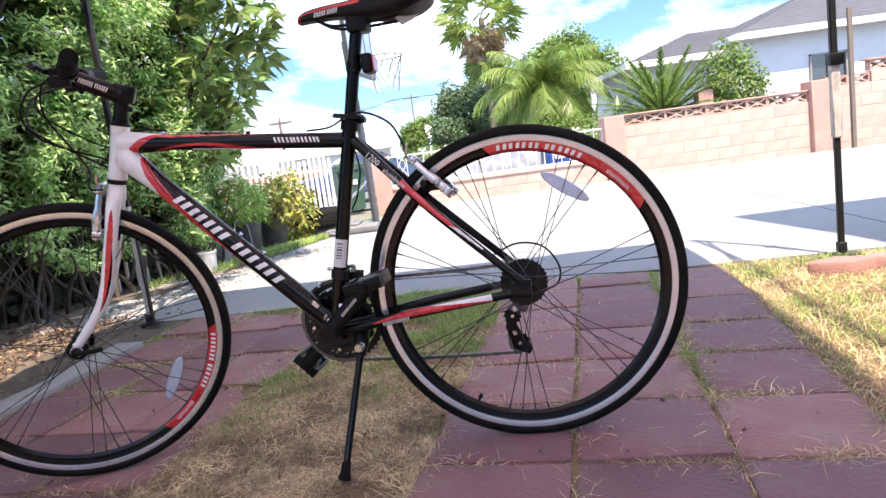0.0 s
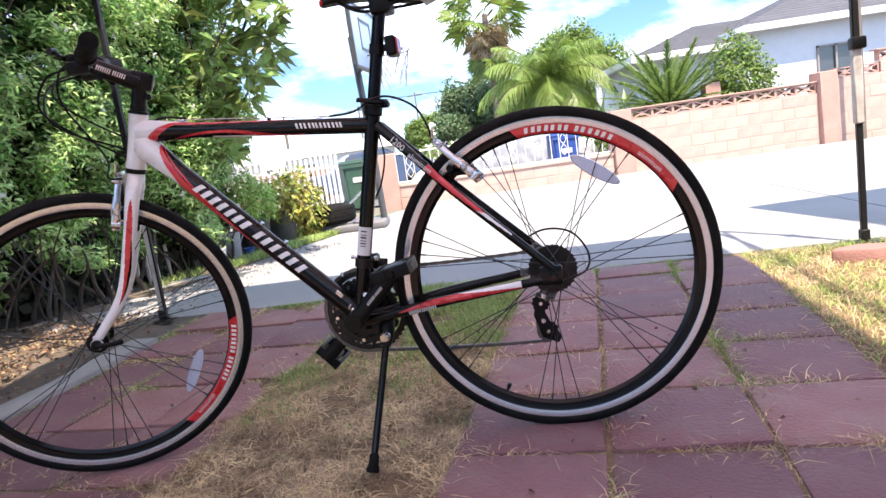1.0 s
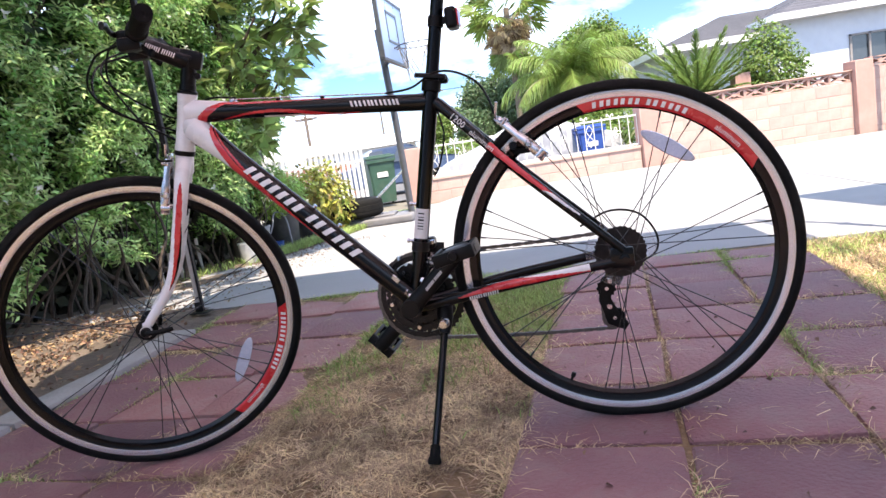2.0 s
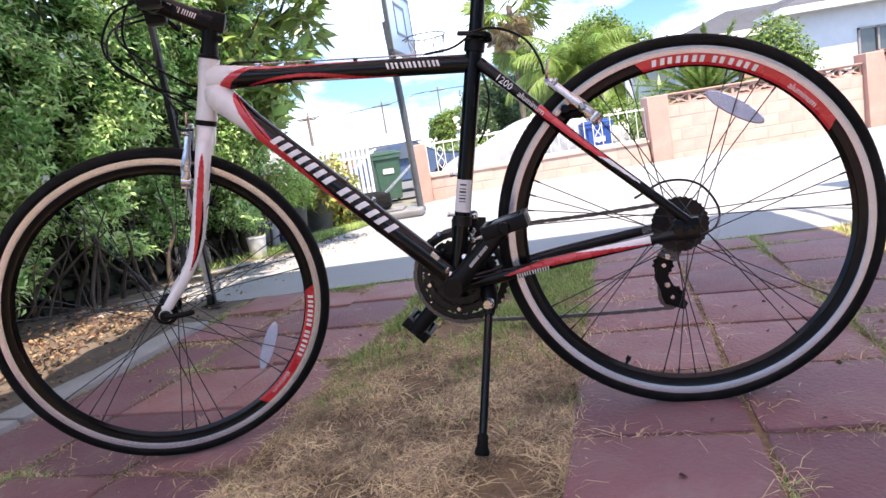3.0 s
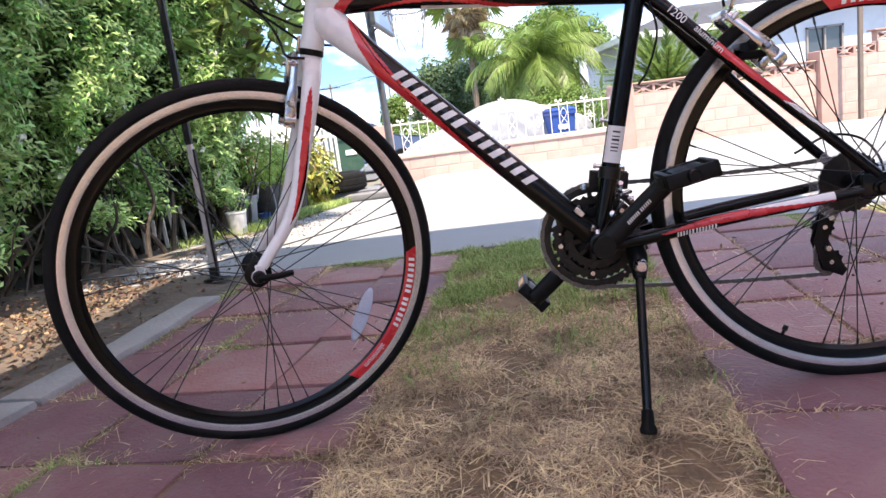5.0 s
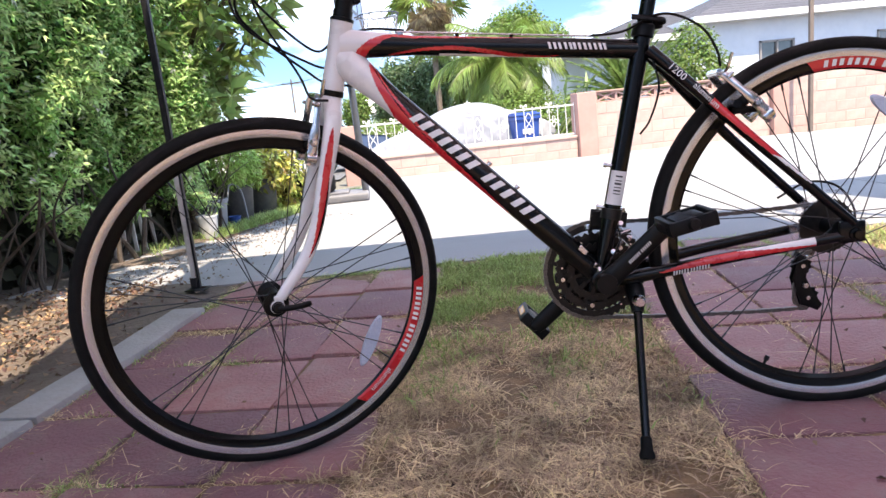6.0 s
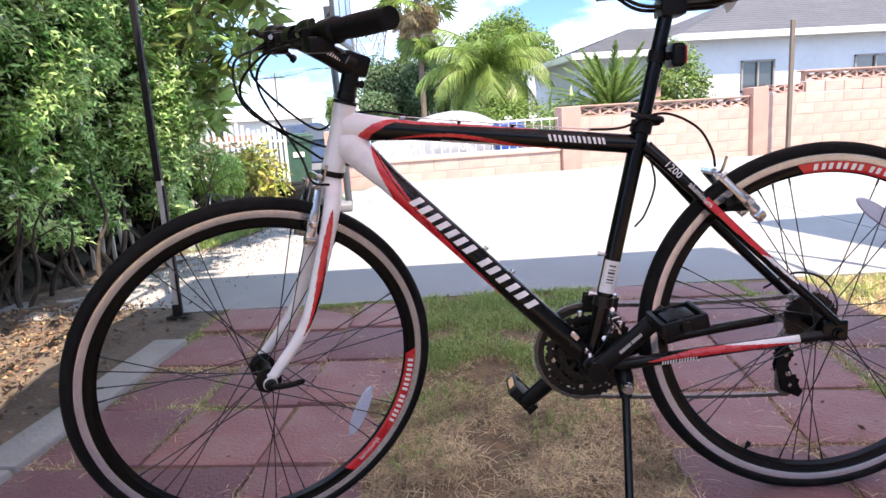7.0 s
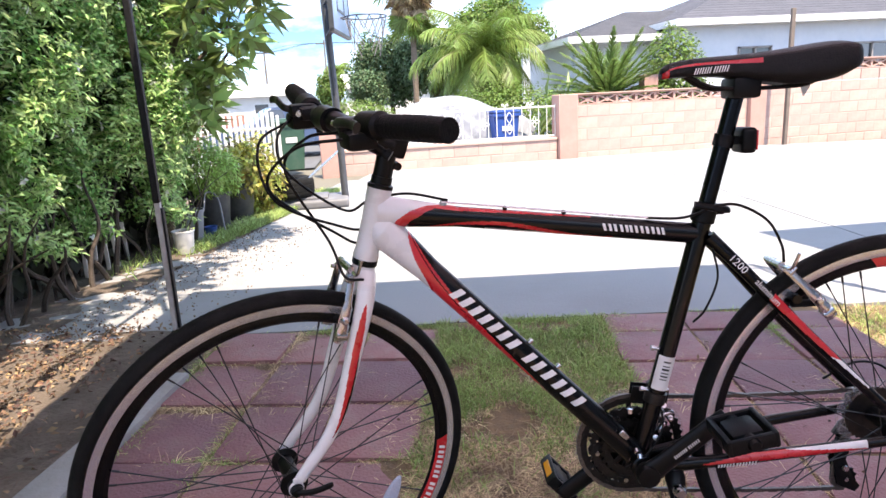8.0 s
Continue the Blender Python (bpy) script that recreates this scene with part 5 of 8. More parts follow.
part("saddle_clamp", bm, M_plastic, saddle, "black saddle clamp")
bm = bmesh.new()
block_word(bm, lambda a, b: (Vector((-0.2255 + a, -0.0292 - a * 0.06, 0.972 + b * 0.012 + a * 0.05)), Vector((0, -1, 0))), 0, 0.052, 0, 0.8, (0.85, 0.85, 0.85, 1.2, 0.34, 0.9, 0.9), 0.003)
part("saddle_mark", bm, M_decal, saddle, "silver block mark")
bm = bmesh.new()
tg = [(x, y + (x + 0.04) * 1.1, z + 0.012) for x, y, z in ((-0.0723, -0.006, 0.9640), (-0.0192, -0.008, 0.9820), (0.0115, -0.010, 0.9660), (-0.0192, -0.012, 0.9320), (-0.0416, -0.012, 0.9180))]
lo = [bm.verts.new(q) for q in tg]
hi = [bm.verts.new((q[0], q[1] + 0.0012, q[2])) for q in tg]
bm.faces.new(lo)
bm.faces.new(hi[::-1])
for i in range(5):
    bm.faces.new((lo[i], hi[i], hi[(i + 1) % 5], lo[(i + 1) % 5]))
part("paper_tag", bm, M_sticker, saddle, "folded white paper tag under the saddle", flat=True)
bm = bmesh.new()
p = SEAT_TOP + st_dir * 0.127
tube(bm, [p - st_dir * 0.010, p + st_dir * 0.010], 0.0165, 18)
box(bm, p + Vector((0.022, 0, 0.0)), (0.02, 0.014, 0.014), bevel=0.002)
box(bm, p + Vector((0.034, 0, 0.0)), (0.024, 0.048, 0.042), bevel=0.008, seg=3)
light = part("rear_reflector", bm, M_plastic, bicycle, "black rear reflector bracket")
bm = bmesh.new()
box(bm, p + Vector((0.0475, 0, 0.0)), (0.003, 0.040, 0.032), bevel=0.001)
part("reflector_lens", bm, M_red, light, "red reflector lens")

# handlebar, stem, levers and shifters, turned with the fork
bm = bmesh.new()
ST0 = HEAD_TOP + AXIS * 0.008
tube(bm, [ST0, ST0 + AXIS * 0.012, ST0 + AXIS * 0.0121, ST0 + AXIS * 0.05, ST0 + AXIS * 0.072, ST0 + AXIS * 0.076], [0.018, 0.018, 0.0165, 0.0165, 0.0185, 0.016], 24)
CL = ST0 + Vector((-0.0815, 0, 0.1126))
tube(bm, [ST0 + AXIS * 0.062, CL.lerp(ST0 + AXIS * 0.062, 0.5), CL], [0.0215, 0.0185, 0.0185], 20)
box(bm, (0, 0, 0), (0.050, 0.034, 0.040), Matrix.Translation(ST0 + AXIS * 0.066 + Vector((0.004, 0, 0))) @ Matrix.Rotation(0.35, 4, "Y"), bevel=0.008, seg=2)
lathe(bm, [(0.013, -0.024), (0.0205, -0.024), (0.0205, 0.024), (0.013, 0.024)], 24, Matrix.Translation(CL) @ TO_Y)
for dz in (0.028, 0.056):
    lathe(bm, [(0.0, -0.012), (0.007, -0.012), (0.007, 0.012), (0.0, 0.012)], 12, Matrix.Translation(ST0 + AXIS * dz + Vector((0.020, 0, 0.0))) @ TO_Y)
stem = part("stem", bm, M_satin, bicycle, "black adjustable stem", S)
bm = bmesh.new()
block_word(bm, on_tube(CL, ST0 + AXIS * 0.062, 0.0192, 1.0, 0.001), 0.022, 0.082, -0.2, 0.35, (0.85, 0.85, 0.85, 1.2, 0.34, 0.9, 0.9), 0.001)
part("stem_mark", bm, M_decal, stem, "silver block mark")
bm = bmesh.new()
BAR_TURN = Matrix.Rotation(radians(4.1), 4, "Z")
BAR = lambda q: CL + BAR_TURN @ Vector((0.043 * max(0, abs(q) - 0.04) / 0.27, q, 0.017 * max(0, abs(q) - 0.06) / 0.25))
tube(bm, [BAR(-0.30 + 0.02 * i) for i in range(31)], [0.0111 + (0.0045 if abs(-0.30 + 0.02 * i) < 0.045 else 0) for i in range(31)], 20)
bar = part("handlebar", bm, M_satin, bicycle, "black flat handlebar", S)
for sgn in (-1, 1):
    bm = bmesh.new()
    n = 26
    rr = []
    for i in range(n + 1):
        t = i / n
        r = 0.0152 + 0.0016 * math.sin(t * math.pi) + (0.0010 if i % 2 else 0) * (1 if 0.1 < t < 0.9 else 0)
        if t < 0.06 or t > 0.96:
            r = 0.0162
        rr.append(r)
    tube(bm, [BAR(sgn * (0.162 + 0.140 * i / n)) for i in range(n + 1)], rr, 22)
    lathe(bm, [(0.0, 0.0), (0.003, 0.0), (0.003, 0.002), (0.0, 0.002)], 10, Matrix.Translation(BAR(sgn * 0.3025)) @ TO_Y)
    part("grip", bm, M_grip, bar, "black rubber grip")
    bm = bmesh.new()
    c0 = BAR(sgn * 0.132)
    tube(bm, [BAR(sgn * 0.108), BAR(sgn * 0.113), BAR(sgn * 0.157), BAR(sgn * 0.162)], [0.014, 0.020, 0.021, 0.016], 18)
    box(bm, c0 + Vector((-0.018, sgn * -0.01, -0.020)), (0.044, 0.052, 0.026), bevel=0.008, seg=2)
    box(bm, c0 + Vector((-0.012, sgn * -0.042, -0.004)), (0.036, 0.046, 0.022), bevel=0.008, seg=2)
    shifter = part("shifter", bm, M_plastic, bar, "black shifter pod")
    bm = bmesh.new()
    tube(bm, spline([c0 + Vector((-0.004, 0, -0.02)), c0 + Vector((0.012, sgn * 0.004, -0.036)), c0 + Vector((0.022, sgn * 0.012, -0.044))], 5), [0.005] * 7 + [0.008] * 4, 10, 0.6)
    part("shift_lever", bm, M_plastic, shifter)
    bm = bmesh.new()
    lv = c0 + Vector((-0.024, sgn * -0.030, -0.002))
    box(bm, lv + Vector((0.004, 0, 0.002)), (0.042, 0.026, 0.020), bevel=0.005, seg=2)
    lever = part("brake_lever", bm, M_satin, bar, "black brake lever body")
    bm = bmesh.new()
    tube(bm, spline([lv, lv + Vector((-0.022, sgn * 0.010, 0.006)), lv + Vector((-0.024, sgn * 0.045, 0.012)), lv + Vector((-0.020, sgn * 0.080, 0.013)), lv + Vector((-0.023, sgn * 0.105, 0.012))], 6),
         [0.006] * 10 + [0.0068] * 14 + [0.008], 10, 0.65)
    part("lever_blade", bm, M_dkmetal, lever, "dark metal lever blade")
    bm = bmesh.new()
    tube(bm, [lv + Vector((-0.004, sgn * -0.012, 0.0)), lv + Vector((-0.012, sgn * -0.038, 0.0))], [0.006, 0.0045], 10)
    part("barrel_adjuster", bm, M_steel, lever, "steel barrel adjuster")

# cables: housing loops from the bar to frame and brakes
def bar_at(q, dx=0.0, dz=0.0):
    return S @ (BAR(q) + Vector((dx, 0, dz)))


cable("brake_cable", [bar_at(-0.105, -0.036, -0.008), bar_at(-0.045, -0.055, -0.02), bar_at(0.02, -0.070, -0.08), S @ (HEAD_LOW + FORWARD * 0.060 + Vector((0, 0.01, 0.02))), S @ (HEAD_LOW + FORWARD * 0.05 - AXIS * 0.02 + Vector((0, -0.05, 0))), S @ (HEAD_LOW - AXIS * 0.02 + FORWARD * 0.02 + Vector((0, -0.06, 0)))])
cable("brake_cable", [bar_at(0.105, -0.036, -0.008), bar_at(0.03, -0.075, -0.03), bar_at(0.0, -0.070, -0.08), Vector((-0.8030, 0.030, 0.7750)), Vector((-0.7580, 0.036, 0.7900)), Vector((-0.6930, 0.020, 0.8000)), Vector((-0.6230, 0.0, 0.7880))])
cable("gear_cable", [bar_at(-0.125, -0.03, -0.016), bar_at(-0.07, -0.085, -0.03), bar_at(-0.01, -0.105, -0.10), Vector((-0.8130, 0.02, 0.7330)), Vector((-0.7830, 0.035, 0.7130)), Vector((-0.7230, 0.022, 0.6980))])
cable("gear_cable", [bar_at(0.125, -0.03, -0.016), bar_at(0.06, -0.10, -0.04), bar_at(0.0, -0.095, -0.12), Vector((-0.8050, 0.015, 0.7480)), Vector((-0.7630, 0.034, 0.7360)), Vector((-0.7130, 0.030, 0.7130))])
tt = (TT1 - TT0).normalized()
bm = bmesh.new()
for off in (-0.006, 0.004):
    tube(bm, [TT0 + tt * 0.09 + Vector((0, off, 0.0235)), TT0 + tt * 0.45 + Vector((0, off, 0.0215))], 0.0011, 6)
part("bare_cable", bm, M_steel, bicycle, "bare steel cable along the top tube")
for d in (0.095, 0.20, 0.30):
    bm = bmesh.new()
    box(bm, TT0 + tt * d + Vector((0, 0, 0.0205)), (0.012, 0.016, 0.009) if d < 0.1 else (0.007, 0.013, 0.007), bevel=0.002)
    part("cable_stop", bm, M_steel if d < 0.1 else M_plastic, bicycle, "small cable stop")
cable("brake_cable", [TT0 + tt * 0.44 + Vector((0, -0.004, 0.021)), Vector((-0.2300, -0.018, 0.7420)), Vector((-0.1800, -0.03, 0.7610)), Vector((-0.1400, -0.028, 0.7590)), Vector((-0.0950, -0.03, 0.7320)), Vector((-0.0730, -0.036, 0.6920)), Vector((-0.0670, -0.036, 0.6620))])
cable("gear_cable", [Vector((-0.1810, -0.022, 0.6870)), Vector((-0.1740, -0.03, 0.6370)), Vector((-0.1910, -0.026, 0.5820)), Vector((-0.2080, -0.018, 0.5570))], 0.002)
cable("gear_cable", [REAR_AXLE + Vector((-0.075, 0.062, 0.058)), REAR_AXLE + Vector((-0.01, 0.075, 0.082)), REAR_AXLE + Vector((0.05, 0.08, 0.068)), REAR_AXLE + Vector((0.082, 0.078, 0.02)), REAR_AXLE + Vector((0.075, 0.076, -0.02)), REAR_AXLE + Vector((0.03, 0.072, -0.04))])

# ---- the far side of the drive: walls, fence, neighbours ----
WALL_A, WALL_B = Vector((3.0, 12.22, 0)), Vector((7.02, 12.59, 0))
WDIR = (WALL_B - WALL_A).normalized()
WANG = math.atan2(WDIR.y, WDIR.x)
BLOCK_W, BLOCK_H = 0.455, 0.215


def wall_frame(at, z):
    return Matrix.Translation((at.x, at.y, z)) @ Matrix.Rotation(WANG, 4, "Z")


def core(name, parent, x0, x1, z0, z1, depth):
    bm = bmesh.new()
    box(bm, ((x0 + x1) / 2, 0.1, (z0 + z1) / 2), (x1 - x0, depth, z1 - z0))
    return part(name, bm, M_mortar, parent)


def post_block(name, parent, x, w, z0, z1):
    bm = bmesh.new()
    box(bm, (x, 0.08, (z0 + z1) / 2), (w, 0.36, z1 - z0), bevel=0.012)
    return part(name, bm, M_pillar, parent, "rose-painted masonry pillar")


bm = bmesh.new()
box(bm, (0, 0, 0), (BLOCK_W - 0.014, 0.19, BLOCK_H - 0.014), bevel=0.006)
BLOCK_ME = bpy.data.meshes.new("wall_block")
bm.to_mesh(BLOCK_ME)
bm.free()
BLOCK_ME.materials.append(M_block)


def courses(parent, x0, x1, z0, n, first=0):
    """Running-bond courses of blocks, the end ones cut."""
    for c in range(n):
        x = x0 - (BLOCK_W / 2 if (c + first) % 2 else 0)
        while x < x1 - 0.02:
            a, b = max(x, x0), min(x + BLOCK_W, x1)
            if b - a > 0.06:
                m = Matrix.LocRotScale(((a + b) / 2, 0.10 + random.uniform(-0.003, 0.003), z0 + BLOCK_H * (c + 0.5)), None, ((b - a - 0.014) / (BLOCK_W - 0.014), 1, 1))
                share("wall_block", BLOCK_ME, parent, m)
            x += BLOCK_W


def breeze_mesh(w, h):
    """A pierced block: frame and a cross of two bowed bars."""
    bm = bmesh.new()
    t = 0.022
    for s in (-1, 1):
        box(bm, (s * (w / 2 - t / 2), 0, 0), (t, 0.14, h))
        box(bm, (0, 0, s * (h / 2 - t / 2)), (w - 2 * t, 0.14, t))
    for s in (-1, 1):
        ang = math.atan2(h - 2 * t, w - 2 * t) * s
        box(bm, (0, 0, 0), (math.hypot(w - 2 * t, h - 2 * t), 0.13, 0.026), Matrix.Rotation(-ang, 4, "Y"))
    bmesh.ops.create_cone(bm, cap_ends=True, segments=10, radius1=0.045, radius2=0.045, depth=0.135, matrix=Matrix.Rotation(radians(90), 4, "X"))
    me = bpy.data.meshes.new("breeze_block")
    bm.to_mesh(me)
    bm.free()
    me.materials.append(M_breeze)
    return me


BREEZE_ME = breeze_mesh(0.40, 0.185)


def breeze_row(parent, x0, x1, z):
    n = round((x1 - x0) / 0.41)
    for i in range(n):
        share("breeze_block", BREEZE_ME, parent, Matrix.LocRotScale((x0 + (x1 - x0) * (i + 0.5) / n, 0.10, z + 0.0925), None, ((x1 - x0) / n / 0.402, 1, 1)))


# the long wall: block courses, a row of pierced blocks, pillars, and a step up
Z0 = -0.30
L = (WALL_B - WALL_A).length
wall_1 = tagged(thing("wall_1", wall_frame(WALL_A, 0), "", ""), "pink concrete block wall topped by pierced blocks", "wall", "", "structure")
core("mortar_core", wall_1, 0.3, L, Z0, 0.688, 0.183)
courses(wall_1, 0.37, L - 0.01, -0.172, 4)
courses(wall_1, 0.37, L - 0.01, -0.387, 1, 1)
breeze_row(wall_1, 0.42, L - 0.01, 0.692)
bm = bmesh.new()
box(bm, ((0.38 + L) / 2, 0.10, 0.892), (L - 0.38, 0.22, 0.024), bevel=0.005)
part("coping", bm, M_breeze, wall_1)
post_block("pillar", wall_1, 0.185, 0.37, -0.40, 0.90)
wall_2 = tagged(thing("wall_2", wall_frame(WALL_B, 0), "", ""), "higher pink block wall stepping up past a pillar", "wall", "", "structure")
core("mortar_core", wall_2, 0.36, 8.0, Z0, 0.90, 0.183)
post_block("pillar", wall_2, 0.17, 0.34, -0.45, 1.06)
courses(wall_2, 0.35, 8.0, -0.172, 5)
courses(wall_2, 0.35, 8.0, -0.387, 1, 1)
breeze_row(wall_2, 0.36, 1.25, 0.905)
courses(wall_2, 1.27, 8.0, 0.903, 1)
breeze_row(wall_2, 1.27, 7.8, 1.122)
bm = bmesh.new()
box(bm, (4.5, 0.10, 1.325), (6.6, 0.22, 0.03), bevel=0.005)
part("coping", bm, M_breeze, wall_2)
bm = bmesh.new()
box(bm, (0, 0, 0.9), (0.075, 0.075, 2.74), bevel=0.008)
post = thing("steel_post", Matrix.Translation((7.63, 12.26, 0)), "weathered brown post standing before the wall", "post")
part("post_shaft", bm, M_wood, post)

# low wall with the white iron fence on it, left of the long wall
FA = Vector((-1.02, 11.95, 0))
FLEN = (Vector((2.99, 12.20, 0)) - FA).length
wall_3 = tagged(thing("wall_3", Matrix.Translation(FA) @ Matrix.Rotation(math.atan2(0.25, 4.01), 4, "Z"), "", ""), "low pink block wall below a white iron fence", "wall", "", "structure")
core("mortar_core", wall_3, 0.0, FLEN, -0.45, 0.085, 0.183)
courses(wall_3, 0.0, FLEN, -0.33, 2)
post_block("pillar", wall_3, -0.16, 0.32, -0.40, 0.72)
bm = bmesh.new()
box(bm, (FLEN / 2, 0.1, 0.115), (FLEN, 0.24, 0.05), bevel=0.008)
part("coping", bm, M_block, wall_3)
iron_fence = thing("iron_fence", wall_3.matrix_basis @ Matrix.Translation((0, 0.1, 0.14)), "white wrought-iron fence with scrolls on a low wall", "fence")


def bar_mesh(name, pts, r, material, seg=6):
    bm = bmesh.new()
    tube(bm, pts, r, seg)
    me = bpy.data.meshes.new(name)
    bm.to_mesh(me)
    bm.free()
    me.materials.append(material)
    smooth_all(me)
    return me


me_bar = bar_mesh("fence_bar", [(0, 0, 0), (0, 0, 0.60)], 0.0075, M_iron)
for z in (0.03, 0.56):
    bm = bmesh.new()
    box(bm, (FLEN / 2, 0, z), (FLEN, 0.022, 0.028))
    part("fence_rail", bm, M_iron, iron_fence)
n = int(FLEN / 0.155)
for i in range(n + 1):
    share("fence_bar", me_bar, iron_fence, Matrix.Translation((FLEN * i / n, 0, 0)))


def ornament(cross):
    """Thin scrollwork between two bars: a column of two ovals, or a four-leaved flower."""
    bm = bmesh.new()
    if cross:
        for k in range(4):
            a = math.pi / 2 * k
            c, d = Vector((math.cos(a), 0, math.sin(a))), Vector((-math.sin(a), 0, math.cos(a)))
            tube(bm, spline([(0, 0, 0), c * 0.05 + d * 0.028, c * 0.10, c * 0.05 - d * 0.028, (0, 0, 0)], 5), 0.0065, 5)
    else:
        for dz in (-0.10, 0.10):
            for sx in (-1, 1):
                tube(bm, spline([(0, 0, dz - 0.10), (sx * 0.048, 0, dz - 0.03), (sx * 0.048, 0, dz + 0.03), (0, 0, dz + 0.10)], 5), 0.0065, 5)
    me = bpy.data.meshes.new("fence_scroll")
    bm.to_mesh(me)
    bm.free()
    me.materials.append(M_iron)
    return me


SCROLLS = (ornament(False), ornament(True))
for k, i in enumerate(range(1, n, 3)):
    tagged(share("fence_scroll", SCROLLS[k % 2], iron_fence, Matrix.Translation((FLEN * (i + 0.5) / n, 0, 0.295))), "", "", "", "stuff")
bm = bmesh.new()
for sx in (-1, 1):
    tube(bm, spline([(0.0, 0, 0.0), (sx * 0.02, 0, 0.05), (sx * 0.05, 0, 0.075), (sx * 0.062, 0, 0.045), (sx * 0.04, 0, 0.035)], 5), 0.008, 5)
me_curl = bpy.data.meshes.new("fence_curl")
bm.to_mesh(me_curl)
bm.free()
me_curl.materials.append(M_iron)
for i in range(1, n, 3):
    share("fence_curl", me_curl, iron_fence, Matrix.Translation((FLEN * i / n, 0, 0.57)))
bm = bmesh.new()
tube(bm, spline([(FLEN * 0.30, 0, 0.57), (FLEN * 0.40, 0, 0.60), (FLEN * 0.50, 0, 0.68), (FLEN * 0.60, 0, 0.60), (FLEN * 0.70, 0, 0.57)], 6), 0.010, 6)
tube(bm, [(FLEN * 0.5, 0, 0.66), (FLEN * 0.5, 0, 0.82)], 0.009, 6)
tube(bm, [(FLEN * 0.5 - 0.05, 0, 0.77), (FLEN * 0.5 + 0.05, 0, 0.77)], 0.014, 6)
part("fence_crest", bm, M_iron, iron_fence)

# car under a cover, blue bin
cover = thing("covered_car", Matrix.Translation((1.1, 15.0, -0.42)), "car under a loose silver-white cover", "car")
bm = bmesh.new()
st = [(-2.2, 0.02, 0.55), (-2.1, 0.62, 0.78), (-1.5, 0.80, 0.86), (-0.9, 0.98, 0.88), (-0.45, 1.30, 0.80), (0.2, 1.42, 0.76), (0.8, 1.36, 0.78), (1.3, 1.02, 0.86), (1.9, 0.92, 0.86), (2.15, 0.66, 0.78), (2.25, 0.02, 0.6)]
rows = []
for x, h, w in st:
    row = []
    for k in range(17):
        a = math.pi * k / 16
        zz = h * min(1.0, math.sin(a) * 1.6) ** 0.7 if 0 < k < 16 else 0.02
        row.append(bm.verts.new((x + noise.noise(Vector((x, k, 3))) * 0.05, -math.cos(a) * w * (1.06 if zz < h * 0.5 else 0.98), zz + noise.noise(Vector((x * 2.3, k * 0.7, 0))) * 0.05)))
    rows.append(row)
for i in range(len(rows) - 1):
    for k in range(16):
        bm.faces.new((rows[i][k], rows[i][k + 1], rows[i + 1][k + 1], rows[i + 1][k]))
bm.faces.new(rows[0])
bm.faces.new(rows[-1][::-1])
bmesh.ops.recalc_face_normals(bm, faces=bm.faces)
cv = part("cover_cloth", bm, M_tarp, cover)
cv.modifiers.new("soft", "SUBSURF").render_levels = 2


def wheeled_bin(m, material, label, category="bin"):
    """A wheelie bin: tapered body, lid with a lip, handle, two wheels."""
    b = thing("wheeled_bin", m, label, category)
    bm = bmesh.new()
    lo, hi = (0.21, 0.24), (0.28, 0.34)
    rings = []
    for z, (w, d) in ((0.05, lo), (0.06, (0.225, 0.255)), (0.86, (0.275, 0.325)), (0.87, (0.295, 0.35)), (0.93, (0.298, 0.353))):
        rings.append([bm.verts.new((sx * w, sy * d, z)) for sx, sy in ((-1, -1), (1, -1), (1, 1), (-1, 1))])
    for i in range(len(rings) - 1):
        for k in range(4):
            bm.faces.new((rings[i][k], rings[i][(k + 1) % 4], rings[i + 1][(k + 1) % 4], rings[i + 1][k]))
    bm.faces.new(rings[0][::-1])
    bm.faces.new(rings[-1])
    bmesh.ops.bevel(bm, geom=[e for e in bm.edges if abs(e.verts[0].co.z - e.verts[1].co.z) > 0.2], offset=0.03, segments=2, affect="EDGES")
    part("bin_body", bm, material, b)
    bm = bmesh.new()
    box(bm, (0, 0, 0.965), (0.60, 0.72, 0.05), bevel=0.02, seg=2)
    box(bm, (0, 0.0, 1.0), (0.48, 0.58, 0.04), bevel=0.015, seg=2)
    part("lid", bm, material, b)
    bm = bmesh.new()
    tube(bm, [(-0.24, 0.37, 0.93), (-0.24, 0.43, 0.95), (0.24, 0.43, 0.95), (0.24, 0.37, 0.93)], 0.015, 8)
    part("handle", bm, material, b)
    bm = bmesh.new()
    box(bm, (0, -0.312, 0.62), (0.22, 0.006, 0.10), bevel=0.002)
    part("printed_mark", bm, M_housewhite, b, "pale printed mark")
    for sx in (-1, 1):
        bm = bmesh.new()
        lathe(bm, [(0.03, -0.025), (0.10, -0.025), (0.11, -0.015), (0.11, 0.015), (0.10, 0.025), (0.03, 0.025)], 24, Matrix.Translation((sx * 0.25, 0.27, 0.11)) @ Matrix.Rotation(radians(90), 4, "Y"))
        part("wheel", bm, M_rubber, b)
    return b


wheeled_bin(Matrix.Translation((2.42, 14.2, -0.36)) @ Matrix.Rotation(0.1, 4, "Z"), M_blue, "blue plastic recycling bin behind the white fence")
wheeled_bin(Matrix.Translation((-2.02, 13.4, -0.31)) @ Matrix.Rotation(0.35, 4, "Z"), M_bin, "dark green wheeled rubbish bin at the street end")

# the neighbour's house
house = thing("house", Matrix.Translation((0, 0, -0.45)), "pale blue-grey bungalow with a grey shingle roof and white eaves", "house")


def slab_box(name, c, s, material, label="", bevel=0.0, parent=None):
    bm = bmesh.new()
    box(bm, c, s, bevel=bevel)
    return part(name, bm, material, parent or house, label)


GY = 17.66
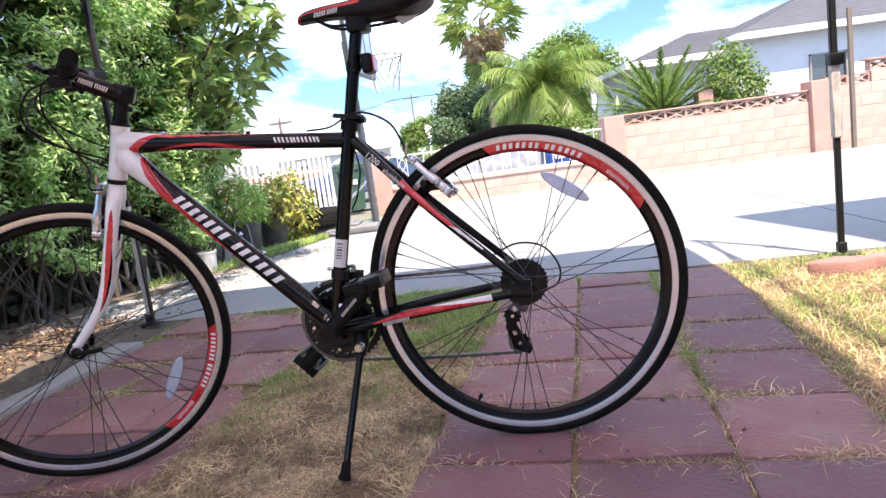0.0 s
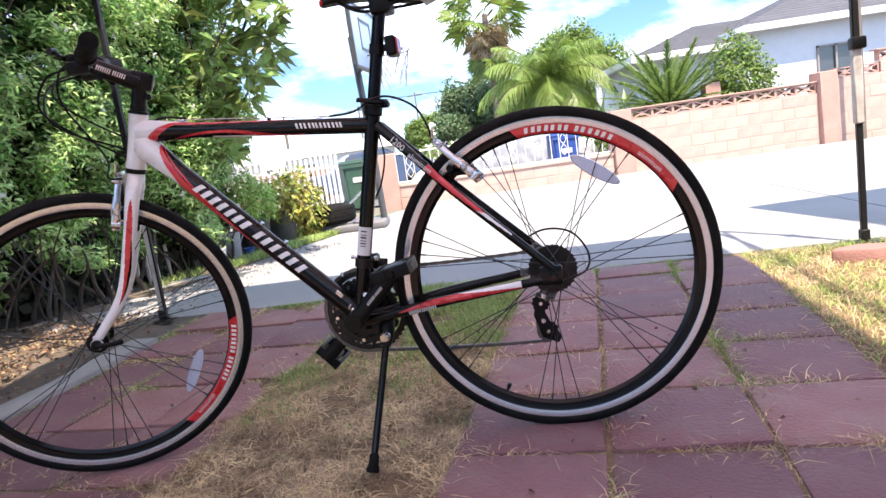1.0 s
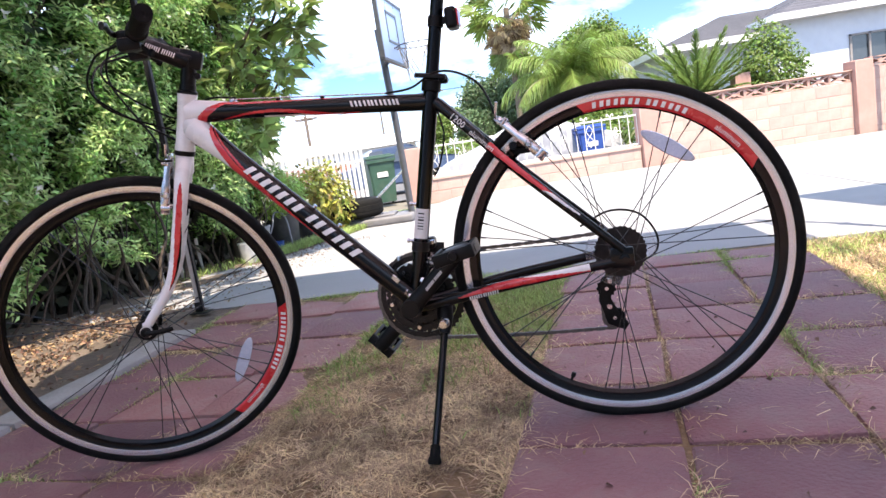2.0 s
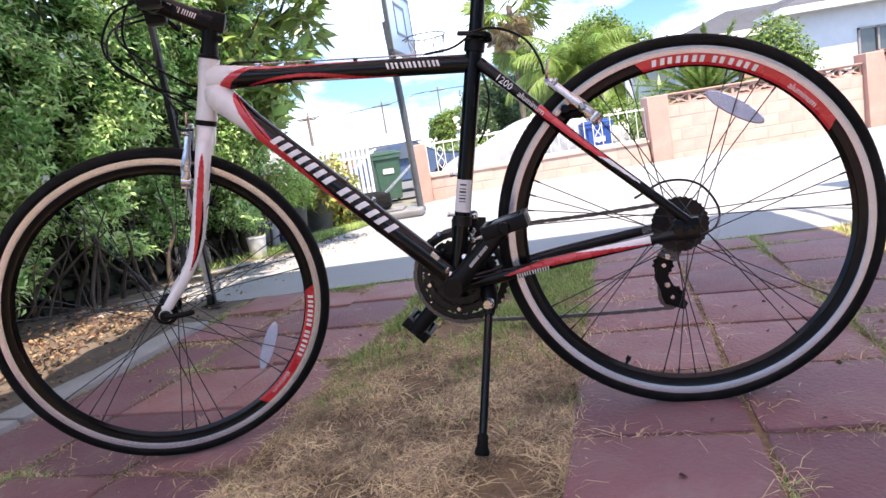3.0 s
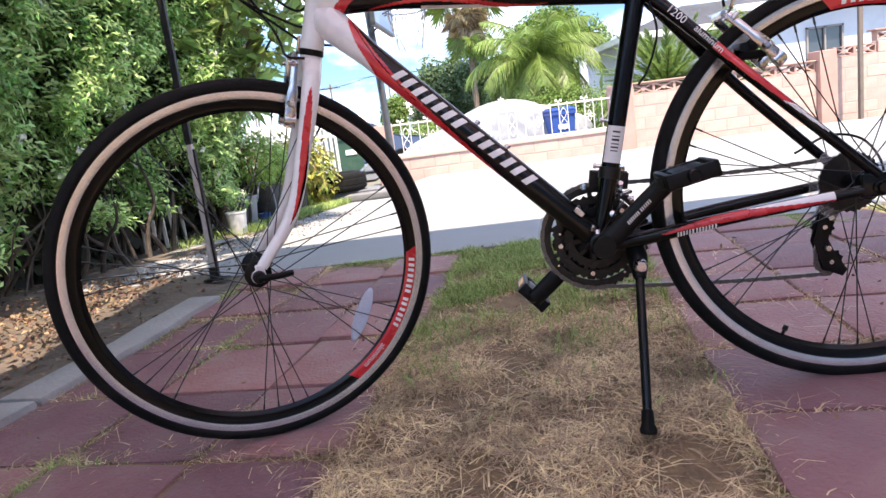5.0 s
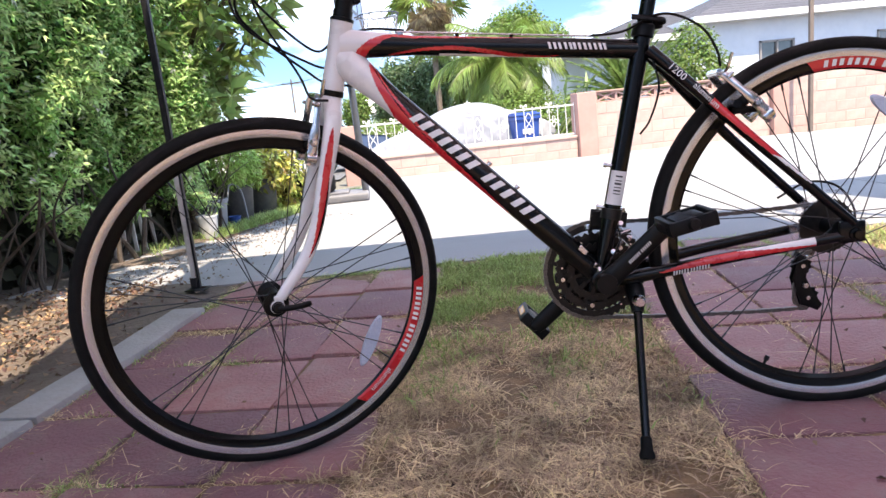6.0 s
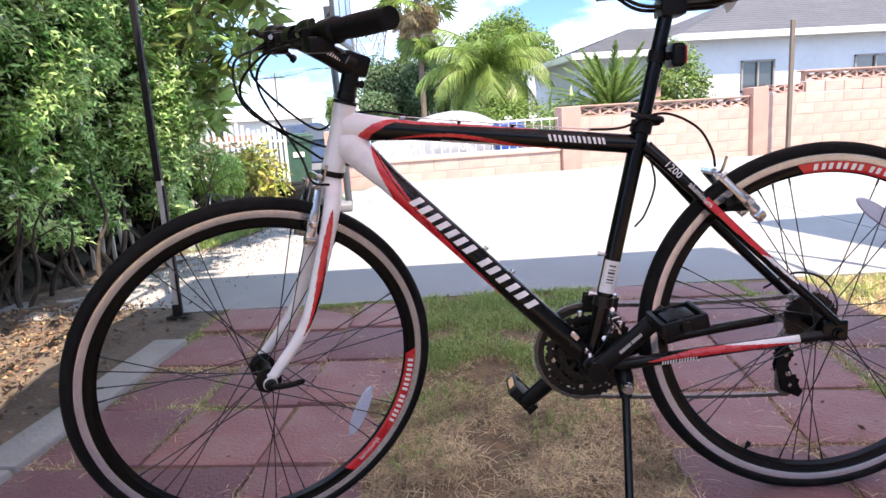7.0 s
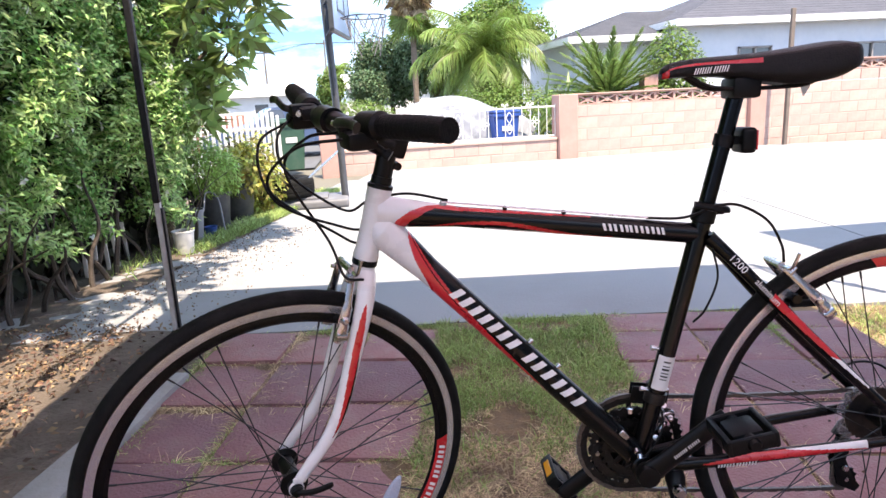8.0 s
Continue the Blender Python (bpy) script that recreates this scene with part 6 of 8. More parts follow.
# front wall in pieces round its windows
WIN = [(9.88, 10.88, 1.50, 2.36), (13.3, 14.6, 1.45, 2.36)]
xs = [8.06]
for x0, x1, z0, z1 in WIN:
    slab_box("wall", ((xs[-1] + x0) / 2, GY + 0.1, 1.55), (x0 - xs[-1], 0.2, 3.1), M_housewall)
    slab_box("wall", ((x0 + x1) / 2, GY + 0.1, z0 / 2), (x1 - x0, 0.2, z0), M_housewall)
    slab_box("wall", ((x0 + x1) / 2, GY + 0.1, (z1 + 3.1) / 2), (x1 - x0, 0.2, 3.1 - z1), M_housewall)
    xs.append(x1)
slab_box("wall", ((xs[-1] + 24) / 2, GY + 0.1, 1.55), (24 - xs[-1], 0.2, 3.1), M_housewall)
slab_box("wall", (8.16, GY + 4.3, 1.55), (0.2, 8.0, 3.1), M_housewall)
slab_box("wall", (6.85, 18.75, 1.35), (2.5, 0.2, 2.7), M_housewall)
slab_box("wall", (5.6, 20.9, 1.35), (0.2, 4.2, 2.7), M_housewall)
slab_box("wall", (15.0, GY + 8.3, 1.55), (18, 0.2, 3.1), M_housewall)
slab_box("wall", (23.9, GY + 4.2, 1.55), (0.2, 8.0, 3.1), M_housewall)
for x0, x1, z0, z1 in WIN:
    bm = bmesh.new()
    t = 0.05
    for a, b, c, d in ((x0, x1, z0, z0 + t), (x0, x1, z1 - t, z1), (x0, x0 + t, z0, z1), (x1 - t, x1, z0, z1), ((x0 + x1) / 2 - t / 2, (x0 + x1) / 2 + t / 2, z0, z1)):
        box(bm, ((a + b) / 2, GY - 0.01, (c + d) / 2), (b - a, 0.07, d - c))
    wframe = part("window", bm, M_oldframe, house, "window with a weathered grey frame")
    for k in range(2):
        a, b = (x0 + t, (x0 + x1) / 2 - t / 2) if k == 0 else ((x0 + x1) / 2 + t / 2, x1 - t)
        bm = bmesh.new()
        box(bm, ((a + b) / 2, GY + 0.02, (z0 + z1) / 2), (b - a, 0.01, z1 - z0 - 2 * t))
        part("pane", bm, M_glass, wframe, "dark window pane")


def roof(x0, x1, y0, y1, ze, rise, hip):
    """A hip roof whose courses of shingles step up as strips."""
    bm = bmesh.new()
    n = 18
    cx, cy = (x0 + x1) / 2, (y0 + y1) / 2
    half = (y1 - y0) / 2
    prev = None
    for i in range(n + 1):
        t = i / n
        k = half * t
        z = ze + rise * t
        ring = [bm.verts.new((x0 + hip * k, y0 + k, z)), bm.verts.new((x1 - hip * k, y0 + k, z)), bm.verts.new((x1 - hip * k, y1 - k, z)), bm.verts.new((x0 + hip * k, y1 - k, z))]
        if prev:
            step = [bm.verts.new(v.co + Vector((0, 0, 0.005))) for v in prev]
            for q in range(4):
                bm.faces.new((prev[q], prev[(q + 1) % 4], step[(q + 1) % 4], step[q]))
                bm.faces.new((step[q], step[(q + 1) % 4], ring[(q + 1) % 4], ring[q]))
        prev = ring
    bm.faces.new(prev)
    bmesh.ops.remove_doubles(bm, verts=bm.verts, dist=0.0005)
    return part("roof", bm, M_shingle, house, "grey shingle hip roof", flat=True)


roof(7.9, 25, 17.3, 27.5, 3.10, 1.75, 1.0)
roof(5.2, 13, 18.0, 23.4, 2.80, 0.91, 1.0)
for x0, x1, y, z in ((7.86, 25, 17.28, 3.02), (5.16, 9.0, 17.98, 2.73)):
    slab_box("fascia", ((x0 + x1) / 2, y, z), (x1 - x0, 0.05, 0.17), M_trim, "white fascia board")
for x, y0, y1, z in ((7.88, 17.28, 27, 3.02), (5.18, 17.98, 23.4, 2.73)):
    slab_box("fascia", (x, (y0 + y1) / 2, z), (0.05, y1 - y0, 0.17), M_trim, "white fascia board")
slab_box("soffit", (16.3, 17.58, 2.95), (17.2, 0.5, 0.03), M_housewall)
slab_box("soffit", (6.4, 19.5, 2.66), (2.3, 3.0, 0.03), M_housewall)

# ---- things in the yard and along the drive ----
LEG_L, LEG_R = Vector((-1.573, 3.185, 0.0)), Vector((1.655, 2.755, 0.0))
cdir = (LEG_R - LEG_L).normalized()
cback = Vector((cdir.y, -cdir.x, 0))
canopy = thing("pop_up_canopy", Matrix.Translation(LEG_L), "pop-up canopy on square black and white steel legs shading the yard", "canopy")
CW = (LEG_R - LEG_L).length
EAVE = 1.96
cm = Matrix((cdir.to_4d(), (-cback).to_4d(), (0, 0, 1, 0), (0, 0, 0, 1))).transposed().to_3x3().to_4x4()


def canopy_leg(at, white, z_split):
    bm = bmesh.new()
    m = Matrix.Translation(at) @ cm
    box(bm, (0, 0, (z_split + EAVE) / 2), (0.027, 0.027, EAVE - z_split), m, bevel=0.004)
    leg = part("leg", bm, M_pole, canopy, "black square outer leg")
    bm = bmesh.new()
    box(bm, (0.0, 0.002, (z_split + 0.14) / 2), (0.024, 0.022, z_split + 0.14), m, bevel=0.003)
    part("inner_leg", bm, M_alu if white else M_pole, leg, "scuffed white inner leg" if white else "black inner leg")
    if white:
        bm = bmesh.new()
        box(bm, (0.019, -0.004, z_split / 2 - 0.01), (0.010, 0.020, z_split - 0.02), m, bevel=0.002)
        part("leg_brace", bm, M_pole, leg)
    else:
        bm = bmesh.new()
        box(bm, (0, 0, z_split - 0.15), (0.0345, 0.0345, 0.30), m, bevel=0.004)
        part("peeled_sleeve", bm, M_alu, leg, "peeling silver sleeve")
        bm = bmesh.new()
        box(bm, (0.004, -0.006, z_split + 0.02), (0.055, 0.05, 0.05), m, bevel=0.01, seg=2)
        part("leg_clamp", bm, M_plastic, leg)
    bm = bmesh.new()
    box(bm, (0.012, -0.01, 0.004), (0.095, 0.075, 0.006), m, bevel=0.002)
    box(bm, (0, 0, 0.03), (0.034, 0.034, 0.05), m, bevel=0.003)
    part("foot_plate", bm, M_pole, leg, "small steel foot plate")


corners = [Vector((0, 0, 0)), LEG_R - LEG_L, LEG_R - LEG_L + cback * 3.2, cback * 3.2]
canopy_leg(corners[0], True, 0.60)
canopy_leg(corners[1], False, 0.80)
canopy_leg(corners[2], True, 0.60)
canopy_leg(corners[3], False, 0.80)
# top is out of view; its pale warm tint colours the light below
bm = bmesh.new()
over = 0.05
ring = [bm.verts.new(c + (c - (corners[0] + corners[2]) / 2).normalized() * over + cdir * (0.21 if k in (0, 3) else -0.16) + Vector((0, 0, EAVE))) for k, c in enumerate(corners)]
low = [bm.verts.new(v.co - Vector((0, 0, 0.16))) for v in ring]
apex = bm.verts.new((corners[0] + corners[2]) / 2 + Vector((0, 0, EAVE + 0.75)))
for k in range(4):
    bm.faces.new((ring[k], ring[(k + 1) % 4], apex))
    bm.faces.new((low[k], low[(k + 1) % 4], ring[(k + 1) % 4], ring[k]))
top = part("canopy_top", bm, M_fabric, canopy, "pale translucent canopy top, tinted for the light below it", flat=True)
top.modifiers.new("thick", "SOLIDIFY").thickness = 0.004
bm = bmesh.new()
for k in range(4):
    a, b = corners[k] + Vector((0, 0, EAVE - 0.03)), corners[(k + 1) % 4] + Vector((0, 0, EAVE - 0.03))
    for i in range(4):
        p, q = a.lerp(b, i / 4), a.lerp(b, (i + 1) / 4)
        up, dn = Vector((0, 0, 0.0)), Vector((0, 0, -0.20))
        rod(bm, p + (up if i % 2 else dn), q + (dn if i % 2 else up), 0.011, 6)
        rod(bm, p + (dn if i % 2 else up), q + (up if i % 2 else dn), 0.011, 6)
part("truss", bm, M_pole, canopy, "black scissor truss")

# scalloped edging bricks at the right-hand leg
def edger(m):
    bm = bmesh.new()
    n = 24
    out = []
    for i in range(n):
        a = 2 * math.pi * i / n
        out.append((math.cos(a) * 0.105 + 0.02 * math.cos(3 * a), math.sin(a) * 0.065))
    lo = [bm.verts.new((x, y, 0)) for x, y in out]
    mi = [bm.verts.new((x, y, 0.052)) for x, y in out]
    hi = [bm.verts.new((x * 0.93, y * 0.90, 0.060)) for x, y in out]
    for a, b in ((lo, mi), (mi, hi)):
        for i in range(n):
            bm.faces.new((a[i], a[(i + 1) % n], b[(i + 1) % n], b[i]))
    bm.faces.new(hi)
    return tagged(part("edging_brick", bm, M_edger, None, "scalloped pink edging brick lying on the lawn", m), "", "brick", "edging bricks")


eb = None
for k in range(6):
    p = Vector((1.485, 2.47, 0)) + cdir * (0.215 * k) + Vector((0, 0.02 * (k % 2), 0))
    m = Matrix.Translation((p.x, p.y, ground_z(p.x, p.y) - 0.012)) @ Matrix.Rotation(-0.15 + 0.05 * (k % 3), 4, "Z")
    eb = edger(m) if eb is None else copy_thing(eb, m)

# ---- the hedge along the side line ----
rng = np.random.default_rng(5)


def hedge_points(n):
    """Points near the uneven face of the hedge, thick at the face and thin within."""
    v = rng.uniform(-1.6, 4.75, n)
    z = rng.uniform(0.15, 3.3, n)
    depth = rng.exponential(0.16, n)
    lump = np.array([noise.noise(Vector((a * 1.3, b * 1.3, 4.0))) * 0.34 + noise.noise(Vector((a * 4.0, b * 4.0, 9.0))) * 0.13 for a, b in zip(v, z)])
    under = np.clip((0.95 - z) / 0.5, 0, 1)
    u = -2.68 + lump - depth - under * 0.16 + 0.10 * np.clip(z - 1.0, 0, 2) - np.clip(v - 4.1, 0, 1) * 0.6 - np.clip(1.0 - v, 0, 3) * 0.12
    low = np.array([0.30 + 0.34 * noise.noise(Vector((a * 1.7, 0, 2.0))) for a in v])
    gap = np.array([noise.noise(Vector((a * 3.4, b * 3.4, 7.0))) + 0.5 * noise.noise(Vector((a * 8.0, b * 8.0, 3.0))) for a, b in zip(v, z)]) + rng.normal(0, 0.10, n)
    keep = (z > low - 0.08) & (gap > -0.06)
    u, v, z = u[keep], v[keep], z[keep]
    x = EX.x * u + EY.x * v - 0.155
    y = EX.y * u + EY.y * v + 1.20
    return np.stack([x, y, z], 1)


hedge = thing("hedge", Matrix.Identity(4), "tall green flowering hedge with small leaves and bare brown stems", "hedge")
face = np.array([[EX.x * 0.9, EX.y * 0.9, 0.45]])
p = hedge_points(300000)
# sprigs: leaves in pairs along short shoots
d = np.repeat(rng.normal(0, 1, (len(p) // 6, 3)) * [1, 1, 0.7] + [0.4, -0.1, 0.0], 6, 0)[: len(p)]
base = np.repeat(p[: len(p) // 6], 6, 0)
k = np.tile(np.arange(6), len(p) // 6)[:, None]
dd = d / (np.linalg.norm(d, axis=1, keepdims=True) + 1e-9)
spr = base + dd * (k * 0.017)
side = np.cross(dd, np.array([[0.2, 0.1, 1.0]])) * np.where(k % 2, 1, -1) + dd * 0.7
tone = np.array([noise.noise(Vector(q) * 2.6) for q in spr[::6]])
sel = rng.random(len(spr)) < np.clip(0.46 - np.repeat(tone, 6)[: len(spr)] * 0.9, 0.1, 0.95)
arrays("hedge_leaves", *leaf_cloud(spr[sel], np.repeat(face, sel.sum(), 0), 0.047, 0.0092, rng, 0.25, side[sel]), M_hedge, hedge, "glossy green leaves", kind="stuff")
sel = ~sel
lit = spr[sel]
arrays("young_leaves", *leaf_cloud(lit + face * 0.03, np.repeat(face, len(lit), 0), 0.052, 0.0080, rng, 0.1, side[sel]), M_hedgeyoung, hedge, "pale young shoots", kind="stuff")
q = hedge_points(1100) + face * 0.06
fl = np.repeat(q, 5, 0)
a = np.tile(np.arange(5) * 2 * math.pi / 5, len(q))
dirs = np.stack([np.zeros(len(a)) + 0.2, np.cos(a), np.sin(a)], 1)
arrays("hedge_blossom", *leaf_cloud(fl, np.repeat(face, len(fl), 0), 0.034, 0.010, rng, 0.0, dirs * 2.5), M_flower, hedge, "small white starry flowers", kind="stuff")
bm = bmesh.new()
for k in range(120):
    v = random.uniform(-1.4, 4.0)
    root = yard(-2.95 + random.uniform(-0.35, 0.2), v, 0.0)
    root.z = ground_z(root.x, root.y) - 0.02
    pts = [root]
    tilt = Vector((random.uniform(-0.3, 0.45), random.uniform(-0.5, 0.5), 1)).normalized()
    pos = root.copy()
    for s in range(6):
        tilt = (tilt + Vector((random.uniform(-0.35, 0.35), random.uniform(-0.35, 0.35), 0.05))).normalized()
        pos = pos + tilt * random.uniform(0.06, 0.17)
        pts.append(pos.copy())
    r0 = random.uniform(0.006, 0.020)
    line_pts = spline(pts, 3)
    tube(bm, line_pts, [r0 * (1 - 0.75 * i / len(line_pts)) for i in range(len(line_pts))], 6)
tagged(part("stem_tangle", bm, M_stem, hedge), "bare tangled brown stems", "", "", "stuff")
# the inside of the hedge: leaves further in, with its shade put into their darker green
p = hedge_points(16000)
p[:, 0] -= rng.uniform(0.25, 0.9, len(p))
arrays("inner_leaves", *leaf_cloud(p, np.repeat(face, len(p), 0), 0.085, 0.030, rng, 0.3), M_shadeleaf, hedge, "shaded inner leaves", kind="stuff")
# core leaves added to keep skylight out of the hollow
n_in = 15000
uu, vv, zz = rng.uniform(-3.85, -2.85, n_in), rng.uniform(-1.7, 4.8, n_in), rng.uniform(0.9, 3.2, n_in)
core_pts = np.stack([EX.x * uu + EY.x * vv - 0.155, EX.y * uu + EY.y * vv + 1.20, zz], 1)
arrays("core_leaves", *leaf_cloud(core_pts, np.tile([[0.2, 0.0, 1.0]], (n_in, 1)), 0.16, 0.055, rng, 0.3), M_shadeleaf, hedge, "dense shaded leaves in the hedge's core", kind="stuff")
# low fill whose near-black colour makes the hollow's shade
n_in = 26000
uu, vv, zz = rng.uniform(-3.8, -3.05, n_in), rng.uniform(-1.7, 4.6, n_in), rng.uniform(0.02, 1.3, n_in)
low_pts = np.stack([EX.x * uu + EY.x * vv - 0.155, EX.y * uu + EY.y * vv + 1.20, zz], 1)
arrays("low_leaves", *leaf_cloud(low_pts, np.tile([[0.9, -0.2, 0.5]], (n_in, 1)), 0.12, 0.040, rng, 0.3), M_hollowshade, hedge, "old dark leaves low inside the hedge", kind="stuff")
# out-of-view leaves added to throw dappled shade on bed and drive edge
n_over = 9000
uu, vv, zz = rng.uniform(-2.52, -1.93, n_over), rng.uniform(-2.6, 3.9, n_over), rng.uniform(2.25, 3.0, n_over)
uu = uu + 0.42 * np.clip(vv - 1.9, 0, 1)
ok = np.array([noise.noise(Vector((a * 2.6, b * 2.6, 1.0))) for a, b in zip(uu, vv)]) > np.where(uu < -2.24, 0.09, 0.15)
n_tip = 1500
tu, tv, tz = rng.uniform(-1.98, -1.50, n_tip), rng.uniform(0.55, 2.2, n_tip), rng.uniform(2.4, 2.9, n_tip)
tip_ok = np.array([noise.noise(Vector((a * 6.0, b * 6.0, 5.0))) for a, b in zip(tu, tv)]) > (tu + 1.85) * 0.7
uu, vv, zz = np.concatenate([uu[ok], tu[tip_ok]]), np.concatenate([vv[ok], tv[tip_ok]]), np.concatenate([zz[ok], tz[tip_ok]])
over_pts = np.stack([EX.x * uu + EY.x * vv - 0.155, EX.y * uu + EY.y * vv + 1.20, zz], 1)
arrays("top_leaves", *leaf_cloud(over_pts, np.tile([[0.1, 0.0, 1.0]], (len(uu), 1)), 0.11, 0.035, rng, 0.3), M_hedge, hedge, "leafy top leaning over the bed", kind="stuff")
# boughs added to carry those unseen leaves
for k in range(14):
    v = -2.4 + 0.45 * k
    bm = bmesh.new()
    a = yard(-3.0, v, 1.5)
    b = yard(-2.0 + 0.42 * max(0.0, min(1.0, v - 1.9)), v + random.uniform(-0.3, 0.3), random.uniform(2.4, 2.9))
    sp = spline([a, a.lerp(b, 0.5) + Vector((0, random.uniform(-0.1, 0.1), 0.12)), b], 6)
    tube(bm, sp, [0.014 * (1 - 0.8 * i / len(sp)) for i in range(len(sp))], 6)
    part("bough", bm, M_stem, hedge)
# backing fence; its near-black boards carry the shade under the hedge
side_fence = tagged(new("side_fence"), "timber boundary fence behind the hedge, coloured near-black for its shade", "fence", "", "structure")
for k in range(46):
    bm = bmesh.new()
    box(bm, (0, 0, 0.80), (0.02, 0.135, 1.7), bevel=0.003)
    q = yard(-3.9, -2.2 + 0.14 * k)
    part("fence_board", bm, M_shadeboard, side_fence, m=Matrix.Translation((q.x, q.y, ground_z(q.x, q.y) - 0.05)) @ Matrix.Rotation(-math.atan2(EY.x, EY.y), 4, "Z"))

# ---- broad-leaved tree over the drive ----
def leafy_tree(name, root, trunk_pts, limbs, clusters, n_leaf, length, width, leaf_mat, label, bark=None, r0=0.06, whorl=True, droop=0.4):
    t = thing(name, Matrix.Translation(root), label, "tree")
    bm = bmesh.new()
    sp = spline(trunk_pts, 5)
    tube(bm, sp, [r0 * (1 - 0.6 * i / len(sp)) for i in range(len(sp))], 10)
    trunk = part("trunk", bm, bark or M_bark, t)
    for lb in limbs:
        bm = bmesh.new()
        sp = spline(lb, 5)
        tube(bm, sp, [r0 * 0.5 * (1 - 0.75 * i / len(sp)) for i in range(len(sp))], 7)
        part("limb", bm, bark or M_bark, t)
    pts, dirs, nrm = [], [], []
    for c, s in clusters:
        k = n_leaf
        a = rng.uniform(0, 2 * math.pi, k)
        e = rng.uniform(-0.5, 1.0, k)
        dd = np.stack([np.cos(a), np.sin(a), e * 0.8], 1)
        pts.append(np.repeat(np.array([c]), k, 0) + dd * rng.uniform(0.0, s, (k, 1)))
        dirs.append(dd * 2.2)
        nrm.append(np.stack([np.cos(a) * 0.2, np.sin(a) * 0.2, np.ones(k)], 1))
    v, f = leaf_cloud(np.concatenate(pts), np.concatenate(nrm), length, width, rng, droop, np.concatenate(dirs))
    arrays("crown", v, f, leaf_mat, t, "", kind="")
    return t


cl = []
for k in range(46):
    a, r = random.uniform(0, 2 * math.pi), random.uniform(0.1, 1.0) ** 0.6
    cl.append(((0.30 + 0.62 * r * math.cos(a), 0.1 + 0.75 * r * math.sin(a), random.uniform(1.55, 3.1) - 0.25 * r), 0.07))
for x, y, z in ((0.60, -0.1, 1.42), (0.72, 0.1, 1.62), (0.82, 0.0, 1.80), (0.88, -0.1, 1.68), (0.55, 0.2, 1.58), (0.75, -0.2, 2.0), (0.86, 0.2, 2.15), (0.45, -0.3, 1.5), (0.92, 0.0, 1.95), (0.62, 0.3, 1.85), (0.5, -0.2, 1.75), (0.68, 0.0, 2.3), (0.52, -0.1, 1.27), (0.61, 0.0, 1.33), (0.47, -0.15, 1.03), (0.38, -0.1, 0.92), (0.36, 0.0, 1.14), (0.45, 0.1, 1.18), (0.3, -0.2, 1.3)):
    cl.append(((x, y, z), 0.06))
leafy_tree("broadleaf_tree", Vector((-2.20, 5.45, -0.07)), [(0, 0, -0.05), (0.04, 0.02, 0.6), (0.12, -0.02, 1.1), (0.18, 0.0, 1.7), (0.25, 0.05, 2.4)],
           [[(0.12, 0, 1.1), (0.35, 0.05, 1.35), (0.62, 0.0, 1.6)], [(0.14, 0, 1.2), (0.3, -0.2, 1.5), (0.6, -0.25, 1.9)], [(0.2, 0, 1.5), (0.5, 0.2, 1.8), (0.8, 0.1, 2.2)], [(0.1, 0, 0.95), (0.35, 0.12, 1.15), (0.60, 0.1, 1.45)], [(0.18, 0, 1.6), (0.0, 0.3, 2.1), (-0.2, 0.5, 2.6)]],
           cl, 24, 0.19, 0.036, M_bigleaf, "broad-leaved garden tree with drooping leaf clusters over the drive", r0=0.05, droop=0.5)

# ---- pots and shrubs ----
def pot(m, r, h, material, label):
    t = thing("plant_pot", m, label, "pot", "pots along the drive")
    bm = bmesh.new()
    lathe(bm, [(r * 0.78, 0), (r * 0.80, 0.005), (r, h * 0.93), (r * 1.06, h * 0.93), (r * 1.06, h), (r * 0.97, h), (r * 0.92, h * 0.86), (0.0, h * 0.86)], 28)
    part("pot_body", bm, material, t)
    bm = bmesh.new()
    lathe(bm, [(0.0, h * 0.85), (r * 0.93, h * 0.87), (r * 0.5, h * 0.885), (0, h * 0.89)], 20)
    part("soil", bm, M_dirt, t)
    return t


def at_ground(x, y, dz=0.0):
    return Matrix.Translation((x, y, ground_z(x, y) + dz))


pot(at_ground(-2.04, 5.27, 0.01), 0.076, 0.17, M_potwhite, "small pale plastic plant pot")
pot(at_ground(-2.12, 5.75, 0.01), 0.13, 0.26, M_potgrey, "grey-blue plastic plant pot")
pot(at_ground(-2.05, 6.35, 0.01), 0.17, 0.34, M_pot, "black nursery pot with a fern")
pot(at_ground(-1.93, 6.95, 0.01), 0.17, 0.36, M_pot, "black nursery pot with a yellow shrub")
pot(at_ground(-2.40, 6.2, 0.01), 0.15, 0.30, M_pot, "black nursery pot by the picket fence")
bucket = thing("bucket", at_ground(-1.985, 5.92, 0.01) @ Matrix.Scale(0.68, 4), "small bright blue plastic bucket", "bucket")
bm = bmesh.new()
lathe(bm, [(0.055, 0), (0.075, 0.13), (0.08, 0.135), (0.072, 0.13), (0.052, 0.01), (0, 0.01)], 22)
part("bucket_body", bm, M_blue, bucket)
hose = thing("garden_hose", at_ground(-2.05, 6.05, 0.0), "grey hose looped over the pots", "hose")
bm = bmesh.new()
tube(bm, spline([(-0.1, -0.1, 0.02), (0.0, -0.05, 0.22), (0.02, 0.05, 0.36), (0.10, 0.10, 0.30), (0.14, 0.05, 0.02)], 8), 0.008, 8)
part("hose_loop", bm, M_potgrey, hose)


